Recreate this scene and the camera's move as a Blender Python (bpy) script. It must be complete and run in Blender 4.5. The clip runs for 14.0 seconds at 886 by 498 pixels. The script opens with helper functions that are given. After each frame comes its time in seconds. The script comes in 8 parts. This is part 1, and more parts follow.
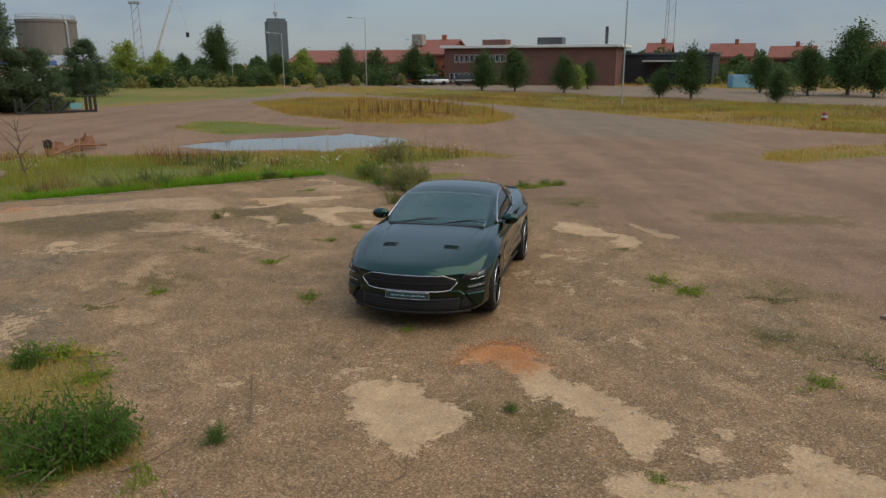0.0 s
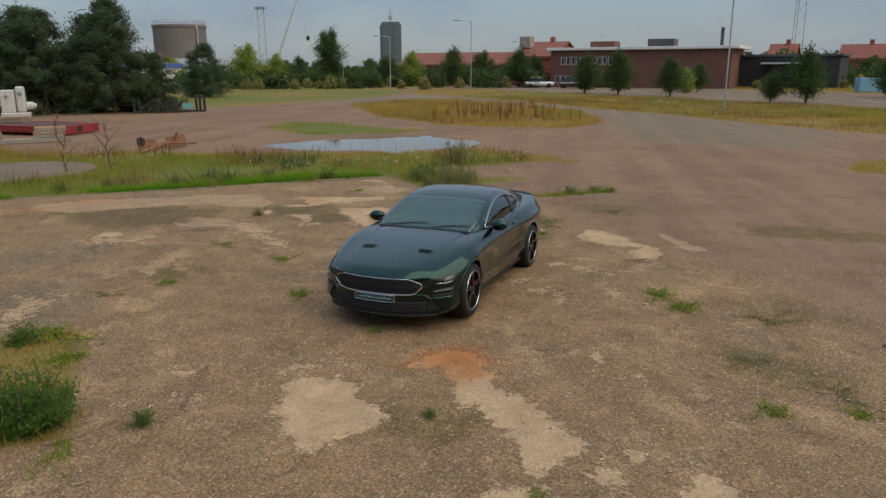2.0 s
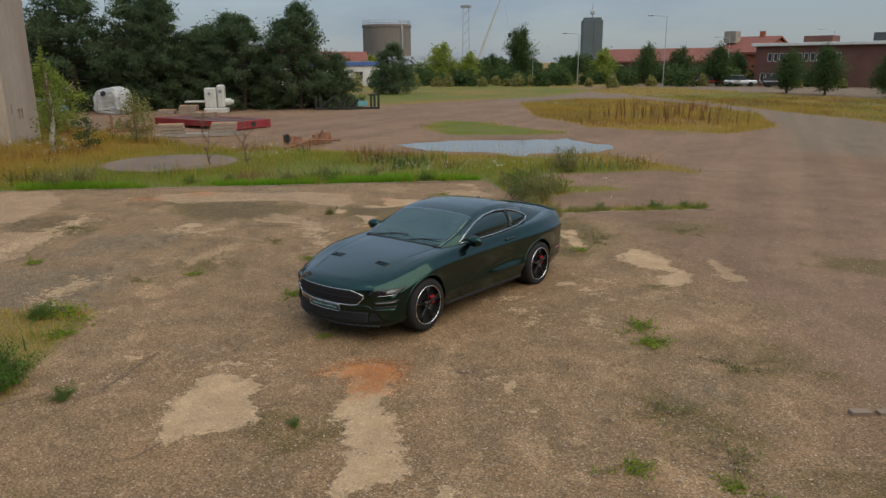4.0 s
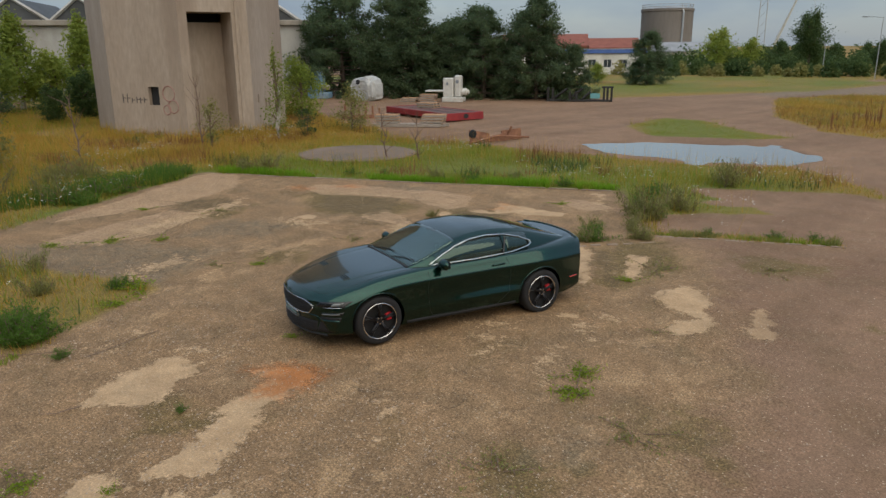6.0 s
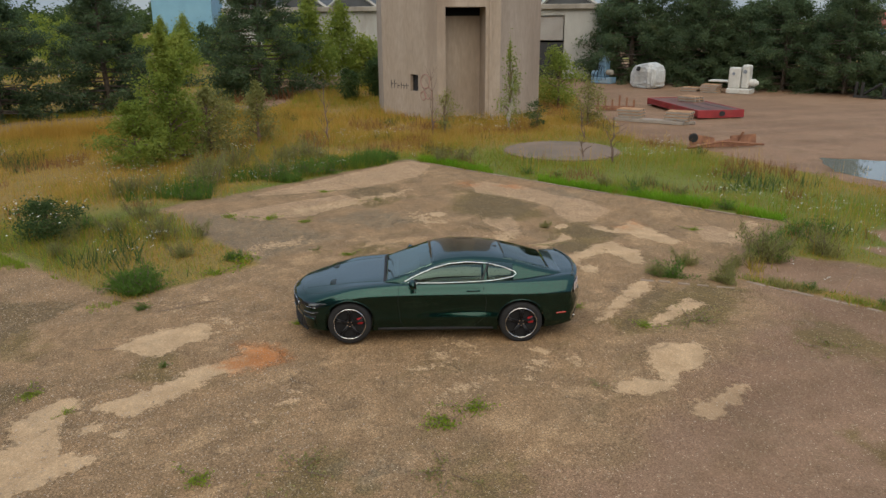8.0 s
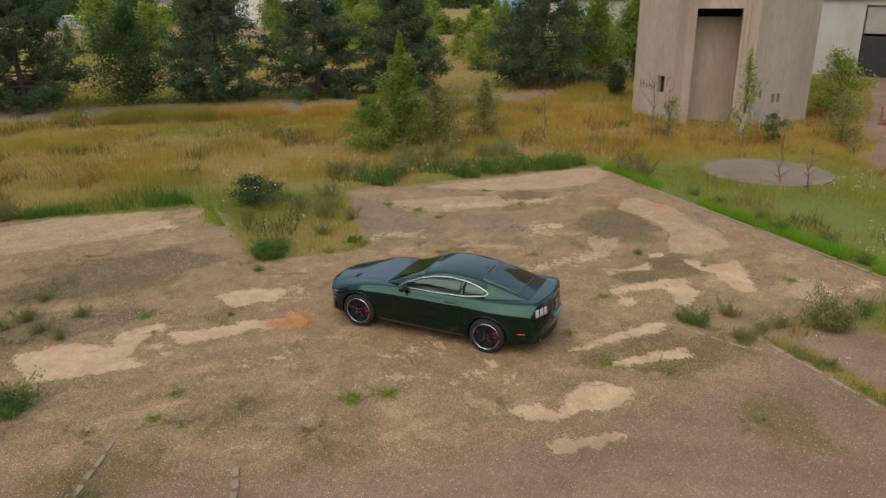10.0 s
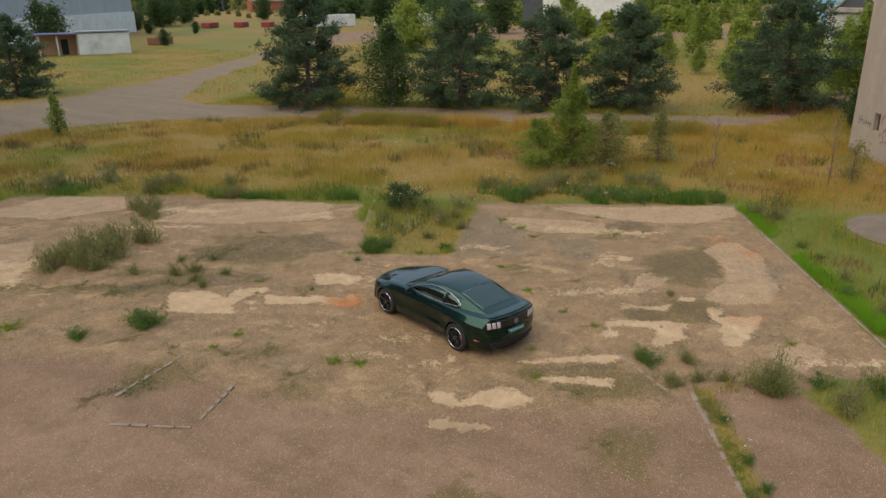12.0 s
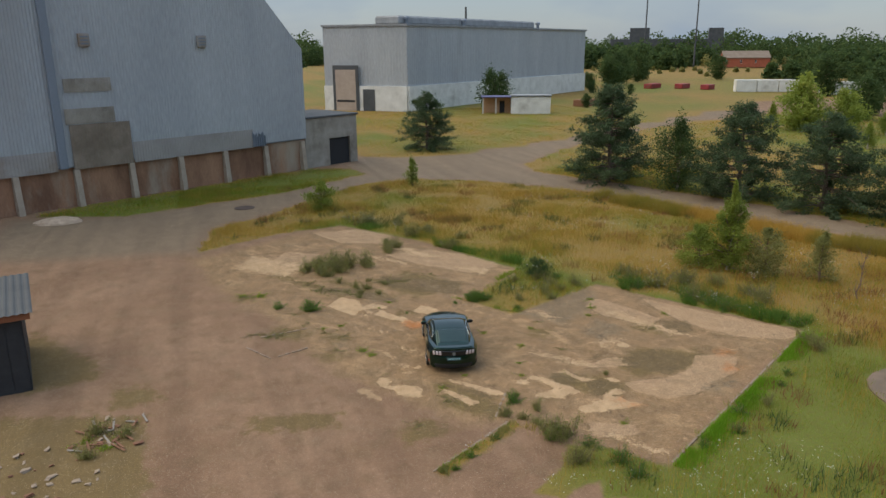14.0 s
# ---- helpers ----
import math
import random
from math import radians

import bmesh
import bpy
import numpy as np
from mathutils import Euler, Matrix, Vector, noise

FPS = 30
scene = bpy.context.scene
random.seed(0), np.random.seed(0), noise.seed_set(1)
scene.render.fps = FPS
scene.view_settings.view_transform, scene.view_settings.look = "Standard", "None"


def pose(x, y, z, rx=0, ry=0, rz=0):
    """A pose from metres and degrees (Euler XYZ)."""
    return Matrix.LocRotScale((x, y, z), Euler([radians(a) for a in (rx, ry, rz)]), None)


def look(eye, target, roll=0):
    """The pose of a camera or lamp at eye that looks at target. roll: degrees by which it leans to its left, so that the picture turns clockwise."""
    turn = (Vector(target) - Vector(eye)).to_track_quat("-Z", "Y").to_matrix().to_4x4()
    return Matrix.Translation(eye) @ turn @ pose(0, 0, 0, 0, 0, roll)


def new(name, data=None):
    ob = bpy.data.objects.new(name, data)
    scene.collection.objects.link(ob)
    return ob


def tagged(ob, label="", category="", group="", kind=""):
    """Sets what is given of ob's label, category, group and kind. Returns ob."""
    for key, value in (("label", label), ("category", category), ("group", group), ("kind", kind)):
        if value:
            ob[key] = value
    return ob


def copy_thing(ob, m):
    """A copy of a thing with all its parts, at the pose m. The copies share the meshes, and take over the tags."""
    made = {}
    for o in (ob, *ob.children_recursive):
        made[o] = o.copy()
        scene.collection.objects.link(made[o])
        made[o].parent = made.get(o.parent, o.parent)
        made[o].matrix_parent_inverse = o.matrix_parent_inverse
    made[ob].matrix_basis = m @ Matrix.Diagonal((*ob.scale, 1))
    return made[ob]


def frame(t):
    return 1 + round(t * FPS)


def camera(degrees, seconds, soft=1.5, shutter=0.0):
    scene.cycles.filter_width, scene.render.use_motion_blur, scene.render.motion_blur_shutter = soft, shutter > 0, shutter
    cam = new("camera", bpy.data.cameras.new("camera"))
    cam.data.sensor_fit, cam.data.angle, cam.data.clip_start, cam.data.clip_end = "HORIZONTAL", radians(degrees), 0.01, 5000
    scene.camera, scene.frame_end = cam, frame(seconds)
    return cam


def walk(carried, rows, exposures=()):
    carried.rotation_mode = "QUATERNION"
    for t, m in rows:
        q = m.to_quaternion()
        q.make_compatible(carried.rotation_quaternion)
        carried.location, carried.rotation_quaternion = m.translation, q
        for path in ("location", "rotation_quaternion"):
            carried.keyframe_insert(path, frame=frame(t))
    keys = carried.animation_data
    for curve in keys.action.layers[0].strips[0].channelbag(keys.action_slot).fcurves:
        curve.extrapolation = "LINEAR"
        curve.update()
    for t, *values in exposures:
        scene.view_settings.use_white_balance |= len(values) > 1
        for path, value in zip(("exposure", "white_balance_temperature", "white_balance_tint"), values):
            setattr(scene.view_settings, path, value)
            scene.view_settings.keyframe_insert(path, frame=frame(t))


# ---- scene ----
cam = camera(62.9, 14.0)
METRES, EYE, TILT, LEAN, TURN = 45.39, 3.082, 0.0, 0.0, 0.0
ROWS = [
    (0.0, 0.0, 0.0, 0.0, -0.05, -14.38, 0.18),
    (0.5, 0.0061, -0.0003, -0.0002, 1.32, -14.38, 0.18),
    (1.0, 0.0142, -0.0001, -0.0, 3.36, -14.29, 0.18),
    (1.5, 0.0247, 0.0003, 0.0002, 5.9, -14.22, 0.2),
    (2.0, 0.0371, 0.0016, 0.0009, 8.89, -14.2, 0.2),
    (2.5, 0.0512, 0.004, 0.0018, 12.26, -14.24, 0.24),
    (5.0, 0.1388, 0.0408, 0.0112, 35.08, -14.85, 0.45),
    (5.5, 0.1582, 0.0542, 0.0146, 40.74, -15.19, 0.47),
    (6.0, 0.1769, 0.0704, 0.0184, 46.92, -15.5, 0.44),
    (6.5, 0.1955, 0.089, 0.0228, 53.23, -15.94, 0.44),
    (7.0, 0.214, 0.11, 0.0277, 59.79, -16.38, 0.46),
    (7.5, 0.2311, 0.1334, 0.0331, 66.56, -16.9, 0.38),
    (8.0, 0.2471, 0.1599, 0.0396, 73.28, -17.37, 0.42),
    (8.5, 0.2618, 0.1884, 0.0462, 80.28, -17.9, 0.43),
    (11.0, 0.3065, 0.3616, 0.0874, 113.39, -19.6, 0.48),
    (11.5, 0.309, 0.4026, 0.0971, 119.56, -19.64, 0.52),
    (12.0, 0.3094, 0.4447, 0.1073, 125.16, -19.45, 0.55),
    (12.5, 0.3074, 0.4879, 0.1174, 130.13, -19.09, 0.58),
    (13.0, 0.3026, 0.5324, 0.128, 135.04, -18.66, 0.59),
    (13.5, 0.2861, 0.6111, 0.1458, 143.24, -17.83, 0.6),
    (14.0, 0.192, 0.7948, 0.1906, 161.7, -15.63, 0.37),
]
walk(cam, [(t, pose(0, 0, EYE, TILT, LEAN, TURN) @ pose(METRES * x, METRES * y, METRES * z, 90 + pitch, roll, yaw)) for t, x, y, z, yaw, pitch, roll in ROWS],
     [(0.0, -0.12, 6850, 10), (2.5, -0.11, 6850, 10), (5.0, -0.06, 6850, 10), (8.0, 0.12, 6900, 10), (11.0, 0.24, 6980, 10), (14.0, 0.2, 6950, 10)])

# ---- world, sun ----
def node(nt, kind, **sockets):
    n = nt.nodes.new(kind)
    for key, value in sockets.items():
        n.inputs[key.replace("_", " ")].default_value = value
    return n


sky_world = bpy.data.worlds.new("sky")
sky_world.use_nodes = True
scene.world = sky_world
wn = sky_world.node_tree
wn.nodes.clear()
w_out = wn.nodes.new("ShaderNodeOutputWorld")
w_bg = node(wn, "ShaderNodeBackground", Strength=0.1)
w_sky = wn.nodes.new("ShaderNodeTexSky")
w_sky.sky_type = "NISHITA"
w_sky.sun_disc = False
w_sky.sun_elevation = radians(48)
w_sky.sun_rotation = radians(112)
w_sky.air_density, w_sky.dust_density = 1.0, 0.7
w_co = wn.nodes.new("ShaderNodeTexCoord")
w_map = wn.nodes.new("ShaderNodeMapping")
w_map.inputs["Scale"].default_value = (1.0, 1.0, 2.6)
w_no = node(wn, "ShaderNodeTexNoise", Scale=2.1, Detail=5.0, Roughness=0.55)
w_ramp = wn.nodes.new("ShaderNodeValToRGB")
w_ramp.color_ramp.elements[0].position, w_ramp.color_ramp.elements[0].color = 0.42, (0.68, 0.68, 0.68, 1)
w_ramp.color_ramp.elements[1].position, w_ramp.color_ramp.elements[1].color = 0.6, (0.96, 0.96, 0.96, 1)
w_cloud = wn.nodes.new("ShaderNodeMix")
w_cloud.data_type = "RGBA"
w_cloud.inputs[6].default_value = (1.78, 2.5, 3.5, 1)
w_cloud.inputs[7].default_value = (2.5, 3.12, 4.0, 1)
w_no2 = node(wn, "ShaderNodeTexNoise", Scale=3.6, Detail=4.0, Roughness=0.5)
w_mix = wn.nodes.new("ShaderNodeMix")
w_mix.data_type = "RGBA"
wn.links.new(w_co.outputs["Generated"], w_map.inputs["Vector"])
wn.links.new(w_map.outputs["Vector"], w_no.inputs["Vector"])
wn.links.new(w_map.outputs["Vector"], w_no2.inputs["Vector"])
wn.links.new(w_no.outputs["Fac"], w_ramp.inputs["Fac"])
wn.links.new(w_no2.outputs["Fac"], w_cloud.inputs[0])
wn.links.new(w_ramp.outputs["Color"], w_mix.inputs[0])
wn.links.new(w_sky.outputs["Color"], w_mix.inputs[6])
wn.links.new(w_cloud.outputs[2], w_mix.inputs[7])
# an overcast sky is brightest overhead
w_sep = wn.nodes.new("ShaderNodeSeparateXYZ")
w_up = wn.nodes.new("ShaderNodeMapRange")
for key, value in (("From Min", 0.05), ("From Max", 0.9), ("To Min", 1.14), ("To Max", 3.1)):
    w_up.inputs[key].default_value = value
w_mul = wn.nodes.new("ShaderNodeMix")
w_mul.data_type, w_mul.blend_type = "RGBA", "MULTIPLY"
w_mul.inputs[0].default_value = 1.0
wn.links.new(w_co.outputs["Generated"], w_sep.inputs[0])
wn.links.new(w_sep.outputs["Z"], w_up.inputs["Value"])
wn.links.new(w_mix.outputs[2], w_mul.inputs[6])
wn.links.new(w_up.outputs["Result"], w_mul.inputs[7])
wn.links.new(w_mul.outputs[2], w_bg.inputs["Color"])
wn.links.new(w_bg.outputs["Background"], w_out.inputs["Surface"])

sun_data = bpy.data.lights.new("sun", "SUN")
sun_data.energy, sun_data.angle, sun_data.color = 2.2, radians(85), (1.0, 0.865, 0.63)
sun = new("sun", sun_data)
sun.matrix_basis = look((62, -25, 74), (0, 0, 0))

# ---- materials ----
def material(name, dark, light, scale=3.0, rough=0.8, bump=0.25, metal=0.0, fine=40.0, spot=None, spots=0.6, island=0.0, coat=0.0, spec=0.5, stretch=(1, 1, 1)):
    """A surface that varies between two colours at one scale, is grained at a finer one, and may carry stains."""
    m = bpy.data.materials.new(name)
    m.use_nodes = True
    nt = m.node_tree
    bsdf = nt.nodes["Principled BSDF"]
    co = nt.nodes.new("ShaderNodeTexCoord")
    mp = nt.nodes.new("ShaderNodeMapping")
    mp.inputs["Scale"].default_value = stretch
    nt.links.new(co.outputs["Object"], mp.inputs["Vector"])
    n1 = node(nt, "ShaderNodeTexNoise", Scale=scale, Detail=5.0, Roughness=0.6)
    n2 = node(nt, "ShaderNodeTexNoise", Scale=fine, Detail=3.0, Roughness=0.6)
    for n in (n1, n2):
        nt.links.new(mp.outputs["Vector"], n.inputs["Vector"])
    r1 = nt.nodes.new("ShaderNodeValToRGB")
    r1.color_ramp.elements[0].position, r1.color_ramp.elements[0].color = 0.32, (*dark, 1)
    r1.color_ramp.elements[1].position, r1.color_ramp.elements[1].color = 0.68, (*light, 1)
    nt.links.new(n1.outputs["Fac"], r1.inputs["Fac"])
    grain = nt.nodes.new("ShaderNodeMapRange")
    grain.inputs["To Min"].default_value, grain.inputs["To Max"].default_value = 0.72, 1.28
    nt.links.new(n2.outputs["Fac"], grain.inputs["Value"])
    mul = nt.nodes.new("ShaderNodeMix")
    mul.data_type, mul.blend_type = "RGBA", "MULTIPLY"
    mul.inputs[0].default_value = 1.0
    nt.links.new(r1.outputs["Color"], mul.inputs[6])
    nt.links.new(grain.outputs["Result"], mul.inputs[7])
    last = mul.outputs[2]
    if spot:
        n3 = node(nt, "ShaderNodeTexNoise", Scale=scale * 0.37, Detail=7.0, Roughness=0.65)
        nt.links.new(mp.outputs["Vector"], n3.inputs["Vector"])
        r3 = nt.nodes.new("ShaderNodeMapRange")
        r3.inputs["From Min"].default_value, r3.inputs["From Max"].default_value = spots - 0.08, spots + 0.08
        nt.links.new(n3.outputs["Fac"], r3.inputs["Value"])
        mx = nt.nodes.new("ShaderNodeMix")
        mx.data_type = "RGBA"
        mx.inputs[7].default_value = (*spot, 1)
        nt.links.new(r3.outputs["Result"], mx.inputs[0])
        nt.links.new(last, mx.inputs[6])
        last = mx.outputs[2]
    if island:
        ge = nt.nodes.new("ShaderNodeNewGeometry")
        ri = nt.nodes.new("ShaderNodeMapRange")
        ri.inputs["To Min"].default_value, ri.inputs["To Max"].default_value = 1 - island, 1 + island
        nt.links.new(ge.outputs["Random Per Island"], ri.inputs["Value"])
        m2 = nt.nodes.new("ShaderNodeMix")
        m2.data_type, m2.blend_type = "RGBA", "MULTIPLY"
        m2.inputs[0].default_value = 1.0
        nt.links.new(last, m2.inputs[6])
        nt.links.new(ri.outputs["Result"], m2.inputs[7])
        last = m2.outputs[2]
    nt.links.new(last, bsdf.inputs["Base Color"])
    bsdf.inputs["Roughness"].default_value = rough
    bsdf.inputs["Metallic"].default_value = metal
    bsdf.inputs["Coat Weight"].default_value = coat
    bsdf.inputs["Coat Roughness"].default_value = 0.03
    bsdf.inputs["Coat IOR"].default_value = 1.42
    bsdf.inputs["Specular IOR Level"].default_value = spec
    if bump:
        bp = node(nt, "ShaderNodeBump", Strength=bump, Distance=0.02)
        nt.links.new(n2.outputs["Fac"], bp.inputs["Height"])
        nt.links.new(bp.outputs["Normal"], bsdf.inputs["Normal"])
    return m


def foliage(name, stops, rough=0.75, lift=1.5):
    """Leaves and blades: each one takes its own shade from the stops."""
    m = bpy.data.materials.new(name)
    m.use_nodes = True
    nt = m.node_tree
    bsdf = nt.nodes["Principled BSDF"]
    ge = nt.nodes.new("ShaderNodeNewGeometry")
    ramp = nt.nodes.new("ShaderNodeValToRGB")
    els = ramp.color_ramp.elements
    while len(els) < len(stops):
        els.new(0.5)
    for k, c in enumerate(stops):
        els[k].position, els[k].color = k / (len(stops) - 1), (*(v * lift for v in c), 1)
    co = nt.nodes.new("ShaderNodeTexCoord")
    nz = node(nt, "ShaderNodeTexNoise", Scale=0.55, Detail=4.0)
    nt.links.new(co.outputs["Object"], nz.inputs["Vector"])
    blend = nt.nodes.new("ShaderNodeMix")
    blend.inputs[0].default_value = 0.55
    stretch = nt.nodes.new("ShaderNodeMapRange")
    stretch.inputs["From Min"].default_value, stretch.inputs["From Max"].default_value = 0.3, 0.7
    nt.links.new(nz.outputs["Fac"], stretch.inputs["Value"])
    nt.links.new(ge.outputs["Random Per Island"], blend.inputs[2])
    nt.links.new(stretch.outputs["Result"], blend.inputs[3])
    nt.links.new(blend.outputs[0], ramp.inputs["Fac"])
    nt.links.new(ramp.outputs["Color"], bsdf.inputs["Base Color"])
    bsdf.inputs["Roughness"].default_value = rough
    bsdf.inputs["Specular IOR Level"].default_value = 0.2
    tr = nt.nodes.new("ShaderNodeBsdfTranslucent")
    nt.links.new(ramp.outputs["Color"], tr.inputs["Color"])
    ms = nt.nodes.new("ShaderNodeMixShader")
    ms.inputs[0].default_value = 0.5
    nt.links.new(bsdf.outputs[0], ms.inputs[1])
    nt.links.new(tr.outputs[0], ms.inputs[2])
    nt.links.new(ms.outputs[0], nt.nodes["Material Output"].inputs["Surface"])
    return m


def glass(name, tint, rough=0.02):
    m = bpy.data.materials.new(name)
    m.use_nodes = True
    b = m.node_tree.nodes["Principled BSDF"]
    b.inputs["Base Color"].default_value = (*tint, 1)
    b.inputs["Transmission Weight"].default_value = 1.0
    b.inputs["Roughness"].default_value = rough
    b.inputs["IOR"].default_value = 1.9
    b.inputs["Specular Tint"].default_value = (0.7, 1.0, 0.86, 1)
    return m


def plain(name, colour, rough=0.5, metal=0.0, coat=0.0):
    m = bpy.data.materials.new(name)
    m.use_nodes = True
    b = m.node_tree.nodes["Principled BSDF"]
    b.inputs["Base Color"].default_value = (*colour, 1)
    b.inputs["Roughness"].default_value = rough
    b.inputs["Metallic"].default_value = metal
    b.inputs["Coat Weight"].default_value = coat
    return m


M_CONCRETE = material("weathered_concrete", (0.31, 0.245, 0.19), (0.38, 0.31, 0.25), 0.7, 0.9, 0.3, fine=9, spot=(0.255, 0.195, 0.15), spots=0.6, stretch=(1, 1, 0.25))
M_CONC_GREY = material("grey_concrete", (0.23, 0.205, 0.17), (0.34, 0.31, 0.265), 0.8, 0.9, 0.3, fine=12, spot=(0.17, 0.145, 0.115), spots=0.58)
M_WHITE_WALL = material("white_render", (0.55, 0.54, 0.5), (0.7, 0.69, 0.65), 0.6, 0.85, 0.1, spot=(0.42, 0.4, 0.36), spots=0.66)
M_CREAM_WALL = material("cream_render", (0.5, 0.42, 0.27), (0.6, 0.5, 0.34), 0.5, 0.85, 0.1)
M_HALL_WALL = material("greyed_white_render", (0.34, 0.335, 0.31), (0.45, 0.44, 0.41), 0.6, 0.85, 0.1, spot=(0.28, 0.26, 0.23), spots=0.62, stretch=(1, 1, 0.4))
M_BRICK_FAR = material("red_brown_brick", (0.115, 0.052, 0.040), (0.155, 0.071, 0.054), 0.6, 0.9, 0.2)
M_BRICK_RED = material("orange_red_brick", (0.27, 0.075, 0.042), (0.35, 0.1, 0.055), 0.6, 0.9, 0.2)
M_TILE_ROOF = material("red_tile_roof", (0.17, 0.05, 0.033), (0.24, 0.075, 0.046), 0.8, 0.8, 0.3, stretch=(1, 1, 4))
M_SILO = material("dark_stained_concrete", (0.13, 0.112, 0.096), (0.18, 0.158, 0.136), 0.3, 0.9, 0.2, stretch=(1, 1, 0.3))
M_SLATE = material("slate_cladding", (0.075, 0.095, 0.105), (0.1, 0.125, 0.135), 0.3, 0.7, 0.1)
M_GATE = material("pinkish_beige_gate", (0.34, 0.27, 0.22), (0.42, 0.34, 0.28), 0.8, 0.7, 0.1)
M_CORR_BROWN = material("brown_stained_sheets", (0.17, 0.13, 0.095), (0.27, 0.22, 0.17), 0.5, 0.7, 0.15, spot=(0.12, 0.09, 0.06), spots=0.58)
M_POST = material("tan_concrete_post", (0.3, 0.24, 0.185), (0.39, 0.32, 0.25), 1.5, 0.9, 0.3)
M_RUST_WALL = material("rust_stained_concrete", (0.17, 0.085, 0.05), (0.36, 0.195, 0.115), 0.55, 0.9, 0.3, fine=8, spot=(0.36, 0.29, 0.22), spots=0.58, stretch=(1, 1, 0.35))
M_CORR = material("blue_grey_sheet_metal", (0.315, 0.335, 0.355), (0.385, 0.405, 0.42), 0.25, 0.55, 0.08, metal=0.0, fine=6, spot=(0.28, 0.285, 0.29), spots=0.64, stretch=(1, 1, 0.2))
M_CORR_DARK = material("dark_grey_sheet_metal", (0.16, 0.19, 0.23), (0.20, 0.23, 0.27), 0.2, 0.55, 0.08, stretch=(1, 1, 0.2))
M_CORR_OLD = material("old_grey_sheet_metal", (0.26, 0.24, 0.22), (0.34, 0.32, 0.3), 0.4, 0.7, 0.15, spot=(0.22, 0.15, 0.1), spots=0.6)
M_ROOF_GREY = material("grey_roofing_felt", (0.2, 0.21, 0.22), (0.3, 0.31, 0.32), 0.5, 0.8, 0.2)
M_FASCIA = material("orange_brown_board", (0.2, 0.07, 0.03), (0.27, 0.1, 0.045), 2.0, 0.8, 0.2, stretch=(1, 6, 6))
M_BARN_ROOF = material("dull_brown_roofing", (0.15, 0.11, 0.08), (0.21, 0.16, 0.12), 0.5, 0.85, 0.2)
M_ROOF_DARK = material("dark_roof", (0.05, 0.055, 0.06), (0.08, 0.085, 0.09), 0.5, 0.8, 0.2)
# near-black for dark panels and for shade painted inside holes
M_DARK = plain("shade_and_panel_black", (0.02, 0.02, 0.022), 0.9)
M_BLACK_WOOD = material("black_boards", (0.018, 0.019, 0.022), (0.03, 0.031, 0.034), 3, 0.7, 0.2)
M_RED_PAINT = material("faded_red_paint", (0.2, 0.014, 0.018), (0.3, 0.028, 0.03), 1.5, 0.6, 0.15, spot=(0.16, 0.06, 0.04), spots=0.64)
M_BLUE_PAINT = material("blue_machine_paint", (0.12, 0.24, 0.36), (0.2, 0.34, 0.46), 3, 0.5, 0.1, spot=(0.3, 0.34, 0.36), spots=0.6)
M_BLUE_TRIM = material("blue_trim", (0.04, 0.09, 0.28), (0.06, 0.13, 0.36), 2, 0.5, 0.05)
M_LIGHT_BLUE = material("light_blue_cladding", (0.14, 0.31, 0.42), (0.18, 0.37, 0.48), 0.4, 0.5, 0.05)
M_WHITE_PAINT = material("white_machine_paint", (0.46, 0.46, 0.43), (0.58, 0.58, 0.55), 2.5, 0.45, 0.08, spot=(0.3, 0.26, 0.21), spots=0.66)
M_TARP = material("white_tarpaulin", (0.36, 0.37, 0.37), (0.5, 0.51, 0.5), 3.0, 0.5, 0.5, fine=7)
M_WOOD = material("weathered_pallet_wood", (0.33, 0.18, 0.09), (0.48, 0.29, 0.165), 3.0, 0.8, 0.3, stretch=(1, 6, 6))
M_WOOD_GREY = material("grey_old_wood", (0.22, 0.19, 0.16), (0.34, 0.3, 0.26), 3.0, 0.85, 0.3, stretch=(1, 6, 6))
M_MANHOLE = material("dark_rusty_iron", (0.045, 0.03, 0.024), (0.085, 0.055, 0.042), 4.0, 0.8, 0.4)
M_RUST = material("rusty_steel", (0.14, 0.06, 0.035), (0.28, 0.13, 0.07), 4.0, 0.85, 0.4)
M_STEEL = material("galvanised_steel", (0.33, 0.35, 0.36), (0.42, 0.44, 0.45), 2.0, 0.5, 0.05, metal=0.6)
M_BARK = material("brown_bark", (0.07, 0.05, 0.038), (0.13, 0.1, 0.075), 4.0, 0.95, 0.6, stretch=(1, 1, 0.3))
M_BARK_PALE = material("pale_birch_bark", (0.35, 0.31, 0.27), (0.5, 0.46, 0.42), 5.0, 0.9, 0.4)
M_TWIG = material("bare_twigs", (0.13, 0.08, 0.06), (0.2, 0.14, 0.11), 5.0, 0.95, 0.3)
M_PINE = foliage("pine_needles", [(0.026, 0.042, 0.023), (0.046, 0.069, 0.034), (0.078, 0.103, 0.048)], 0.8, 1.85)
M_LEAF = foliage("green_leaves", [(0.06, 0.088, 0.016), (0.112, 0.14, 0.026), (0.17, 0.185, 0.04)], 0.75, 1.95)
M_LEAF_DARK = foliage("dark_green_leaves", [(0.023, 0.041, 0.015), (0.041, 0.066, 0.022), (0.07, 0.094, 0.03)], 0.75, 1.75)
M_LEAF_LIGHT = foliage("yellow_green_leaves", [(0.07, 0.10, 0.02), (0.13, 0.16, 0.03), (0.2, 0.2, 0.05)], 0.75, 1.95)
M_LEAF_OLIVE = foliage("olive_brown_leaves", [(0.075, 0.08, 0.025), (0.13, 0.13, 0.045), (0.21, 0.17, 0.07)], 0.75, 1.95)
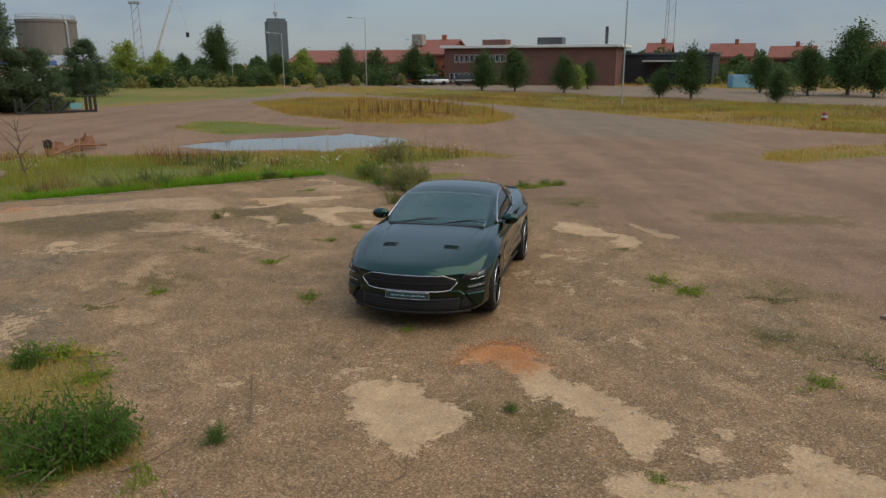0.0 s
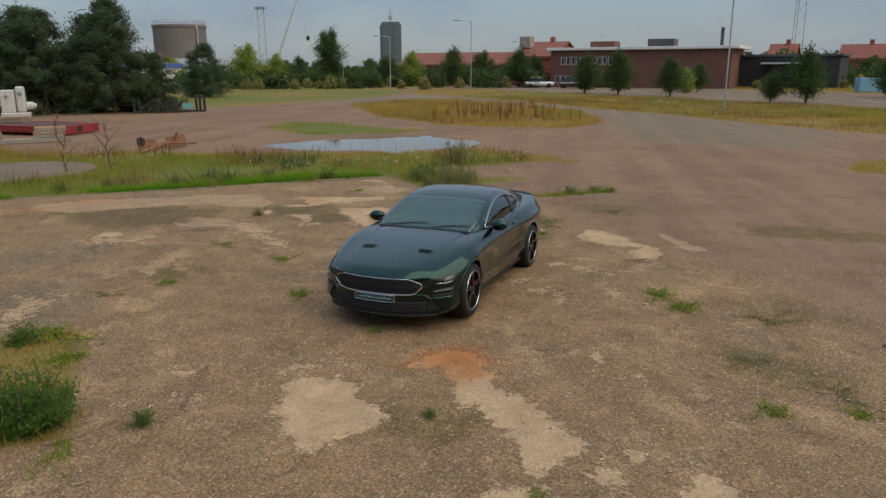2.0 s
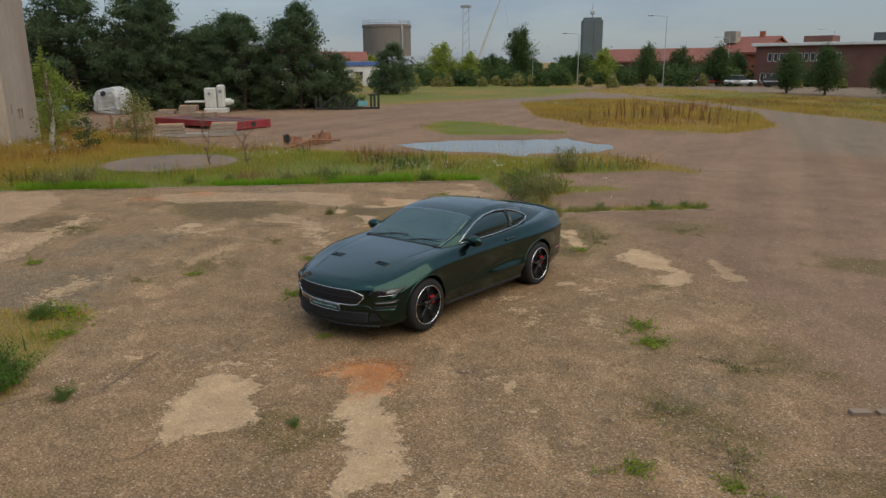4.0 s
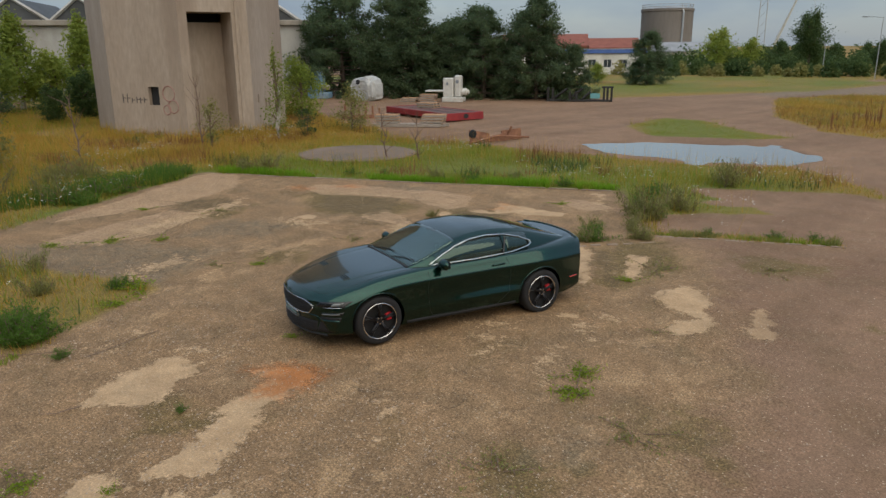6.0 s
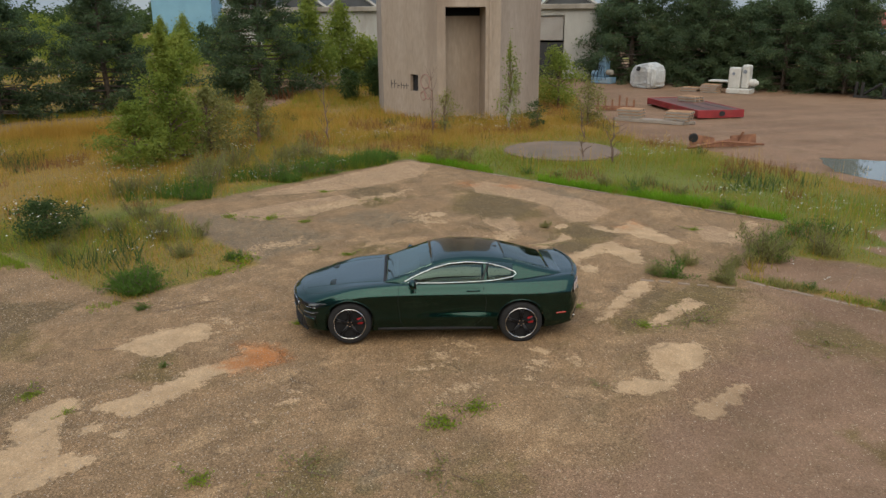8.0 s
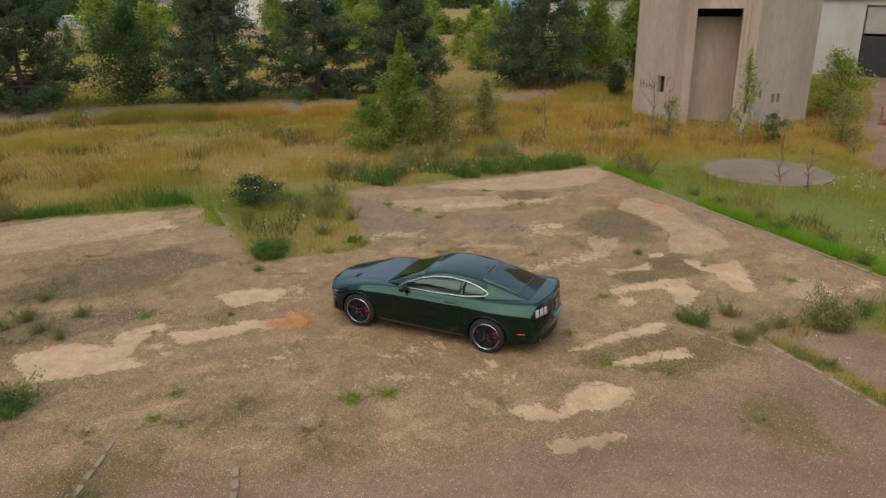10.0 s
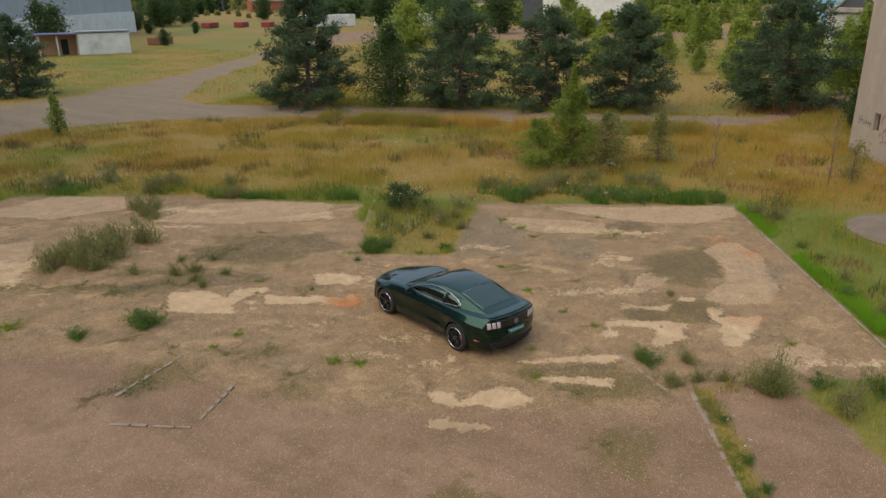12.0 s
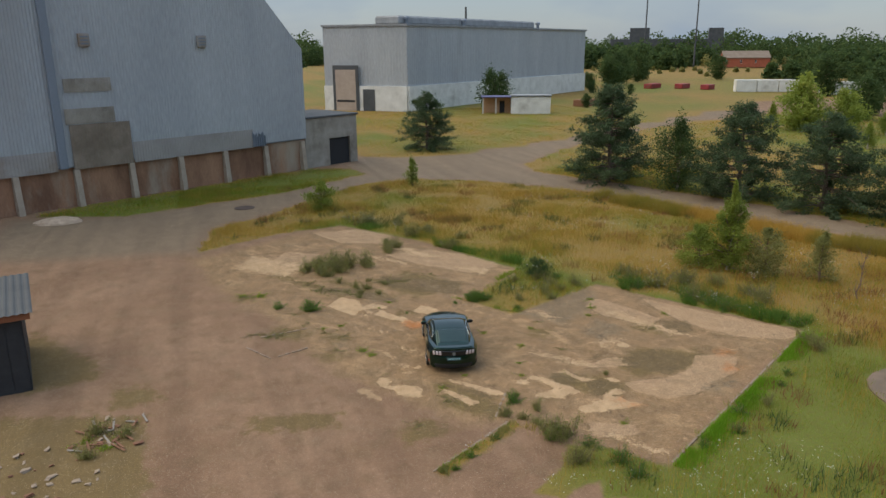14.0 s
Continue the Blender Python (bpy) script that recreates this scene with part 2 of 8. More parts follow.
M_DRY = foliage("dry_grass_blades", [(0.265, 0.158, 0.032), (0.36, 0.225, 0.046), (0.46, 0.3, 0.074)], 0.85, 1.35)
M_MIXED = foliage("mixed_grass_blades", [(0.14, 0.14, 0.022), (0.22, 0.175, 0.034), (0.31, 0.215, 0.052)], 0.85, 1.45)
M_GREEN = foliage("fresh_grass_blades", [(0.10, 0.15, 0.014), (0.145, 0.20, 0.02), (0.21, 0.245, 0.034)], 0.85, 1.5)
M_BRIGHT = foliage("bright_grass_blades", [(0.09, 0.19, 0.012), (0.13, 0.25, 0.016), (0.19, 0.28, 0.03)], 0.85, 1.45)
M_WEED = foliage("weed_leaves", [(0.045, 0.095, 0.015), (0.075, 0.14, 0.024), (0.125, 0.185, 0.036)], 0.8, 1.4)
M_RED_DOCK = foliage("brown_dock_seed", [(0.13, 0.06, 0.03), (0.18, 0.085, 0.04), (0.24, 0.13, 0.06)], 0.85, 1.4)
M_FLOWER = plain("white_petals", (0.72, 0.72, 0.66), 0.8)
M_WATER = plain("silty_still_water", (0.19, 0.19, 0.165), 0.03)
M_WATER.node_tree.nodes["Principled BSDF"].inputs["IOR"].default_value = 1.75
M_STONE = material("pale_rubble", (0.29, 0.215, 0.155), (0.42, 0.325, 0.24), 3.0, 0.9, 0.4, island=0.3)
M_GLASS_FAR = plain("window_glass", (0.05, 0.06, 0.07), 0.08)
M_WINDOW_FRAME = plain("white_window_frame", (0.6, 0.6, 0.58), 0.5)

M_PAD = material("worn_buff_concrete", (0.15, 0.104, 0.072), (0.215, 0.15, 0.107), 1.2, 0.9, 0.3, fine=20, spot=(0.13, 0.10, 0.07), spots=0.56)
M_KERB = material("buff_kerb_concrete", (0.19, 0.135, 0.095), (0.27, 0.2, 0.145), 3.0, 0.9, 0.3, island=0.2)

# the car
M_CAR = material("dark_green_metallic_paint", (0.0068, 0.034, 0.0265), (0.0082, 0.041, 0.032), 60, 0.19, 0.0, metal=0.95, fine=600, coat=0.75, spec=0.3)
M_CAR_BLACK = plain("gloss_black_trim", (0.008, 0.009, 0.01), 0.25)
M_VENT = plain("dark_green_grey_plastic", (0.014, 0.02, 0.019), 0.45)
M_CAR_MATT = plain("matt_black_plastic", (0.008, 0.008, 0.009), 0.75)
M_CHROME = plain("polished_trim", (0.72, 0.72, 0.72), 0.18, 1.0)
M_TYRE = material("tyre_rubber", (0.007, 0.007, 0.008), (0.012, 0.012, 0.013), 9, 0.8, 0.2)
M_RIM = plain("black_alloy", (0.012, 0.012, 0.014), 0.3, 0.4)
M_CALIPER = plain("red_caliper", (0.5, 0.012, 0.02), 0.4)
M_CAR_GLASS = glass("tinted_glass", (0.26, 0.34, 0.31))
M_SIDE_GLASS = glass("dark_tinted_glass", (0.035, 0.055, 0.045))
M_SIDE_GLASS.node_tree.nodes["Principled BSDF"].inputs["IOR"].default_value = 1.75
M_LENS = plain("clear_lamp", (0.16, 0.17, 0.17), 0.2, 0.3, 0.3)
M_TAIL = plain("pale_tail_lens", (0.5, 0.42, 0.42), 0.15, 0.0, 1.0)
M_RED_LENS = plain("red_reflector", (0.4, 0.03, 0.02), 0.2, 0.0, 1.0)
M_PLATE = plain("plate_ground", (0.03, 0.07, 0.08), 0.4)
M_PLATE_BAR = plain("plate_marks", (0.25, 0.45, 0.46), 0.5)
M_SEAT = material("black_seat_cloth", (0.012, 0.012, 0.013), (0.022, 0.022, 0.024), 8, 0.9, 0.2)

# ---- building helpers ----
def mesh_of(bm, name, mat, smooth=False):
    me = bpy.data.meshes.new(name)
    bm.normal_update()
    bm.to_mesh(me)
    bm.free()
    me.materials.append(mat)
    if smooth:
        me.shade_smooth()
    return me


def part(name, bm, mat, parent, label="", smooth=False):
    """Links a bmesh as ONE mesh object under a thing or a part."""
    ob = new(name, mesh_of(bm, name, mat, smooth))
    ob.parent = parent
    if label:
        ob["label"] = label
    return ob


def thing(name, m, label, category, group="", kind=""):
    ob = new(name)
    ob.empty_display_size = 0.3
    ob.matrix_basis = m
    return tagged(ob, label, category, group, kind)


def solid(name, bm, mat, m, label, category, group="", kind="", smooth=False):
    ob = new(name, mesh_of(bm, name, mat, smooth))
    ob.matrix_basis = m
    return tagged(ob, label, category, group, kind)


def raw(name, verts, faces, mat, label="", category="", kind="", smooth=False, parent=None):
    """A mesh object from arrays of points and of faces that all have as many corners."""
    verts, faces = np.asarray(verts, np.float32), np.asarray(faces, np.int32)
    me = bpy.data.meshes.new(name)
    me.vertices.add(len(verts))
    me.vertices.foreach_set("co", verts.ravel())
    me.loops.add(faces.size)
    me.loops.foreach_set("vertex_index", faces.ravel())
    me.polygons.add(len(faces))
    me.polygons.foreach_set("loop_start", np.arange(0, faces.size, faces.shape[1], dtype=np.int32))
    me.update(calc_edges=True)
    me.materials.append(mat)
    if smooth:
        me.shade_smooth()
    ob = new(name, me)
    ob.parent = parent
    return tagged(ob, label, category, "", kind)


def box(bm, x0, y0, z0, x1, y1, z1, bevel=0.0, m=None):
    """A block between two corners, its edges broken by the bevel."""
    vs = [bm.verts.new((x, y, z)) for z in (z0, z1) for y in (y0, y1) for x in (x0, x1)]
    fs = [bm.faces.new([vs[i] for i in q]) for q in ((0, 2, 3, 1), (4, 5, 7, 6), (0, 1, 5, 4), (2, 6, 7, 3), (0, 4, 6, 2), (1, 3, 7, 5))]
    if bevel:
        es = list({e for f in fs for e in f.edges})
        out = bmesh.ops.bevel(bm, geom=es, offset=bevel, segments=1, affect="EDGES", profile=0.5)
        vs = list({v for f in out["faces"] for v in f.verts} | {v for v in vs if v.is_valid})
    if m is not None:
        for v in vs:
            v.co = m @ v.co
    return bm


def block(*a, **k):
    return box(bmesh.new(), *a, **k)


def prism(bm, outline, z0, z1, m=None):
    """An upright prism over an outline that runs anticlockwise."""
    lo = [bm.verts.new((x, y, z0)) for x, y in outline]
    hi = [bm.verts.new((x, y, z1)) for x, y in outline]
    n = len(lo)
    bm.faces.new(lo[::-1])
    bm.faces.new(hi)
    for i in range(n):
        bm.faces.new((lo[i], lo[(i + 1) % n], hi[(i + 1) % n], hi[i]))
    if m is not None:
        for v in lo + hi:
            v.co = m @ v.co
    return bm


def lathe(bm, profile, sides=24, axis="z", m=None):
    """Turns a profile of (radius, height) about an axis."""
    rings = []
    for r, h in profile:
        ring = []
        for i in range(sides):
            a = 2 * math.pi * i / sides
            p = (r * math.cos(a), r * math.sin(a), h) if axis == "z" else (r * math.cos(a), h, r * math.sin(a))
            ring.append(bm.verts.new(m @ Vector(p) if m is not None else p))
        rings.append(ring)
    for a, b in zip(rings, rings[1:]):
        for i in range(sides):
            q = (a[i], a[(i + 1) % sides], b[(i + 1) % sides], b[i])
            bm.faces.new(q if axis == "z" else q[::-1])
    for ring, flip in ((rings[0], True), (rings[-1], False)):
        q = ring[::-1] if flip else ring
        bm.faces.new(q if axis == "z" else q[::-1])
    return bm


def tube(bm, pts, radii, sides=6, closed=False):
    """A round bar along points, its radius one number or one for each point."""
    pts = [Vector(p) for p in pts]
    n = len(pts)
    if not hasattr(radii, "__len__"):
        radii = [radii] * n
    rings = []
    for i, p in enumerate(pts):
        a = pts[(i - 1) % n] if closed else pts[max(i - 1, 0)]
        b = pts[(i + 1) % n] if closed else pts[min(i + 1, n - 1)]
        d = (b - a).normalized()
        s = d.cross(Vector((0, 0, 1)))
        s = (s if s.length > 0.05 else d.cross(Vector((1, 0, 0)))).normalized()
        t = s.cross(d)
        rings.append([bm.verts.new(p + (s * math.cos(2 * math.pi * k / sides) + t * math.sin(2 * math.pi * k / sides)) * radii[i]) for k in range(sides)])
    pairs = list(zip(rings, rings[1:] + rings[:1])) if closed else list(zip(rings, rings[1:]))
    for a, b in pairs:
        for k in range(sides):
            bm.faces.new((a[k], a[(k + 1) % sides], b[(k + 1) % sides], b[k]))
    if not closed:
        bm.faces.new(rings[0][::-1])
        bm.faces.new(rings[-1])
    return bm


# the old factory slab: its corner and the directions of its two sides
CORNER, ALONG, ACROSS = np.array([-14.8, 13.65]), np.array([0.857, 0.515]), np.array([0.515, -0.857])


def slab(u, v):
    p = CORNER + u * ALONG + v * ACROSS
    return float(p[0]), float(p[1])


SLAB_TURN = math.degrees(math.atan2(ALONG[1], ALONG[0]))

# ---- ground: one sheet to the horizon, with its zones ----
def distance_in(px, py, poly):
    """Metres inside (positive) or outside (negative) of an outline."""
    best = np.full(px.shape, 1e9)
    odd = np.zeros(px.shape, bool)
    n = len(poly)
    for i in range(n):
        (ax, ay), (bx, by) = poly[i], poly[(i + 1) % n]
        dx, dy = bx - ax, by - ay
        k = np.clip(((px - ax) * dx + (py - ay) * dy) / (dx * dx + dy * dy + 1e-12), 0, 1)
        best = np.minimum(best, np.hypot(px - ax - k * dx, py - ay - k * dy))
        if dy:
            odd ^= ((ay > py) != (by > py)) & (px < dx * (py - ay) / dy + ax)
    return np.where(odd, best, -best)


def on_slab(*uv):
    return [slab(u, v) for u, v in uv]


def value_noise(px, py, size, seed):
    """Smooth noise from 0 to 1 with cells of the given size."""
    gx, gy = px / size + seed * 17.3, py / size - seed * 9.1
    ix, iy = np.floor(gx).astype(np.int64), np.floor(gy).astype(np.int64)
    fx, fy = gx - ix, gy - iy
    fx, fy = fx * fx * (3 - 2 * fx), fy * fy * (3 - 2 * fy)

    def lattice(a, b):
        h = (a * 374761393 + b * 668265263 + seed * 974634777) & 0x7FFFFFFF
        h = ((h ^ (h >> 13)) * 1274126177) & 0x7FFFFFFF
        return ((h ^ (h >> 16)) & 0xFFFF) / 65535.0

    return ((lattice(ix, iy) * (1 - fx) + lattice(ix + 1, iy) * fx) * (1 - fy)
            + (lattice(ix, iy + 1) * (1 - fx) + lattice(ix + 1, iy + 1) * fx) * fy)


WEST_FIELD = on_slab((0, -0.1), (0, 9.9)) + on_slab((6.2, 10.7), (6.2, 13.6), (0.5, 14.2), (-0.5, 22.8), (-0.1, 29.6), (4, 31), (9.9, 31)) + [
    (8.5, -13.8), (4.5, -16.8), (0.4, -21.9), (-4.4, -26.4), (-9, -26.9), (-13.5, -25.0), (-18.5, -20.0), (-23.2, -13.5), (-26.0, -6.5), (-29.5, 2.5), (-33, 9.5), (-60, 20), (-58, 34), (-46, 34), (-34, 30), (-24.5, 26.2),
    (-20.3, 25.6), (-17.3, 23.8), (-14.6, 25.0), (-12, 25.6)]
NORTH_STRIP = [slab(0, 0), slab(13.5, 0), (-1.4, 18.4), (1.4, 18.2), (2.9, 18.6), (2.9, 21.6), (2.2, 24.8), (-0.2, 27.2), (-1.9, 27.6), (-3.8, 26.4), (-6.7, 25.8), (-12.2, 25.3), (-15, 24.4), (-18, 22)]
FAR_LAWN = [(-25, 54), (-21, 64), (-17, 73), (-16, 88), (-22, 96), (-14, 107), (-20, 122), (-44, 125), (-95, 135), (-85, 60), (-45, 50), (-30, 49)]
GREEN_PATCH = [(-12.9, 35.5), (-14, 40.8), (-11.6, 41.0), (-7.6, 37.6), (-4.6, 36), (-6.2, 34.4), (-9.6, 32.6)]
DRY_ISLAND = [(-15.6, 59.5), (-13, 68), (-8, 68), (-2.1, 62.5), (3, 52), (4.4, 43), (2.4, 38.2), (-2.3, 38.4), (-4.6, 39.4), (-9.4, 45.2)]
ROAD_VERGE = [(-20.5, 90), (-11.2, 80), (0, 63.3), (10, 46.8), (15, 37.7), (19.2, 31.6), (30, 15), (60, -15), (90, -10), (60, 30), (31.1, 51.7), (19.8, 63), (12.2, 75), (0.1, 89), (-10.5, 103.9)]
BEYOND_ROAD = [(-30, 128), (2, 121), (20, 108), (44, 79), (75, 46), (400, -60), (400, 500), (-300, 500), (-100, 136)]
RIGHT_PATCH = [(10.3, 23.7), (11.6, 25.9), (13.8, 27.0), (17.0, 27.8), (22, 29), (22, 26), (15.1, 24.7), (11.3, 22.7)]
CORNER_TUFT = on_slab((17.1, 2.3), (15.5, 2.4), (14.3, 2.9), (13.7, 1.8), (13.6, 0.4), (14.0, -0.5), (15.1, -0.5), (16.1, 0.7), (15.4, 1.2), (16.2, 1.5), (16.8, 1.5))
KERB_TUFT = on_slab((14.3, 4.98), (18.0, 4.98), (18.0, 4.7), (16.5, 4.62), (14.3, 4.6))
HALL_VERGE = [(20.9, -21.8), (14.6, -19.8), (2.9, -24.6), (-5.8, -31.6), (-5.1, -35.5), (-1, -36.3), (18, -24.9)]
FORK_FIELD = [(-22.3, -31.5), (-21.5, -27), (-25.6, -19.2), (-31, -7.5), (-34, 2), (-37, 9.5), (-70, 15), (-130, -20), (-90, -74), (-51.6, -54.4), (-32.1, -41)]
SOUTH_FIELD = [(-7.6, -42.5), (-17.6, -40.8), (-25.8, -44), (-37.1, -49.8), (-60, -64.6), (-95, -84), (-200, -140), (-160, -260), (-20, -260), (-6, -100)]
GRASSES = [WEST_FIELD, NORTH_STRIP, FAR_LAWN, GREEN_PATCH, DRY_ISLAND, ROAD_VERGE, BEYOND_ROAD, RIGHT_PATCH, HALL_VERGE, FORK_FIELD, SOUTH_FIELD, CORNER_TUFT, KERB_TUFT]
BARE_PADS = [[(-1.6, 18.0), (-2.0, 22.6), (1.7, 24.6), (3.6, 23.0), (3.8, 19.3), (2.0, 18.35), (0.4, 17.55), (-0.6, 17.5)]]
PAD_CENTRE, PAD_RADIUS = (-14.7, 19.9), 2.25
PUDDLE = [(-10.2, 28.4), (-8.6, 30.5), (-5.3, 32.3), (-3.6, 32.5), (-2.1, 31.4), (-1.5, 30.4), (-1.9, 28.4), (-4.7, 27.2), (-8.2, 26.7)]

# worn screed, rust, moss with some painted shade, and bare asphalt, on the slab
SCREED_NEAR = [on_slab((9.50, 13.24), (9.78, 13.04), (10.04, 12.95), (10.34, 13.09), (10.28, 13.38), (10.33, 13.64), (10.17, 14.10), (10.17, 14.30), (10.29, 14.44), (10.29, 14.78), (10.34, 15.03), (10.36, 15.40), (10.17, 15.61), (9.98, 15.58), (9.79, 15.79), (9.74, 15.95), (9.62, 15.90), (9.69, 15.58), (9.77, 15.24), (9.76, 14.93), (9.79, 14.55), (9.63, 14.25), (9.78, 13.83), (9.84, 13.39), (9.57, 13.33)),
    on_slab((8.11, 13.38), (8.27, 13.18), (8.73, 13.24), (8.95, 13.39), (8.82, 13.76), (8.87, 14.04), (8.94, 14.31), (8.78, 14.53), (8.52, 14.55), (8.35, 14.60), (8.17, 14.68), (8.06, 14.60), (7.98, 14.15), (8.04, 13.63))]
SCREED_NEAR += [on_slab((9.77, 18.46), (9.47, 17.59), (9.90, 16.75), (9.34, 16.62), (9.10, 15.89), (9.40, 15.68), (9.82, 16.15), (10.51, 16.39), (10.97, 16.11), (11.09, 17.00), (10.94, 17.99)),
    on_slab((10.58, 15.62), (10.76, 15.63), (10.71, 15.80), (10.53, 15.83)),
    on_slab((10.10, 15.81), (10.26, 15.78), (10.31, 15.96), (10.31, 16.14), (10.07, 16.06))]
SCREED_REAR = [on_slab((13.91, 7.12), (13.88, 6.58), (14.32, 6.75), (14.23, 7.36), (14.14, 7.94), (14.09, 8.14), (13.95, 8.36), (13.88, 7.83)),
    on_slab((14.37, 9.00), (14.50, 8.68), (15.00, 8.44), (15.24, 8.84), (15.28, 9.19), (15.17, 9.52), (15.31, 10.18), (15.16, 10.21), (15.18, 10.41), (14.76, 10.67), (14.56, 10.41), (14.75, 10.08), (15.11, 9.93), (14.79, 9.74), (14.56, 9.45)),
    on_slab((15.65, 10.30), (15.75, 9.90), (15.80, 9.54), (15.97, 9.27), (16.09, 9.39), (16.07, 9.93), (16.07, 10.41), (15.91, 10.55), (15.77, 10.49)),
    on_slab((13.01, 10.28), (13.13, 9.98), (13.33, 10.13), (13.29, 10.38)),
    on_slab((13.57, 10.14), (13.68, 10.04), (13.95, 10.23), (13.80, 10.30)),
    on_slab((13.22, 8.72), (13.05, 8.19), (12.91, 7.42), (12.83, 6.77), (12.75, 6.36), (12.92, 6.18), (13.23, 6.68), (13.23, 7.53), (13.32, 8.27))]
SCREED_EAST = [on_slab((9.80, 5.82), (10.02, 5.09), (9.80, 4.55), (10.24, 4.67), (10.22, 5.47), (10.26, 5.92)),
    on_slab((11.11, 6.45), (10.94, 6.04), (10.96, 5.27), (10.87, 4.73), (11.06, 4.61), (11.39, 5.25), (11.27, 6.03), (11.33, 6.46)),
    on_slab((11.70, 6.73), (11.44, 6.37), (11.64, 6.11), (11.91, 6.28), (11.92, 6.62)),
    on_slab((11.39, 5.25), (11.04, 4.74), (11.04, 4.31), (11.54, 4.66), (11.88, 4.52), (12.11, 4.97), (12.49, 5.35), (12.09, 5.49), (11.76, 5.28)),
    on_slab((9.95, 3.63), (9.94, 3.17), (10.54, 3.41), (10.44, 2.38), (11.19, 2.67), (12.07, 3.25), (12.33, 3.54), (12.27, 3.91), (11.68, 3.73), (11.05, 3.53), (10.68, 3.70)),
    on_slab((9.26, 4.23), (9.26, 3.69), (9.53, 3.78), (9.55, 4.21)),
    on_slab((6.04, 5.31), (6.10, 4.89), (6.51, 5.03), (6.54, 5.47))]
CLEAN = [on_slab((5.46, 2.54), (4.55, 1.75), (4.64, 1.20), (5.92, 0.80), (7.22, 1.14), (8.22, 1.10), (9.63, 1.83), (9.73, 2.99), (9.36, 3.58), (7.99, 2.50), (6.79, 2.25)),
    on_slab((7.83, 5.01), (7.41, 4.68), (7.77, 3.90), (8.56, 4.64), (9.28, 5.40), (8.87, 5.43)),
    on_slab((12.69, 3.08), (11.96, 1.93), (12.34, 1.49), (13.01, 1.89), (13.46, 2.59)),
    on_slab((0.54, 7.20), (0.13, 0.80), (0.41, 0.01), (1.54, 0.27), (2.46, 2.06), (2.38, 4.07), (1.54, 5.89)),
    on_slab((1.92, 8.93), (2.07, 7.19), (2.53, 5.21), (3.55, 5.38), (3.81, 7.39), (3.31, 8.64)),
    on_slab((2.50, 29.52), (-0.54, 27.78), (-0.58, 25.00), (1.37, 23.93), (2.92, 26.09)),
    on_slab((3.23, 22.18), (0.55, 20.96), (-0.11, 17.87), (-0.12, 15.59), (2.67, 16.01), (3.16, 18.63)),
    on_slab((6.36, 27.04), (5.44, 25.14), (7.82, 23.96), (10.03, 24.59), (9.16, 25.71))]
DAMP = [on_slab((9.65, 4.33), (9.57, 3.52), (10.12, 3.72), (10.70, 3.56), (10.99, 3.93), (10.60, 4.18), (10.47, 4.55), (10.10, 4.61)),
    on_slab((10.17, 5.82), (10.20, 4.94), (10.83, 5.00), (11.08, 5.54), (10.68, 5.94)),
    on_slab((6.21, 4.22), (5.63, 2.61), (6.24, 2.34), (7.75, 2.54), (8.03, 3.77), (7.75, 4.64)),
    on_slab((7.42, 5.52), (7.45, 5.33), (8.23, 5.37), (8.50, 5.61)),
    on_slab((13.59, 8.35), (13.38, 7.34), (13.09, 6.25), (13.50, 6.54), (13.69, 7.69), (13.81, 8.88)),
    on_slab((2.51, 5.11), (2.05, 4.24), (2.98, 3.53), (3.68, 3.91), (3.63, 4.99)),
    on_slab((6.01, 19.41), (4.20, 15.54), (5.63, 14.08), (6.81, 16.36), (7.12, 18.68)),
    on_slab((9.72, 20.49), (8.13, 18.81), (8.15, 16.25), (8.68, 15.67), (9.70, 19.35))]
ASH = [on_slab((3.58, 10.72), (0.51, 10.17), (1.92, 8.93), (3.92, 8.20), (6.03, 8.31), (6.16, 10.59)),
    on_slab((4.46, 7.49), (4.54, 5.82), (6.54, 6.10), (6.15, 7.19)),
    on_slab((6.49, 0.74), (6.83, 0.30), (8.03, 0.73), (7.94, 1.36)),
    on_slab((13.60, 13.83), (13.82, 14.00), (13.42, 14.48), (13.19, 14.40))]
FADED = [on_slab((12.85, 11.2), (13.25, 11.5), (13.4, 12.6), (13.0, 12.9), (12.8, 12.0)), on_slab((11.25, 13.3), (11.6, 13.4), (11.95, 14.6), (11.6, 14.9), (11.35, 14.2)), on_slab((8.0, 12.8), (8.6, 12.5), (9.0, 12.6), (8.8, 13.1), (7.8, 13.2)), on_slab((7.0, 12.6), (7.4, 12.4), (7.5, 13.2), (7.1, 13.4)),
    on_slab((8.3, 4.9), (9.3, 5.1), (9.6, 8.0), (8.9, 7.6)),
    on_slab((5.4, 5.2), (7.3, 5.6), (7.0, 6.4), (5.6, 6.0)),
    on_slab((12.6, 0.3), (13.3, 0.4), (13.3, 3.0), (12.7, 2.0)),
    on_slab((1.2, 15.4), (2.6, 15.0), (2.6, 17.8), (1.6, 17.0)),
    on_slab((3.2, 20), (3.9, 19.2), (4.4, 23.5), (3.6, 23.2)),
    on_slab((1.0, 19), (2.2, 20), (1.9, 24), (0.8, 23)),
    on_slab((11.8, 10.6), (12.4, 10.6), (12.4, 12.6), (12.0, 12.4)),
    on_slab((13.2, 10.3), (13.6, 10.2), (13.8, 11.3), (13.3, 11.4)),
    on_slab((7.0, 23.5), (9.5, 23.0), (10.5, 26.5), (8.0, 28.5)),
    on_slab((3.4, 3.0), (4.2, 4.4), (3.6, 8.0), (2.6, 7.6)),
    on_slab((5.2, 8.6), (5.9, 9.0), (5.6, 10.6), (4.8, 10.0))]
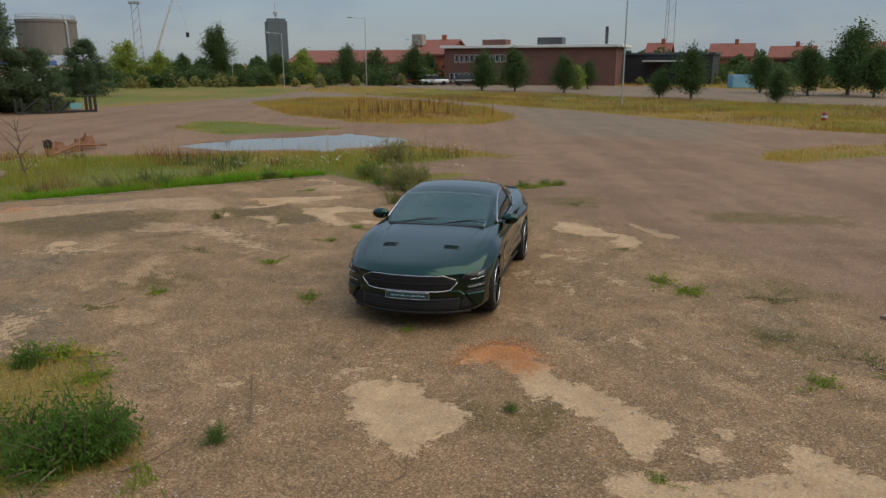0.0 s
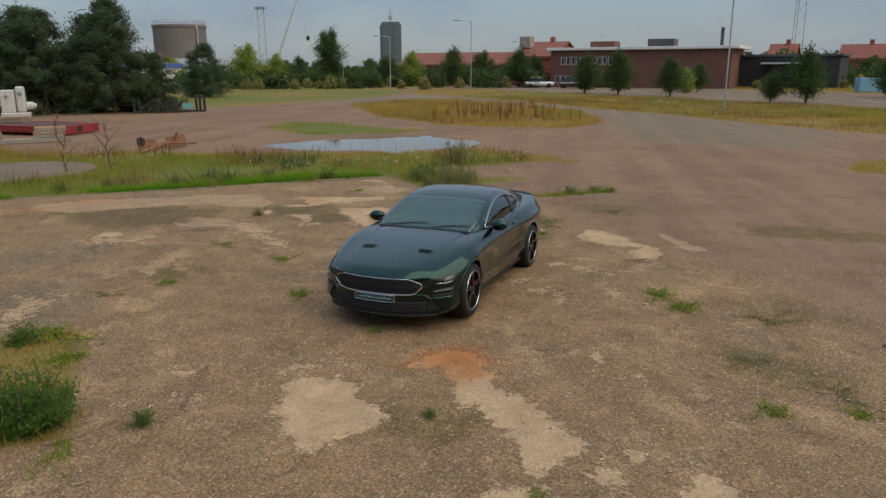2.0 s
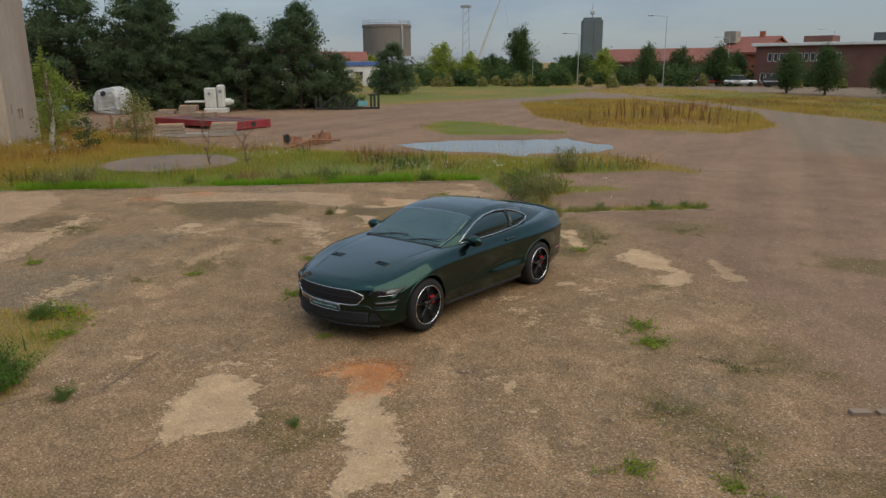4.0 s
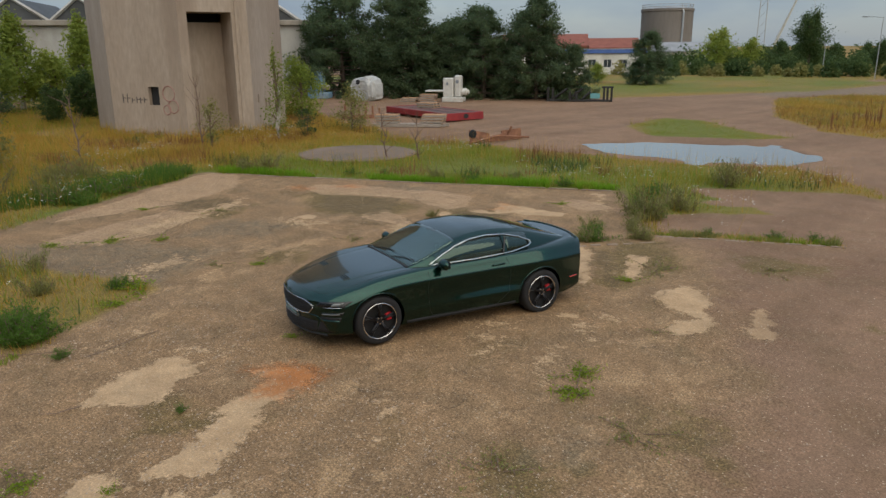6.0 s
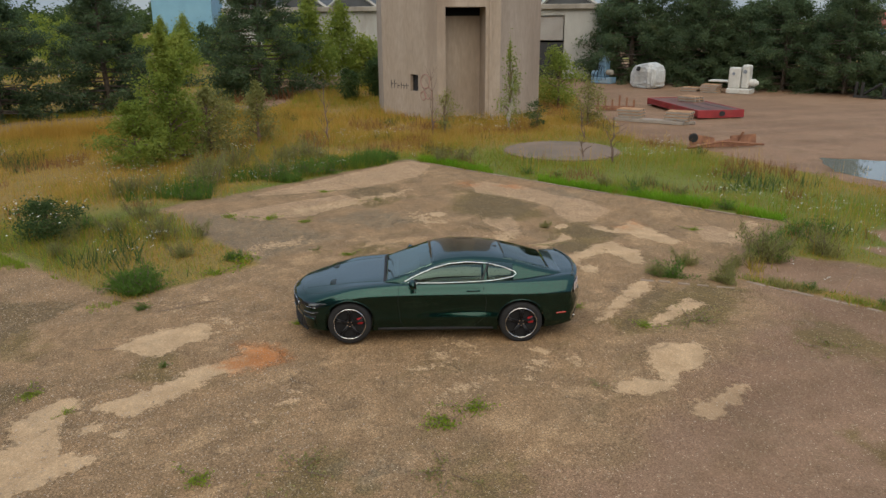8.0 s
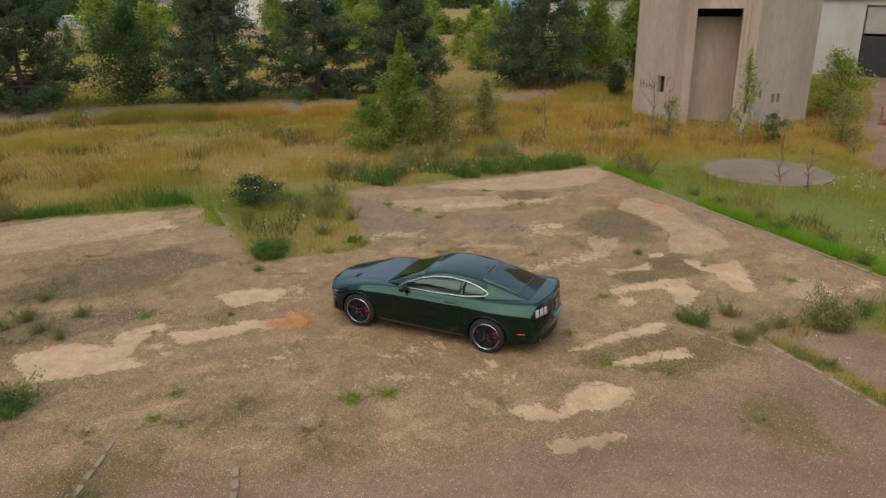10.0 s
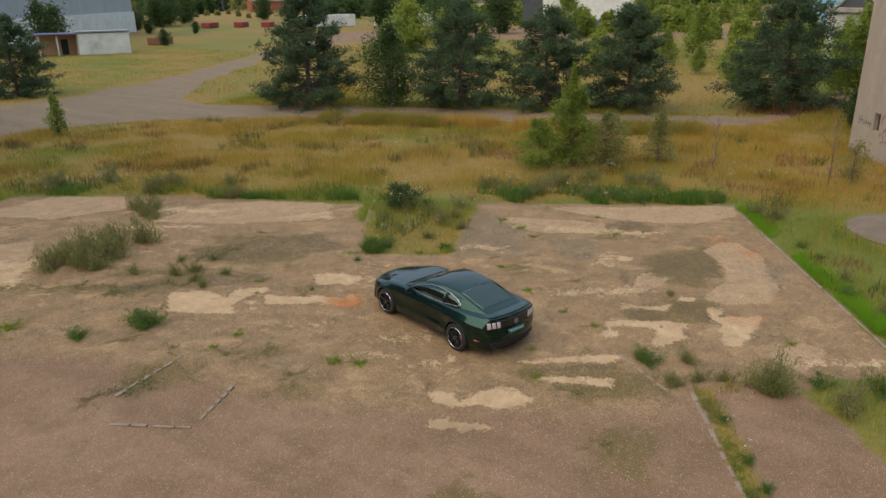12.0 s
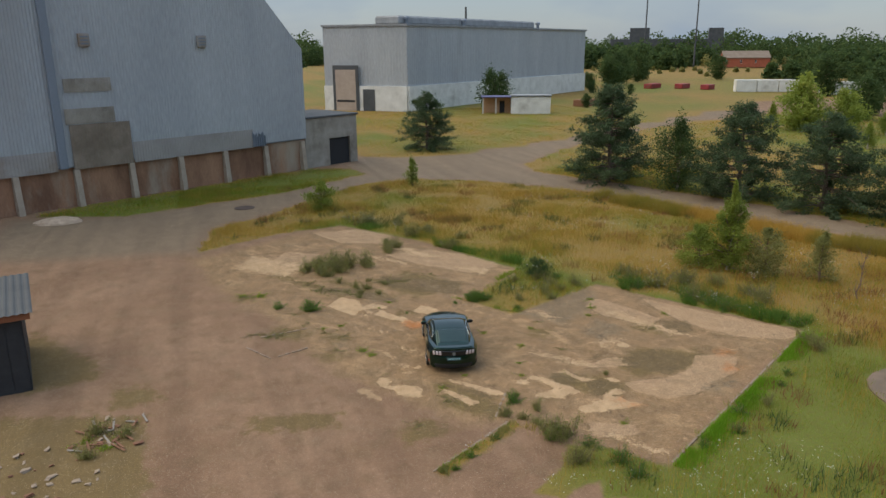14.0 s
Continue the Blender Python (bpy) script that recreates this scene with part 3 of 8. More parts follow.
RUSTY = [on_slab((9.45, 13.25), (9.8, 12.98), (10.1, 12.9), (10.42, 13.05), (10.33, 13.55), (10.2, 13.85), (9.86, 13.85), (9.86, 13.5), (9.72, 13.33)),
         on_slab((10.48, 3.08), (10.51, 2.42), (10.91, 2.65), (10.93, 3.18)), on_slab((4.02, 1.86), (4.27, 1.44), (4.88, 1.75), (4.64, 2.06)), on_slab((5.37, 1.31), (5.30, 0.77), (6.00, 0.93), (6.01, 1.37))]
MOSS_AND_SHADE = [on_slab((9.4, 4.6), (9.4, 3.4), (10.6, 3.4), (10.9, 4.6), (11.1, 5.8), (10.3, 5.6)), on_slab((4.6, 2.3), (6.6, 2.2), (8.6, 3.5), (8.2, 4.9), (6.2, 4.6)), on_slab((3.2, 4.4), (4.2, 4.2), (4.4, 5.8), (3.4, 5.9)), on_slab((13.6, 5.6), (14.6, 5.6), (14.9, 7.2), (13.9, 8.8), (13.4, 8.6)),
         on_slab((8.9, 14.4), (9.5, 14.2), (9.7, 14.8), (9.2, 15.0)), on_slab((15.9, 6.2), (17.4, 6.6), (17.2, 7.4), (15.9, 7.2)), on_slab((7.8, 16.6), (8.4, 16.4), (8.6, 21.0), (7.9, 21.0)), on_slab((6.3, 15.2), (7.4, 15.6), (7.0, 19.4), (6.0, 19.0)), on_slab((13.6, 16), (14.6, 15.8), (14.8, 17.4), (13.8, 17.4)),
         # the outline from (16.4, 3) paints moss and shadow beside the black shed
         on_slab((4.4, 15.2), (5.2, 15.2), (5.4, 18.8), (4.6, 19)), on_slab((9.2, 18.4), (9.7, 18.2), (9.9, 24), (9.3, 24)), on_slab((12.9, 14.2), (13.7, 14.4), (13.5, 15.2), (12.9, 15.0)), on_slab((14.2, 13.2), (14.9, 13.0), (15.0, 14.2)), on_slab((6.8, 8.3), (7.5, 7.8), (7.8, 8.7), (7.1, 9.0)), [(5.2, 14.2), (8, 13.7), (8.2, 14.6), (5.6, 15.2)], [(16, 11), (11.4, 12.4), (11.0, 17.5), (14, 19), (18, 16)], [(16.4, 3), (13.4, 7.2), (13.2, 8.8), (15.4, 9.4), (16.5, 6)], [(11.4, 10), (10.9, 11.4), (12.4, 11.6), (12.6, 10.2)]]
SLAB_AREA = on_slab((0, 0), (13.4, 0), (14.2, 5), (15.4, 6), (15.6, 12), (13.8, 18), (13.0, 24), (11, 30), (0, 29.8))
ROADS = [[(9.8, -8), (8.5, -13.8), (4.5, -16.8), (0.4, -21.9), (-4.4, -26.4), (-9, -26.9), (-13.5, -25.0), (-18.5, -20.0), (-23.2, -13.5), (-26.0, -6.5), (-29.5, 2.5), (-33, 9.5), (-37, 9.5), (-34, 2), (-31, -7.5), (-25.6, -19.2), (-21.5, -27), (-22.3, -31.5), (-32.1, -41), (-51.6, -54.4), (-90, -74), (-95, -84), (-60, -64.6), (-37.1, -49.8), (-25.8, -44), (-17.6, -40.8), (-7.6, -42.5), (-5, -36), (-5.8, -31.6), (2.9, -24.6), (14.6, -19.8), (22, -21), (24, -10)],
         [(4.6, 42), (3, 52), (-2, 63), (-8, 69), (-13, 69), (-16, 62), (-22, 66), (-17, 73), (-15, 88), (-20.5, 90), (-11.2, 80), (0, 63.3), (10, 46.8), (15, 37.7), (11, 29), (5, 32)],
         [(-30, 126), (2, 119), (20, 106), (44, 77), (75, 44), (120, 0), (90, -10), (60, 30), (31.1, 52), (19.8, 63.5), (12.2, 75.5), (0.1, 89.5), (-10.5, 104), (-24, 118)]]


def zone(px, py, polys, reach=0.6):
    """0.5 on the outline, rising to 1 inside and falling to 0 outside within the reach."""
    best = np.full(px.shape, -9.0)
    for poly in polys:
        xs, ys = [p[0] for p in poly], [p[1] for p in poly]
        near = (px > min(xs) - reach) & (px < max(xs) + reach) & (py > min(ys) - reach) & (py < max(ys) + reach)
        if near.any():
            best[near] = np.maximum(best[near], distance_in(px[near], py[near], poly))
    return np.clip(0.5 + best / (2 * reach), 0, 1)


def grass_at(px, py):
    g = zone(px, py, GRASSES)
    g = np.maximum(np.minimum(g, 1 - zone(px, py, BARE_PADS)), zone(px, py, [CORNER_TUFT, KERB_TUFT], 0.4))
    return np.minimum(g, np.clip(0.5 + (np.hypot(px - PAD_CENTRE[0], py - PAD_CENTRE[1]) - PAD_RADIUS) / 1.2, 0, 1))


def dryness_at(px, py):
    """1 for straw, 0 for lush green: green close to the slab's edges and in the damp north strip."""
    d = 0.35 + 0.75 * value_noise(px, py, 7.0, 3) + 0.35 * (value_noise(px, py, 2.2, 5) - 0.5)
    edge = np.abs(distance_in(px, py, on_slab((0, 0), (13.5, 0), (13.5, 29.6), (0, 29.6))))
    d -= 0.75 * np.exp(-edge / 1.3) * (0.25 + 0.9 * value_noise(px, py, 1.7, 8))
    d -= 0.55 * zone(px, py, [NORTH_STRIP], 2.0) + 0.26 * zone(px, py, [SOUTH_FIELD, FORK_FIELD], 5.0) + 0.15 * zone(px, py, [ROAD_VERGE], 2.0)
    d -= 0.9 * zone(px, py, [GREEN_PATCH], 1.5) + 0.35 * zone(px, py, [FAR_LAWN], 3.0) + 0.8 * zone(px, py, [HALL_VERGE], 2.0)
    d += 0.3 * zone(px, py, [DRY_ISLAND], 2.0)
    return np.clip(d, 0, 1)


def spread(marks, steps, far):
    """Grid lines: even between the marks, then ever wider apart."""
    inner = np.concatenate([np.linspace(p, q, int(round((q - p) / step)), endpoint=False) for p, q, step in zip(marks, marks[1:], steps)] + [[marks[-1]]])
    out, s = [0.0], steps[0]
    while out[-1] < far:
        s *= 1.13
        out.append(out[-1] + s)
    out = np.array(out[1:])
    return np.concatenate([marks[0] - out[::-1], inner, marks[-1] + out])


gx, gy = spread((-22, -17, 10.5, 20), (0.17, 0.1, 0.17), 4000), spread((-16, -2, 22, 34), (0.17, 0.1, 0.17), 4000)
GX, GY = np.meshgrid(gx, gy)
FX, FY = GX.ravel(), GY.ravel()
g_grass = grass_at(FX, FY)
g_wet = zone(FX, FY, [PUDDLE], 0.8)
FZ = 0.05 * (value_noise(FX, FY, 1.9, 1) - 0.5) + 0.03 * (value_noise(FX, FY, 0.55, 2) - 0.5)
FZ -= 0.14 * np.clip(g_wet - 0.3, 0, 1)
FZ -= 0.05 * np.exp(-((FX - 0.45) ** 2 + (FY - 11.8) ** 2) / 6.0)
away = np.hypot(FX, FY - 10)
g_grass = np.maximum(g_grass, np.clip((away - 150) / 20, 0, 1))
FZ = np.where(away > 150, -0.002 * np.minimum(away - 150, 500), FZ)
me = bpy.data.meshes.new("ground")
nx, ny = len(gx), len(gy)
q = (np.arange(ny - 1)[:, None] * nx + np.arange(nx - 1)[None, :]).ravel()
me.from_pydata(np.stack([FX, FY, FZ], 1).tolist(), [], np.stack([q, q + 1, q + nx + 1, q + nx], 1).tolist())
me.shade_smooth()
ground_a = me.attributes.new("zones", "FLOAT_COLOR", "POINT")
SCREED = SCREED_NEAR + SCREED_REAR + SCREED_EAST
g_screed = zone(FX, FY, SCREED, 0.22)
ground_a.data.foreach_set("color", np.stack([g_grass, dryness_at(FX, FY), np.maximum(g_screed, 0.72 * zone(FX, FY, FADED, 0.6)), np.maximum(zone(FX, FY, RUSTY[:1], 0.3), 0.7 * zone(FX, FY, RUSTY[1:], 0.45))], 1).ravel().astype(np.float32))
ground_c = me.attributes.new("tone", "FLOAT_COLOR", "POINT")
ground_c.data.foreach_set("color", np.stack([zone(FX, FY, CLEAN, 0.3), zone(FX, FY, DAMP, 0.35), zone(FX, FY, ASH, 0.7), g_screed], 1).ravel().astype(np.float32))
ground_b = me.attributes.new("wear", "FLOAT_COLOR", "POINT")
# first channel: moss, with shadow beside the shed coloured in
ground_b.data.foreach_set("color", np.stack([zone(FX, FY, MOSS_AND_SHADE, 0.5), zone(FX, FY, ROADS, 1.8), g_wet, zone(FX, FY, [SLAB_AREA], 1.2)], 1).ravel().astype(np.float32))


def ground_material():
    m = bpy.data.materials.new("yard_ground")
    m.use_nodes = True
    nt = m.node_tree
    bsdf = nt.nodes["Principled BSDF"]
    co = nt.nodes.new("ShaderNodeTexCoord")

    def noise_of(scale, detail=5.0, rough=0.6):
        n = node(nt, "ShaderNodeTexNoise", Scale=scale, Detail=detail, Roughness=rough)
        nt.links.new(co.outputs["Object"], n.inputs["Vector"])
        return n.outputs["Fac"]

    def remap(fac, a, b, lo=0.0, hi=1.0):
        r = nt.nodes.new("ShaderNodeMapRange")
        r.interpolation_type = "SMOOTHSTEP"
        for k, val in (("From Min", a), ("From Max", b), ("To Min", lo), ("To Max", hi)):
            r.inputs[k].default_value = val
        nt.links.new(fac, r.inputs["Value"])
        return r.outputs["Result"]

    def calc(op, a, b):
        n = nt.nodes.new("ShaderNodeMath")
        n.operation = op
        for k, val in enumerate((a, b)):
            if isinstance(val, (int, float)):
                n.inputs[k].default_value = val
            else:
                nt.links.new(val, n.inputs[k])
        return n.outputs[0]

    def mix(fac, a, b, kind="MIX"):
        n = nt.nodes.new("ShaderNodeMix")
        n.data_type, n.blend_type = "RGBA", kind
        for k, val in ((0, fac), (6, a), (7, b)):
            if isinstance(val, (int, float)):
                n.inputs[k].default_value = val
            elif isinstance(val, tuple):
                n.inputs[k].default_value = (*val, 1)
            else:
                nt.links.new(val, n.inputs[k])
        return n.outputs[2]

    def channel(name):
        a = nt.nodes.new("ShaderNodeAttribute")
        a.attribute_name = name
        s = nt.nodes.new("ShaderNodeSeparateColor")
        nt.links.new(a.outputs["Color"], s.inputs["Color"])
        return s.outputs[0], s.outputs[1], s.outputs[2], a.outputs["Alpha"]

    grass, dry, screed, rust = channel("zones")
    moss_shade, road, wet, slabby = channel("wear")
    clean, sodden, ash, crisp = channel("tone")
    big, mid, small, grit, blot = noise_of(0.22), noise_of(1.1, 6), noise_of(5.5, 6, 0.7), noise_of(42, 4, 0.7), noise_of(2.3, 7, 0.68)

    def ragged(value, amount, width, source=None):
        """The zone's edge, torn by noise."""
        shifted = calc("ADD", value, calc("MULTIPLY", calc("SUBTRACT", source or blot, 0.5), amount))
        return remap(shifted, 0.5 - width, 0.5 + width)

    dirt = mix(remap(big, 0.35, 0.65), (0.200, 0.117, 0.075), (0.245, 0.148, 0.098))
    dirt = mix(remap(mid, 0.45, 0.7, 0, 0.7), dirt, (0.173, 0.105, 0.062))
    old = mix(remap(mid, 0.38, 0.62), (0.266, 0.163, 0.090), (0.224, 0.141, 0.080))
    old = mix(remap(blot, 0.56, 0.64, 0, 0.75), old, (0.362, 0.226, 0.132))
    old = mix(remap(small, 0.58, 0.72, 0, 0.4), old, (0.162, 0.107, 0.054))
    base = mix(ragged(slabby, 0.9, 0.25, mid), dirt, old)
    base = mix(calc("MULTIPLY", ragged(road, 0.5, 0.4), 0.8), base, mix(remap(mid, 0.35, 0.65), (0.168, 0.128, 0.092), (0.205, 0.155, 0.112)))
    base = mix(calc("MULTIPLY", ragged(moss_shade, 2.2, 0.25), 0.8), base, mix(small, (0.108, 0.076, 0.027), (0.160, 0.111, 0.044)))
    layers = nt.nodes.new("ShaderNodeMapping")
    layers.vector_type = "TEXTURE"
    layers.inputs["Rotation"].default_value = (0, 0, radians(SLAB_TURN - 90))
    layers.inputs["Scale"].default_value = (1.7, 1.0, 1)
    nt.links.new(co.outputs["Object"], layers.inputs["Vector"])
    streak = node(nt, "ShaderNodeTexNoise", Scale=1.25, Detail=7.0, Roughness=0.62)
    nt.links.new(layers.outputs["Vector"], streak.inputs["Vector"])
    streak = streak.outputs["Fac"]
    worn = calc("MULTIPLY", remap(streak, 0.53, 0.58), remap(slabby, 0.45, 0.9))
    base = mix(calc("MULTIPLY", calc("MULTIPLY", worn, remap(noise_of(0.35, 3, 0.5), 0.42, 0.6)), 0.7), base, (0.371, 0.238, 0.136))
    damp = calc("MULTIPLY", remap(streak, 0.44, 0.37), remap(slabby, 0.45, 0.9))
    base = mix(calc("MULTIPLY", damp, 0.35), base, (0.153, 0.105, 0.05))
    fray = calc("ADD", calc("MULTIPLY", noise_of(7.5, 9, 0.78), 0.6), calc("MULTIPLY", noise_of(2.6, 6, 0.7), 0.4))
    base = mix(calc("MULTIPLY", ragged(clean, 1.6, 0.05, fray), remap(blot, 0.35, 0.7, 0.8, 0.5)), base, (0.400, 0.262, 0.165))
    rim = calc("MULTIPLY", remap(calc("ABSOLUTE", calc("SUBTRACT", calc("ADD", clean, calc("MULTIPLY", calc("SUBTRACT", fray, 0.5), 1.6)), 0.43), 0.0), 0.07, 0.02), remap(mid, 0.48, 0.58))
    base = mix(calc("MULTIPLY", rim, 0.6), base, (0.11, 0.075, 0.04))
    base = mix(calc("MULTIPLY", ragged(ash, 1.3, 0.2), remap(small, 0.35, 0.65, 0.25, 0.8)), base, (0.150, 0.118, 0.082))
    base = mix(calc("MULTIPLY", ragged(sodden, 2.2, 0.1, fray), remap(small, 0.3, 0.65, 0.55, 0.95)), base, mix(fray, (0.082, 0.056, 0.027), (0.185, 0.125, 0.066)))
    pale = mix(remap(blot, 0.3, 0.7), (0.40, 0.262, 0.155), (0.485, 0.328, 0.202))
    worn_off = remap(noise_of(11, 6, 0.75), 0.58, 0.7, 1.0, 0.5)
    base = mix(calc("MULTIPLY", calc("MULTIPLY", ragged(screed, 2.6, 0.04, fray), worn_off), remap(slabby, 0.35, 0.75, 0.6, 1.0)), base, pale)
    base = mix(calc("MULTIPLY", ragged(rust, 2.4, 0.34, fray), 0.8), base, mix(small, (0.34, 0.088, 0.016), (0.48, 0.17, 0.042)))
    turf = mix(remap(dry, 0.1, 0.75), (0.125, 0.145, 0.024), (0.25, 0.155, 0.042))
    turf = mix(remap(small, 0.4, 0.7, 0, 0.6), turf, (0.126, 0.098, 0.028))
    base = mix(ragged(grass, 0.55, 0.12), base, turf)
    base = mix(calc("MULTIPLY", ragged(wet, 0.35, 0.2), 0.75), base, (0.079, 0.049, 0.028))
    cells = node(nt, "ShaderNodeTexVoronoi", Scale=0.55, Randomness=1.0)
    cells.feature = "DISTANCE_TO_EDGE"
    bent = nt.nodes.new("ShaderNodeVectorMath")
    bent.operation = "MULTIPLY_ADD"
    warp = node(nt, "ShaderNodeTexNoise", Scale=1.7, Detail=5.0)
    nt.links.new(co.outputs["Object"], warp.inputs["Vector"])
    nt.links.new(warp.outputs["Color"], bent.inputs[0])
    bent.inputs[1].default_value = (0.9, 0.9, 0.0)
    nt.links.new(co.outputs["Object"], bent.inputs[2])
    nt.links.new(bent.outputs[0], cells.inputs["Vector"])
    crack = calc("MULTIPLY", remap(cells.outputs["Distance"], 0.016, 0.004), calc("MULTIPLY", remap(slabby, 0.5, 0.8), remap(mid, 0.55, 0.62)))
    base = mix(calc("MULTIPLY", crack, 0.45), base, (0.06, 0.045, 0.03))
    chips = node(nt, "ShaderNodeTexVoronoi", Scale=26.0, Randomness=1.0)
    nt.links.new(co.outputs["Object"], chips.inputs["Vector"])
    base = mix(calc("MULTIPLY", remap(chips.outputs["Distance"], 0.24, 0.14), calc("MULTIPLY", remap(noise_of(9, 2, 0.5), 0.46, 0.56), calc("SUBTRACT", 1.0, remap(grass, 0.4, 0.5)))), base, (0.46, 0.36, 0.27))
    lumps = node(nt, "ShaderNodeTexVoronoi", Scale=15.0, Randomness=1.0)
    nt.links.new(co.outputs["Object"], lumps.inputs["Vector"])
    bare = calc("SUBTRACT", 1.0, remap(grass, 0.4, 0.5))
    base = mix(calc("MULTIPLY", remap(lumps.outputs["Distance"], 0.22, 0.1), calc("MULTIPLY", remap(noise_of(3.1, 4, 0.6), 0.57, 0.68), calc("MULTIPLY", bare, 0.75))), base, (0.10, 0.07, 0.042))
    mottle = remap(noise_of(1.9, 10, 0.8), 0.36, 0.64, 0.88, 1.12)
    base = mix(calc("MULTIPLY", remap(grass, 0.6, 0.4), remap(slabby, 0.2, 0.7, 0.5, 1.0)), base, mix(1.0, base, mottle, "MULTIPLY"))
    greyed = calc("MULTIPLY", remap(noise_of(0.8, 8, 0.7), 0.5, 0.62), remap(grass, 0.6, 0.4))
    base = mix(calc("MULTIPLY", greyed, 0.16), base, (0.165, 0.125, 0.08))
    ruts = nt.nodes.new("ShaderNodeMapping")
    ruts.inputs["Rotation"].default_value = (0, 0, radians(18))
    ruts.inputs["Scale"].default_value = (1.0, 0.05, 1)
    nt.links.new(co.outputs["Object"], ruts.inputs["Vector"])
    tyre = node(nt, "ShaderNodeTexNoise", Scale=0.8, Detail=4.0, Roughness=0.55, Distortion=0.4)
    nt.links.new(ruts.outputs["Vector"], tyre.inputs["Vector"])
    open_yard = calc("MULTIPLY", remap(slabby, 0.5, 0.2), remap(grass, 0.5, 0.3))
    base = mix(open_yard, base, mix(1.0, base, remap(tyre.outputs["Fac"], 0.38, 0.62, 0.92, 1.06), "MULTIPLY"))
    stones = node(nt, "ShaderNodeTexVoronoi", Scale=66.0, Randomness=1.0)
    nt.links.new(co.outputs["Object"], stones.inputs["Vector"])
    stone = nt.nodes.new("ShaderNodeSeparateColor")
    nt.links.new(stones.outputs["Color"], stone.inputs["Color"])
    pit = remap(stones.outputs["Distance"], 0.35, 0.75, 1.0, 0.8)
    shade = calc("MULTIPLY", calc("MULTIPLY", remap(stone.outputs[0], 0.1, 1.0, 0.8, 1.28), pit), 1.04)
    speck = calc("MULTIPLY", remap(grit, 0.34, 0.72, 0.66, 1.46), shade)
    base = mix(calc("MULTIPLY", remap(crisp, 0.45, 0.65, 1.0, 0.4), remap(slabby, 0.1, 0.6, 0.6, 1.0)), base, mix(1.0, base, speck, "MULTIPLY"))
    base = mix(remap(noise_of(18, 2, 0.5), 0.66, 0.72, 0, 0.35), base, (0.441, 0.353, 0.240))
    base = mix(remap(grass, 0.5, 0.4), base, mix(1.0, base, (1.0, 0.995, 0.93), "MULTIPLY"))
    nt.links.new(base, bsdf.inputs["Base Color"])
    bsdf.inputs["Roughness"].default_value = 0.92
    bsdf.inputs["Specular IOR Level"].default_value = 0.25
    bp = node(nt, "ShaderNodeBump", Strength=0.55, Distance=0.03)
    nt.links.new(calc("ADD", calc("MULTIPLY", grit, 0.22), calc("ADD", calc("MULTIPLY", small, 0.6), calc("MULTIPLY", ragged(screed, 2.6, 0.06, fray), 0.9))), bp.inputs["Height"])
    nt.links.new(bp.outputs["Normal"], bsdf.inputs["Normal"])
    return m


me.materials.append(ground_material())
ground = tagged(new("ground", me), "pinkish gravel yard with a patched concrete slab and dry grass", "ground", "", "structure")

bm = bmesh.new()
lo = [bm.verts.new((x, y, -0.018)) for x, y in [(-12, 28), (-8, 33), (-2, 34), (0, 30), (-2, 26.5), (-9, 25.5)]]
bm.faces.new(lo[::-1])
solid("water", bm, M_WATER, Matrix(), "shallow rain puddle reflecting the grey sky", "puddle", "", "structure")
bm = bmesh.new()
lathe(bm, [(PAD_RADIUS, -0.1), (PAD_RADIUS, 0.03), (PAD_RADIUS - 0.05, 0.05)], 48)
solid("pavement", bm, M_PAD, pose(*PAD_CENTRE, 0), "round grey concrete pad in the grass", "concrete pad", "", "structure")

# ---- buildings ----
def opened_wall(bm, w, h, holes, t=0.25, m=None):
    """A wall w wide and h high in the xz plane, t thick towards +y, with real holes (x0, z0, x1, z1)."""
    xs = sorted({0, w} | {v for o in holes for v in (o[0], o[2])})
    zs = sorted({0, h} | {v for o in holes for v in (o[1], o[3])})

    def is_hole(i, k):
        if i < 0 or k < 0 or i >= len(xs) - 1 or k >= len(zs) - 1:
            return True
        cx, cz = (xs[i] + xs[i + 1]) / 2, (zs[k] + zs[k + 1]) / 2
        return any(o[0] < cx < o[2] and o[1] < cz < o[3] for o in holes)

    cache = {}

    def v(x, y, z):
        key = (round(x, 4), round(y, 4), round(z, 4))
        if key not in cache:
            p = Vector((x, y, z))
            cache[key] = bm.verts.new(m @ p if m is not None else p)
        return cache[key]

    for i in range(len(xs) - 1):
        for k in range(len(zs) - 1):
            if is_hole(i, k):
                continue
            a, b, c, d = xs[i], xs[i + 1], zs[k], zs[k + 1]
            bm.faces.new((v(a, 0, c), v(b, 0, c), v(b, 0, d), v(a, 0, d)))
            bm.faces.new((v(b, t, c), v(a, t, c), v(a, t, d), v(b, t, d)))
            if is_hole(i - 1, k):
                bm.faces.new((v(a, t, c), v(a, 0, c), v(a, 0, d), v(a, t, d)))
            if is_hole(i + 1, k):
                bm.faces.new((v(b, 0, c), v(b, t, c), v(b, t, d), v(b, 0, d)))
            if is_hole(i, k - 1):
                bm.faces.new((v(a, t, c), v(b, t, c), v(b, 0, c), v(a, 0, c)))
            if is_hole(i, k + 1):
                bm.faces.new((v(a, 0, d), v(b, 0, d), v(b, t, d), v(a, t, d)))
    return bm


def facing(p0, p1, z=0.0):
    """The pose whose x runs from p0 to p1; the wall's outside looks to its right (-y)."""
    return pose(p0[0], p0[1], z, 0, 0, math.degrees(math.atan2(p1[1] - p0[1], p1[0] - p0[0])))


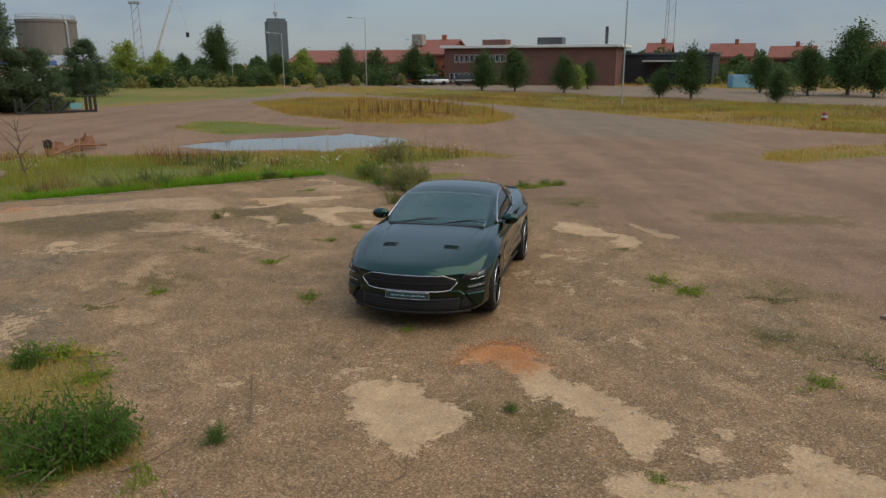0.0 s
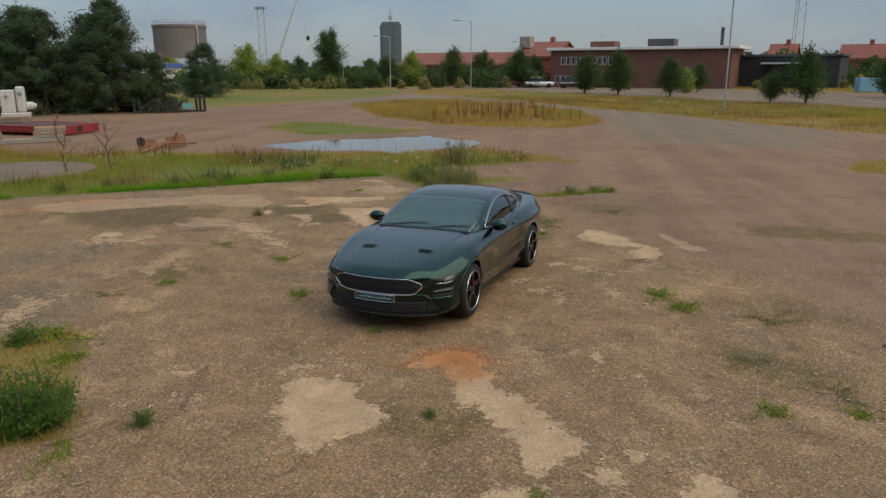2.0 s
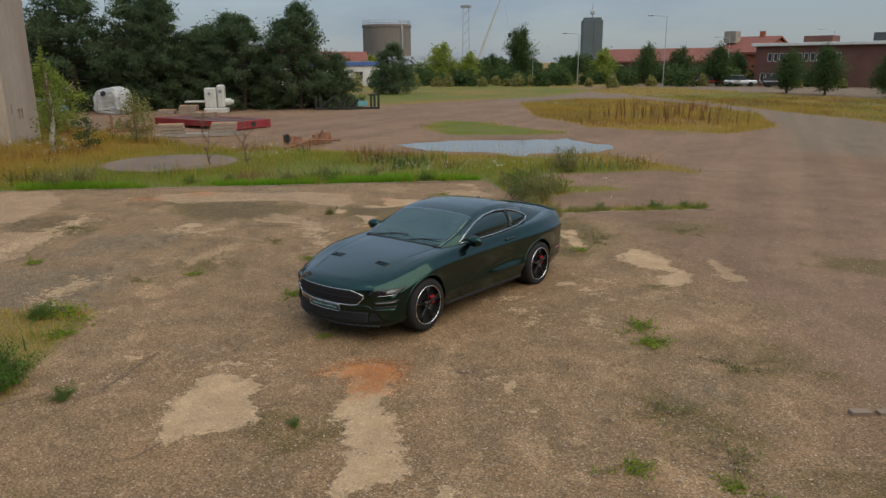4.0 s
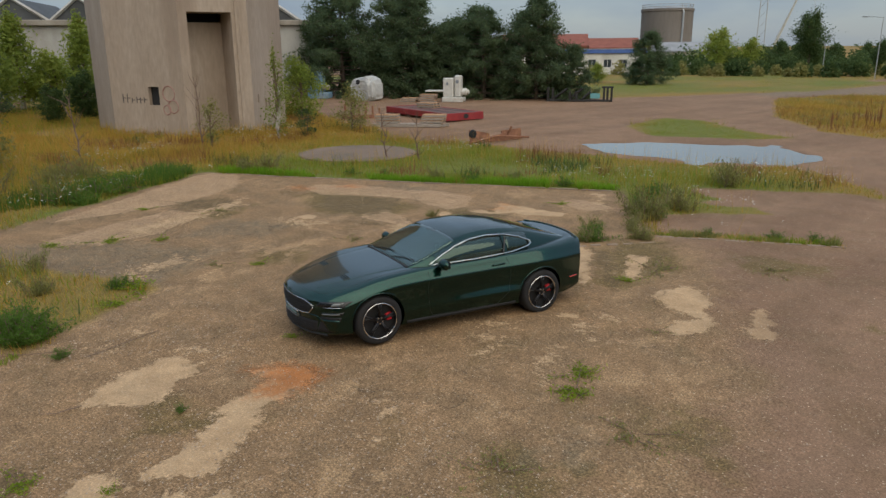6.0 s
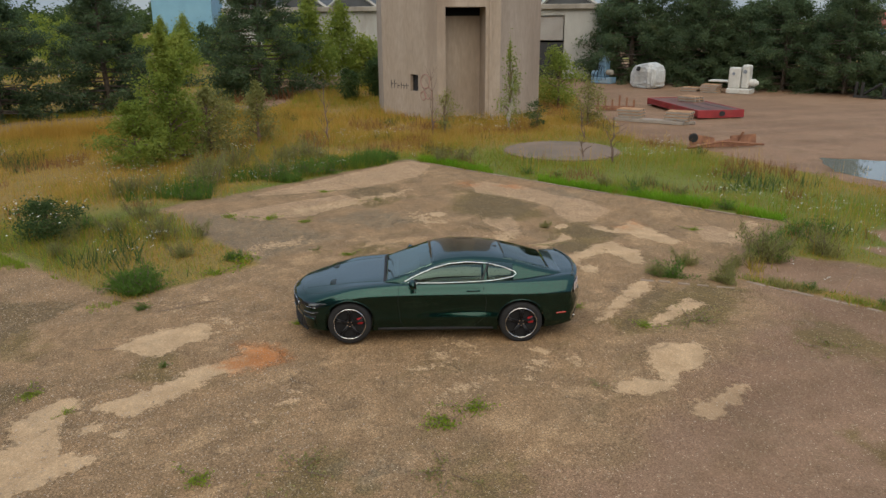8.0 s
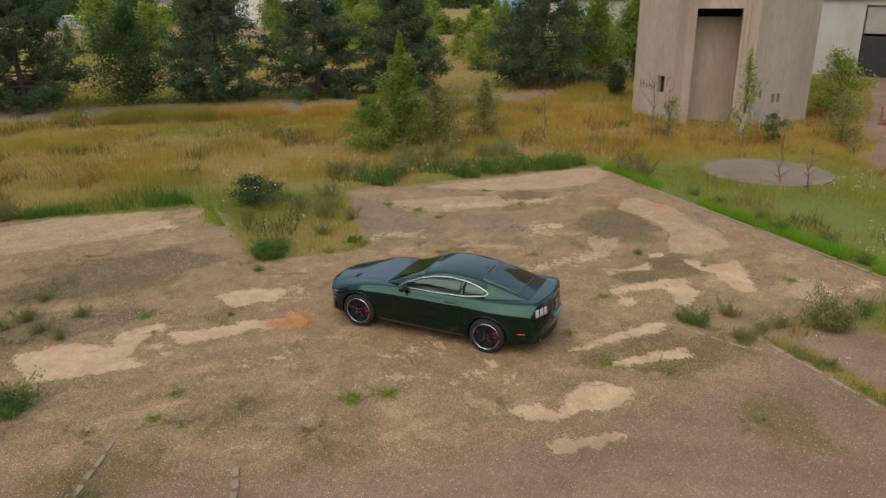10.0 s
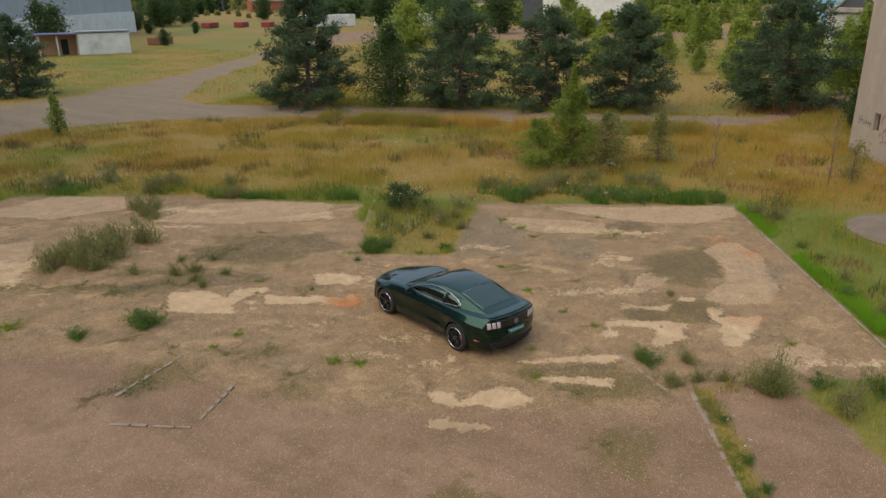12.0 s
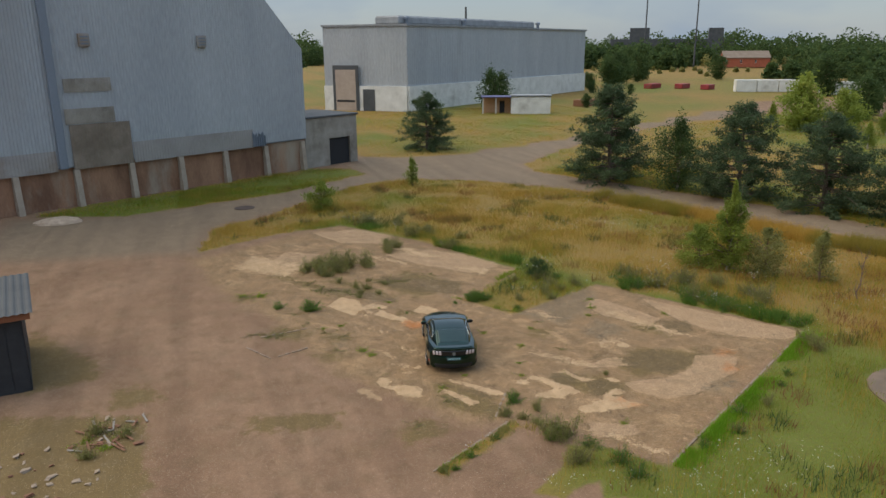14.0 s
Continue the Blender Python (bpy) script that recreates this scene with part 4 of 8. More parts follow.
def add_window(parent, x0, z0, x1, z1, y=0.1, bars=1, frame_mat=None, sub=True):
    """A window in a wall: frame, bars and pane."""
    f = bmesh.new()
    s = 0.07
    for a in ((x0, z0, x1, z0 + s), (x0, z1 - s, x1, z1), (x0, z0 + s, x0 + s, z1 - s), (x1 - s, z0 + s, x1, z1 - s)):
        box(f, a[0], y - 0.04, a[1], a[2], y + 0.04, a[3])
    for b in range(bars):
        c = x0 + (x1 - x0) * (b + 1) / (bars + 1)
        box(f, c - 0.025, y - 0.035, z0 + s, c + 0.025, y + 0.035, z1 - s)
    w = part("window", f, frame_mat or M_WINDOW_FRAME, parent)
    part("pane", block(x0 + s, y, z0 + s, x1 - s, y + 0.012, z1 - s), M_GLASS_FAR, w)
    return w


# the concrete tower with eight sides, cut short above the picture
TOWER = [(-28.9, 15.85), (-25.4, 17.95), (-24.95, 21.2), (-27.75, 24.65), (-31.5, 25.2), (-34.6, 23.3), (-35.2, 19.6), (-32.8, 16.4)]
TOWER_TOP = 15.0
tower = thing("concrete_tower", pose(0, 0, 0), "eight-sided tower of stained buff concrete with a tall recess", "tower")
for i, p0 in enumerate(TOWER):
    p1 = TOWER[(i + 1) % len(TOWER)]
    w = math.dist(p0, p1)
    holes = []
    if i == 0:
        holes = [(2.1, 1.4, 2.68, 2.26)]
    if i == 1:
        holes = [(0.42, -0.2, 2.5, 5.62)]
    if i == 2:
        holes = [(1.55, 1.05, 1.8, 1.5), (1.95, 1.05, 2.2, 1.5), (0.62, 1.35, 0.78, 1.75)]
    wall_bm = opened_wall(bmesh.new(), w, TOWER_TOP, [(a, max(b, 0), c, d) for a, b, c, d in holes], 1.5 if i == 1 else 0.4, facing(p0, p1))
    part("wall", wall_bm, M_CONCRETE, tower)
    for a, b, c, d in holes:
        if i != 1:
            # a near-black panel fills the hole as its inner shade
            part("shade_panel", box(bmesh.new(), a, 0.22, b, c, 0.3, d, m=facing(p0, p1)), M_DARK, tower, "near-black panel painting the shade inside a glassless hole")
    if i == 1:
        part("recess_wall", box(bmesh.new(), 0.3, 1.51, 0, 2.62, 1.7, 5.2, m=facing(p0, p1)), M_CONCRETE, tower)
        # near-black panel above the back wall paints the shade of the recess top
        part("shade_panel", box(bmesh.new(), 0.3, 2.2, 5.0, 2.62, 2.3, 5.9, m=facing(p0, p1)), M_DARK, tower, "near-black panel painting the shade at the top of the recess")
        part("rib", box(bmesh.new(), 2.66, -0.06, 0, 2.86, 0.0, TOWER_TOP, 0.02, m=facing(p0, p1)), M_CONCRETE, tower)
lid = bmesh.new()
prism(lid, TOWER, TOWER_TOP, TOWER_TOP + 0.3)
part("roof", lid, M_CONC_GREY, tower)
# painted marks beside the small opening; unreadable ones are bars
M_SPRAY = plain("dark_spray_paint", (0.06, 0.05, 0.05), 0.8)
M_SPRAY_RED = material("faded_red_spray", (0.33, 0.2, 0.17), (0.3, 0.16, 0.14), 6, 0.9, 0.1)
face0 = facing(TOWER[0], TOWER[1])
marks = bmesh.new()
for k, (x, h) in enumerate(((0.62, 0.42), (0.86, 0.42), (1.12, 0.24), (1.38, 0.3), (1.58, 0.26), (1.8, 0.28))):
    box(marks, x, -0.004, 1.5, x + 0.05, 0.0, 1.5 + h, m=face0)
    box(marks, x + 0.05, -0.004, 1.5 + h * 0.5, x + 0.19, 0.0, 1.54 + h * 0.5, m=face0)
part("graffiti", marks, M_SPRAY, tower, "dark sprayed marks")
loop = bmesh.new()
for cx, cz, r in ((3.2, 1.95, 0.36), (3.4, 1.35, 0.3), (3.05, 1.2, 0.22)):
    pts = [face0 @ Vector((cx + r * math.cos(a * 0.5236) * 0.9, -0.002, cz + r * math.sin(a * 0.5236))) for a in range(12)]
    tube(loop, pts, 0.03, 4, True)
part("graffiti", loop, M_SPRAY_RED, tower, "faded red sprayed loops")

# the long white hall with a saw-tooth roof behind the tower
HALL = facing((-66.0, 8.5), (-44.0, 46.5))
hall = thing("factory_hall", HALL, "long white rendered hall with a saw-tooth glazed roof", "hall")
HL = 35.6
part("wall", opened_wall(bmesh.new(), HL, 5.9, [(30.0, 0, 32.6, 5.4), (16.4, 1.0, 17.8, 3.6)], 0.3), M_HALL_WALL, hall)
part("wall", block(0, 14, 0, HL, 14.3, 5.9), M_HALL_WALL, hall)
part("wall", block(-0.3, 0, 0, 0, 14.3, 5.9), M_HALL_WALL, hall)
part("wall", block(HL, 0, 0, HL + 0.3, 14.3, 5.9), M_HALL_WALL, hall)
part("gutter", block(-0.5, -0.35, 5.9, HL + 0.5, 0.1, 6.35, 0.05), M_CONC_GREY, hall)
part("roof", block(-0.4, 0.1, 5.91, HL + 0.4, 14.3, 6.2), M_ROOF_GREY, hall)
part("door", block(30.0, 0.15, 0, 32.6, 0.22, 3.1), M_BLACK_WOOD, hall, "dark slatted door")
part("window", block(30.1, 0.15, 3.3, 32.5, 0.2, 5.3), M_CORR_OLD, hall, "grey boarded window")
part("pane", block(16.4, 0.12, 1.0, 17.8, 0.16, 3.6), M_GLASS_FAR, hall)
for k in range(7):
    x = 0.4 + k * 5.0
    t = bmesh.new()
    prism(t, [(x, 0.0), (x + 4.9, 0.0), (x + 2.2, 1.9)], 0.3, 14.0, pose(0, 0, 6.2, 90, 0, 0) @ Matrix.Scale(-1, 4, (0, 0, 1)))
    bmesh.ops.recalc_face_normals(t, faces=t.faces)
    part("roof_tooth", t, M_ROOF_DARK, hall)
    e = bmesh.new()
    tube(e, [(x, 0.2, 6.25), (x + 2.2, 0.2, 8.1), (x + 4.9, 0.2, 6.25)], 0.16, 4)
    part("tooth_edge", e, M_HALL_WALL, hall)

# the tall sheet-metal warehouse on a concrete plinth
PLINTH, EAVE, SPAN, RIDGE = 2.85, 11.6, 44.0, 36.0
SHED_FACE = facing(slab(SPAN - 13.9, 50), slab(-13.9, 50))
barn = thing("metal_warehouse", SHED_FACE, "tall blue-grey corrugated warehouse on a rust-stained concrete plinth", "warehouse")


def corrugated(bm, x0, x1, z0, top, pitch=0.24, depth=0.025, y=0.0):
    """A ribbed sheet in the xz plane from z0 up to top(x)."""
    n = int((x1 - x0) / (pitch / 4))
    prev = None
    for i in range(n + 1):
        x = x0 + (x1 - x0) * i / n
        d = y - (depth if i % 4 in (1, 2) else 0.0)
        a, b = bm.verts.new((x, d, z0)), bm.verts.new((x, d, top(x)))
        if prev:
            bm.faces.new((prev[0], a, b, prev[1]))
        prev = (a, b)
    return bm


def barn_sheet(name, a, b, z0, z1, y, mat, label="", depth=0.025):
    """A ribbed sheet between a and b metres from the warehouse's free corner."""
    top = z1 if callable(z1) else (lambda x: z1)
    return part(name, corrugated(bmesh.new(), SPAN - b, SPAN - a, z0, top, 0.24, depth, y), mat, barn, label)


def gable(x):
    return EAVE + (min(x, SPAN - x)) * (RIDGE - EAVE) / (SPAN / 2)


barn_sheet("cladding", 0, SPAN, 3.1, gable, 0.0, M_CORR)
core = bmesh.new()
prism(core, [(0, 3.0), (SPAN - 0.05, 3.0), (SPAN - 0.05, EAVE), (SPAN / 2, RIDGE - 0.1), (0, EAVE)], 0.1, 45, pose(0, 0, 0, 90, 0, 0) @ Matrix.Scale(-1, 4, (0, 0, 1)))
bmesh.ops.recalc_face_normals(core, faces=core.faces)
part("body", core, M_CORR_DARK, barn)
barn_sheet("skirt", 6.2, 17.6, 2.85, 4.5, -0.06, M_CORR_OLD, "dull grey lower sheets")
barn_sheet("skirt", 23.6, 44, 2.85, 4.4, -0.06, M_CORR_OLD, "dull grey lower sheets")
barn_sheet("patch", 17.7, 22.4, 2.85, 6.2, -0.07, M_CORR_BROWN, "brown replaced sheets")
barn_sheet("patch", 18.8, 22.6, 6.25, 7.4, -0.07, M_CONC_GREY, "pale repair strip")
barn_sheet("patch", 18.8, 22.4, 8.6, 9.6, -0.07, M_CONC_GREY, "pale repair strip")
part("downpipe", block(SPAN - 23.5, -0.35, 3.0, SPAN - 22.9, -0.08, 24, 0.05), M_CORR_DARK, barn)
for a, z in ((20.9, 11.9), (11.1, 11.8)):
    x = SPAN - a
    v = part("vent", block(x, -0.3, z, x + 0.8, -0.05, z + 0.95, 0.03), M_CORR_OLD, barn, "small louvred vent")
    for k in range(3):
        part("slat", block(x + 0.1, -0.33, z + 0.15 + k * 0.25, x + 0.7, -0.301, z + 0.25 + k * 0.25), M_CORR_DARK, v)
barn_sheet("torn_sheet", 5.0, 6.3, 2.9, lambda x: 4.3 - 0.5 * abs(math.sin(x * 9)), -0.1, M_CORR_DARK, "torn and bent sheet ends", 0.2)
part("plinth", block(0, 0.25, 0, SPAN, 0.6, 3.1), M_RUST_WALL, barn)
for k in range(10):
    x = SPAN - 0.7 - k * 4.35
    bm = bmesh.new()
    prism(bm, [(x, -0.35), (x + 0.42, -0.35), (x + 0.42, 0.249), (x, 0.249)], 0, 2.84)
    for v in bm.verts:
        if v.co.z > 1 and v.co.y < 0:
            v.co.y += 0.28
    part("post", bm, M_POST, barn, "battered concrete post")

# the low annex with a black doorway
annex = thing("garage_annex", SHED_FACE @ pose(SPAN + 0.02, 0.2, 0), "low grey concrete annex with an open black doorway", "garage")
part("wall", opened_wall(bmesh.new(), 6.9, 4.9, [(3.1, 0, 5.9, 2.75)], 0.3), M_CONC_GREY, annex)
part("wall", block(6.6, 0.31, 0, 6.9, 7.0, 4.85), M_CONC_GREY, annex)
part("roof", block(0.05, -0.15, 4.91, 7.05, 7.1, 5.1, 0.03), M_ROOF_DARK, annex)
# no real door: a near-black panel as the shade inside the open doorway
part("door", block(3.1, 0.2, 0, 5.9, 0.26, 2.74), M_DARK, annex, "near-black panel painting the shade inside the doorway")

# the grey hangar with a white base
H0, H1, H2 = (-14.6, -107.0), (-28.2, -96.6), (-90.5, -143.0)
hangar = thing("industrial_hangar", pose(0, 0, 0), "grey sheet-metal hangar with a white painted base", "hangar")
for p0, p1, name in ((H2, H1, "long"), (H1, H0, "short")):
    w = math.dist(p0, p1)
    f = facing(p1, p0)
    sheet = corrugated(bmesh.new(), 0, w, 4.6, lambda x: 15.4, 0.6, 0.03, 0.02)
    for v in sheet.verts:
        v.co = f @ Vector((v.co.x, -v.co.y, v.co.z))
    part("cladding", sheet, M_CORR, hangar)
    part("base_wall", box(bmesh.new(), 0, -0.4, 0, w, 0.12, 4.6, m=f), M_WHITE_WALL, hangar)
    part("eave", box(bmesh.new(), -0.2, -0.3, 15.4, w + 0.2, 0.25, 15.75, m=f), M_ROOF_GREY, hangar)
f = facing(H0, H1)
w = math.dist(H0, H1)
part("gate_frame", box(bmesh.new(), 2.0, -0.6, 0, 7.4, -0.41, 8.4, 0.05, m=f), M_ROOF_DARK, hangar)
part("gate", box(bmesh.new(), 2.6, -0.68, 0, 6.8, -0.61, 7.6, m=f), M_GATE, hangar, "tall beige loading door")
part("gate_window", box(bmesh.new(), 2.8, -0.72, 1.6, 6.6, -0.69, 2.0, m=f), M_DARK, hangar)
part("side_door", box(bmesh.new(), 8.2, -0.5, 0, 10.6, -0.41, 4.0, m=f), M_ROOF_DARK, hangar)
roof = bmesh.new()
d2 = np.array(H0) - np.array(H1)
H3 = (H2[0] + d2[0], H2[1] + d2[1])
H4 = (H1[0] + d2[0], H1[1] + d2[1])
prism(roof, [H1, H2, H3, H4][::-1], 15.3, 15.7)
bmesh.ops.recalc_face_normals(roof, faces=roof.faces)
part("roof", roof, M_ROOF_GREY, hangar)
mon = bmesh.new()
mid = lambda a, b, k: (a[0] + (b[0] - a[0]) * k, a[1] + (b[1] - a[1]) * k)
m0, m1 = mid(H1, H4, 0.35), mid(H2, H3, 0.35)
box(mon, 3, -3, 15.7, math.dist(m0, m1) * 0.72, 3, 17.3, 0.3, m=facing(m0, m1))
part("roof_monitor", mon, M_ROOF_GREY, hangar)
for k in (0.05, 0.3, 0.72):
    c = mid(H1, H2, k)
    vent = lathe(bmesh.new(), [(0.35, 15.6), (0.35, 16.6), (0.6, 16.65), (0.6, 17.0), (0.2, 17.3)], 12, m=pose(c[0] + d2[0] * 0.15, c[1] + d2[1] * 0.15, 0))
    part("roof_vent", vent, M_CORR_DARK, hangar)

# the white porch shed in front of it
wshed = thing("porch_shed", facing((-39.4, -86.8), (-44.3, -84.9)), "small white shed with a purple-grey porch roof", "shed")
part("wall", block(-0.1, 2.0, 0, 5.0, 2.2, 2.9), M_WOOD, wshed, "brown boarded porch wall")
part("wall", block(5.01, -0.2, 0, 12.0, 3.0, 3.0), M_WHITE_WALL, wshed)
part("post", block(2.2, -0.1, 0, 2.4, 0.1, 2.8), M_WHITE_PAINT, wshed)
part("post", block(-0.1, -0.1, 0, 0.1, 0.1, 2.8), M_WHITE_PAINT, wshed)
part("roof", block(-0.4, -0.5, 2.9, 5.0, 2.6, 3.1, 0.03), material("purple_grey_roof", (0.1, 0.1, 0.2), (0.14, 0.14, 0.26), 1.0, 0.6, 0.1), wshed)
part("roof", block(4.9, -0.4, 3.11, 12.2, 3.2, 3.3, 0.03), M_ROOF_GREY, wshed)
part("door", block(3.0, 1.93, 0, 3.9, 1.99, 2.2), M_DARK, wshed)

# the black shed close to the yard's edge
bshed = thing("black_shed", pose(15.3, 9.1, 0, 0, 0, 12), "black boarded shed with an orange-brown fascia and a metal roof", "shed")
part("wall", block(0, -4.5, 0, 3.2, 0, 2.75), M_BLACK_WOOD, bshed)
for k in range(9):
    part("board", block(-0.02, -4.5 + k * 0.5, 0, -0.002, -4.04 + k * 0.5, 2.75, 0.004), M_BLACK_WOOD, bshed)
for k in range(6):
    part("board", block(0.02 + k * 0.53, 0.002, 0, 0.5 + k * 0.53, 0.02, 2.75, 0.004), M_BLACK_WOOD, bshed)
part("fascia", block(-0.3, -4.8, 2.76, 3.5, 0.3, 2.98, 0.01), M_FASCIA, bshed, "orange-brown fascia board")
part("roof", corrugated(bmesh.new(), -0.4, 3.6, -0.4, lambda x: 4.9, 0.25, 0.03), M_ROOF_DARK, bshed).matrix_basis = Matrix(((1, 0, 0, 0), (0, 0, -1, 0), (0, -1, 0, 3.0), (0, 0, 0, 1)))

# far buildings beyond the road
silo = thing("storage_silo", pose(-78.6, 150.4, 0), "large round grey concrete storage tank", "silo")
part("shell", lathe(bmesh.new(), [(5.4, 0), (5.4, 11.0), (5.55, 11.1), (5.55, 11.6)], 40), M_SILO, silo, "stained grey shell")
part("roof", lathe(bmesh.new(), [(5.3, 11.6), (3, 12.0), (0.3, 12.2)], 40), M_ROOF_GREY, silo)
rail = bmesh.new()
for z in (12.0, 12.5):
    tube(rail, [(5.3 * math.cos(a * 0.2618), 5.3 * math.sin(a * 0.2618), z) for a in range(24)], 0.05, 4, True)
for a in range(24):
    tube(rail, [(5.3 * math.cos(a * 0.2618), 5.3 * math.sin(a * 0.2618), z) for z in (11.5, 12.5)], 0.05, 4)
part("railing", rail, M_STEEL, silo)
part("ladder_pipe", tube(bmesh.new(), [(5.05, -2.3, 0), (5.15, -2.3, 10.8), (4.6, -2.1, 12.3)], 0.2, 6), M_STEEL, silo)

tall = thing("control_tower", pose(-43.7, 199, 0, 0, 0, 20), "slender blue-grey tower with a rooftop aerial", "tower")
part("shaft", block(-2.6, -2.6, 0, 0.2, 2.6, 13.9, 0.1), M_SLATE, tall)
part("shaft", block(0.21, -2.4, 0, 2.6, 2.4, 13.9, 0.1), M_SLATE, tall)
part("parapet", block(-2.2, -2.2, 13.91, 2.2, 2.2, 14.5), M_SLATE, tall)
part("aerial", tube(bmesh.new(), [(0, 0, 14), (0, 0, 18.5)], [0.25, 0.05], 5), M_STEEL, tall)
part("aerial_head", block(-0.5, -0.5, 15.4, 0.5, 0.5, 16.4, 0.15), M_STEEL, tall)

brick = thing("brick_office", facing((0.3, 112), (24.0, 103.5)), "two-storey red-brown brick office with a flat white-edged roof", "office building")
W = 25.2
holes = [(1.6 + k * 0.78, 3.2, 2.2 + k * 0.78, 4.3) for k in range(12)] + [(0.8 + k * 0.78, 0.6, 1.4 + k * 0.78, 1.7) for k in range(12)]
part("wall", opened_wall(bmesh.new(), W, 5.2, holes, 0.3), M_BRICK_FAR, brick)
for a in holes:
    add_window(brick, *a, bars=0)
part("wall", block(0.0, 0.31, 0, 0.3, 12, 5.2), M_BRICK_FAR, brick)
part("wall", block(W - 0.3, 0.31, 0, W, 12, 5.2), M_BRICK_FAR, brick)
part("roof", block(-0.5, -0.5, 5.21, W + 0.9, 12.4, 5.6, 0.03), M_WHITE_WALL, brick, "white flat roof edge")
part("roof_hut", block(5, 3, 5.61, 8.6, 6, 6.5), M_BRICK_FAR, brick)
part("roof_hut", block(13.4, 3, 5.61, 17, 6, 6.7), M_ROOF_DARK, brick)
part("chimney", block(23.3, 2, 5.61, 23.7, 2.4, 8), M_ROOF_DARK, brick)


def gabled(name, m, w, d, h, rise, wall_mat, roof_mat, label, category, windows=0, chimney=False):
    """A house with a pitched roof along its x, walls, eaves and windows."""
    t = thing(name, m, label, category)
    holes = [(0.8 + k * (w - 1) / max(windows, 1), h * 0.45, 1.8 + k * (w - 1) / max(windows, 1), h * 0.8) for k in range(windows)]
    part("wall", opened_wall(bmesh.new(), w, h, holes, 0.3), wall_mat, t)
    for a in holes:
        add_window(t, *a)
    ends = bmesh.new()
    prism(ends, [(0.3, 0), (d - 0.01, 0), (d - 0.01, h), (d / 2, h + rise - 0.25), (0.3, h)], 0.0, w, Matrix(((0, 0, 1, 0), (1, 0, 0, 0), (0, 1, 0, 0), (0, 0, 0, 1))))
    part("wall", ends, wall_mat, t)
    r = bmesh.new()
    e = 0.4
    prism(r, [(-e, h - e * 2 * rise / d), (d / 2, h + rise - 0.2), (d + e, h - e * 2 * rise / d), (d + e, h + 0.18), (d / 2, h + rise + 0.05), (-e, h + 0.18)], -0.4, w + 0.4, Matrix(((0, 0, 1, 0), (1, 0, 0, 0), (0, 1, 0, 0), (0, 0, 0, 1))))
    part("roof", r, roof_mat, t)
    if chimney:
        part("chimney", block(w * 0.55, d / 2 - 0.35, h + rise - 0.6, w * 0.55 + 0.7, d / 2 + 0.35, h + rise + 0.8), M_BRICK_RED, t)
    return t


gabled("red_brick_hall", facing((-5.5, 124), (0.5, 122)), 6.4, 14, 4.4, 2.6, M_BRICK_RED, M_TILE_ROOF, "orange-red brick hall with a tiled roof", "hall", 2, True)
part("chimney", block(-0.6, 3, 6.0, 1.2, 5, 7.8), M_CONC_GREY, bpy.data.objects["red_brick_hall"])
gabled("long_red_hall", facing((-32, 155.4), (-4, 148)), 29, 14, 3.2, 2.6, M_BRICK_FAR, M_TILE_ROOF, "long low hall with a faded red tiled roof", "hall", 6)
gabled("roadside_house", facing((39.5, 145.5), (43.5, 143.7)), 4.2, 7, 4.2, 2.6, M_BRICK_FAR, M_TILE_ROOF, "house with a steep red tiled roof", "house", 2, True)
gabled("roadside_house", facing((51, 143), (57.5, 140)), 7.4, 8, 4.0, 2.6, M_BRICK_RED, M_TILE_ROOF, "house with a red half-hipped tiled roof", "house", 2, True)
gabled("roadside_house", facing((60.5, 138.5), (67, 135)), 7.2, 8, 3.8, 2.2, M_BRICK_FAR, M_TILE_ROOF, "long house with a red tiled roof", "house", 3, True)
gabled("roadside_house", facing((74.0, 132), (82, 127)), 9.0, 8, 4.0, 2.6, M_BRICK_FAR, M_TILE_ROOF, "long house with a red tiled roof", "house", 3, True)
dark_hall = thing("dark_flat_hall", facing((24.5, 113), (38.5, 106)), "low dark flat-roofed hall with a white canopy", "hall")
part("wall", block(0, 0, 0, 15.5, 8, 4.2), M_BLACK_WOOD, dark_hall)
part("roof", block(-0.3, -0.3, 4.21, 15.8, 8.3, 4.5), M_ROOF_DARK, dark_hall)
part("canopy", block(6, -2.0, 3.2, 13, -0.01, 3.4), M_WHITE_PAINT, dark_hall)

gabled("white_warehouse", facing((-72, 134.5), (-58.5, 140.5)), 15, 12, 2.9, 1.8, M_WHITE_WALL, M_ROOF_GREY, "white warehouse with a pale shallow roof", "warehouse", 6)
low = thing("low_office", facing((-66.5, 85.5), (-51.5, 97.5)), "low white office with a blue roof edge", "office")
holes = [(1.0 + k * 2.2, 1.0, 2.2 + k * 2.2, 2.2) for k in range(8)]
part("wall", opened_wall(bmesh.new(), 20, 3.0, holes, 0.3), M_WHITE_WALL, low)
for a in holes:
    add_window(low, *a)
part("wall", block(19.7, 0.31, 0, 20, 8, 3.0), M_WHITE_WALL, low)
part("roof_edge", block(-0.3, -0.3, 3.01, 20.3, 8.3, 3.55), M_BLUE_TRIM, low, "blue roof edge")
part("roof", block(-0.2, -0.2, 3.56, 20.2, 8.2, 3.65), M_ROOF_GREY, low)
gabled("tiled_house", facing((-84, 104), (-73, 113)), 15, 10, 4.0, 2.2, M_BRICK_RED, M_TILE_ROOF, "brick house with an orange tiled roof", "house", 3)
gabled("tiled_house", facing((-71, 113), (-66, 117)), 8, 8, 3.6, 1.8, M_BRICK_RED, M_TILE_ROOF, "brick house with an orange tiled roof", "house", 2)

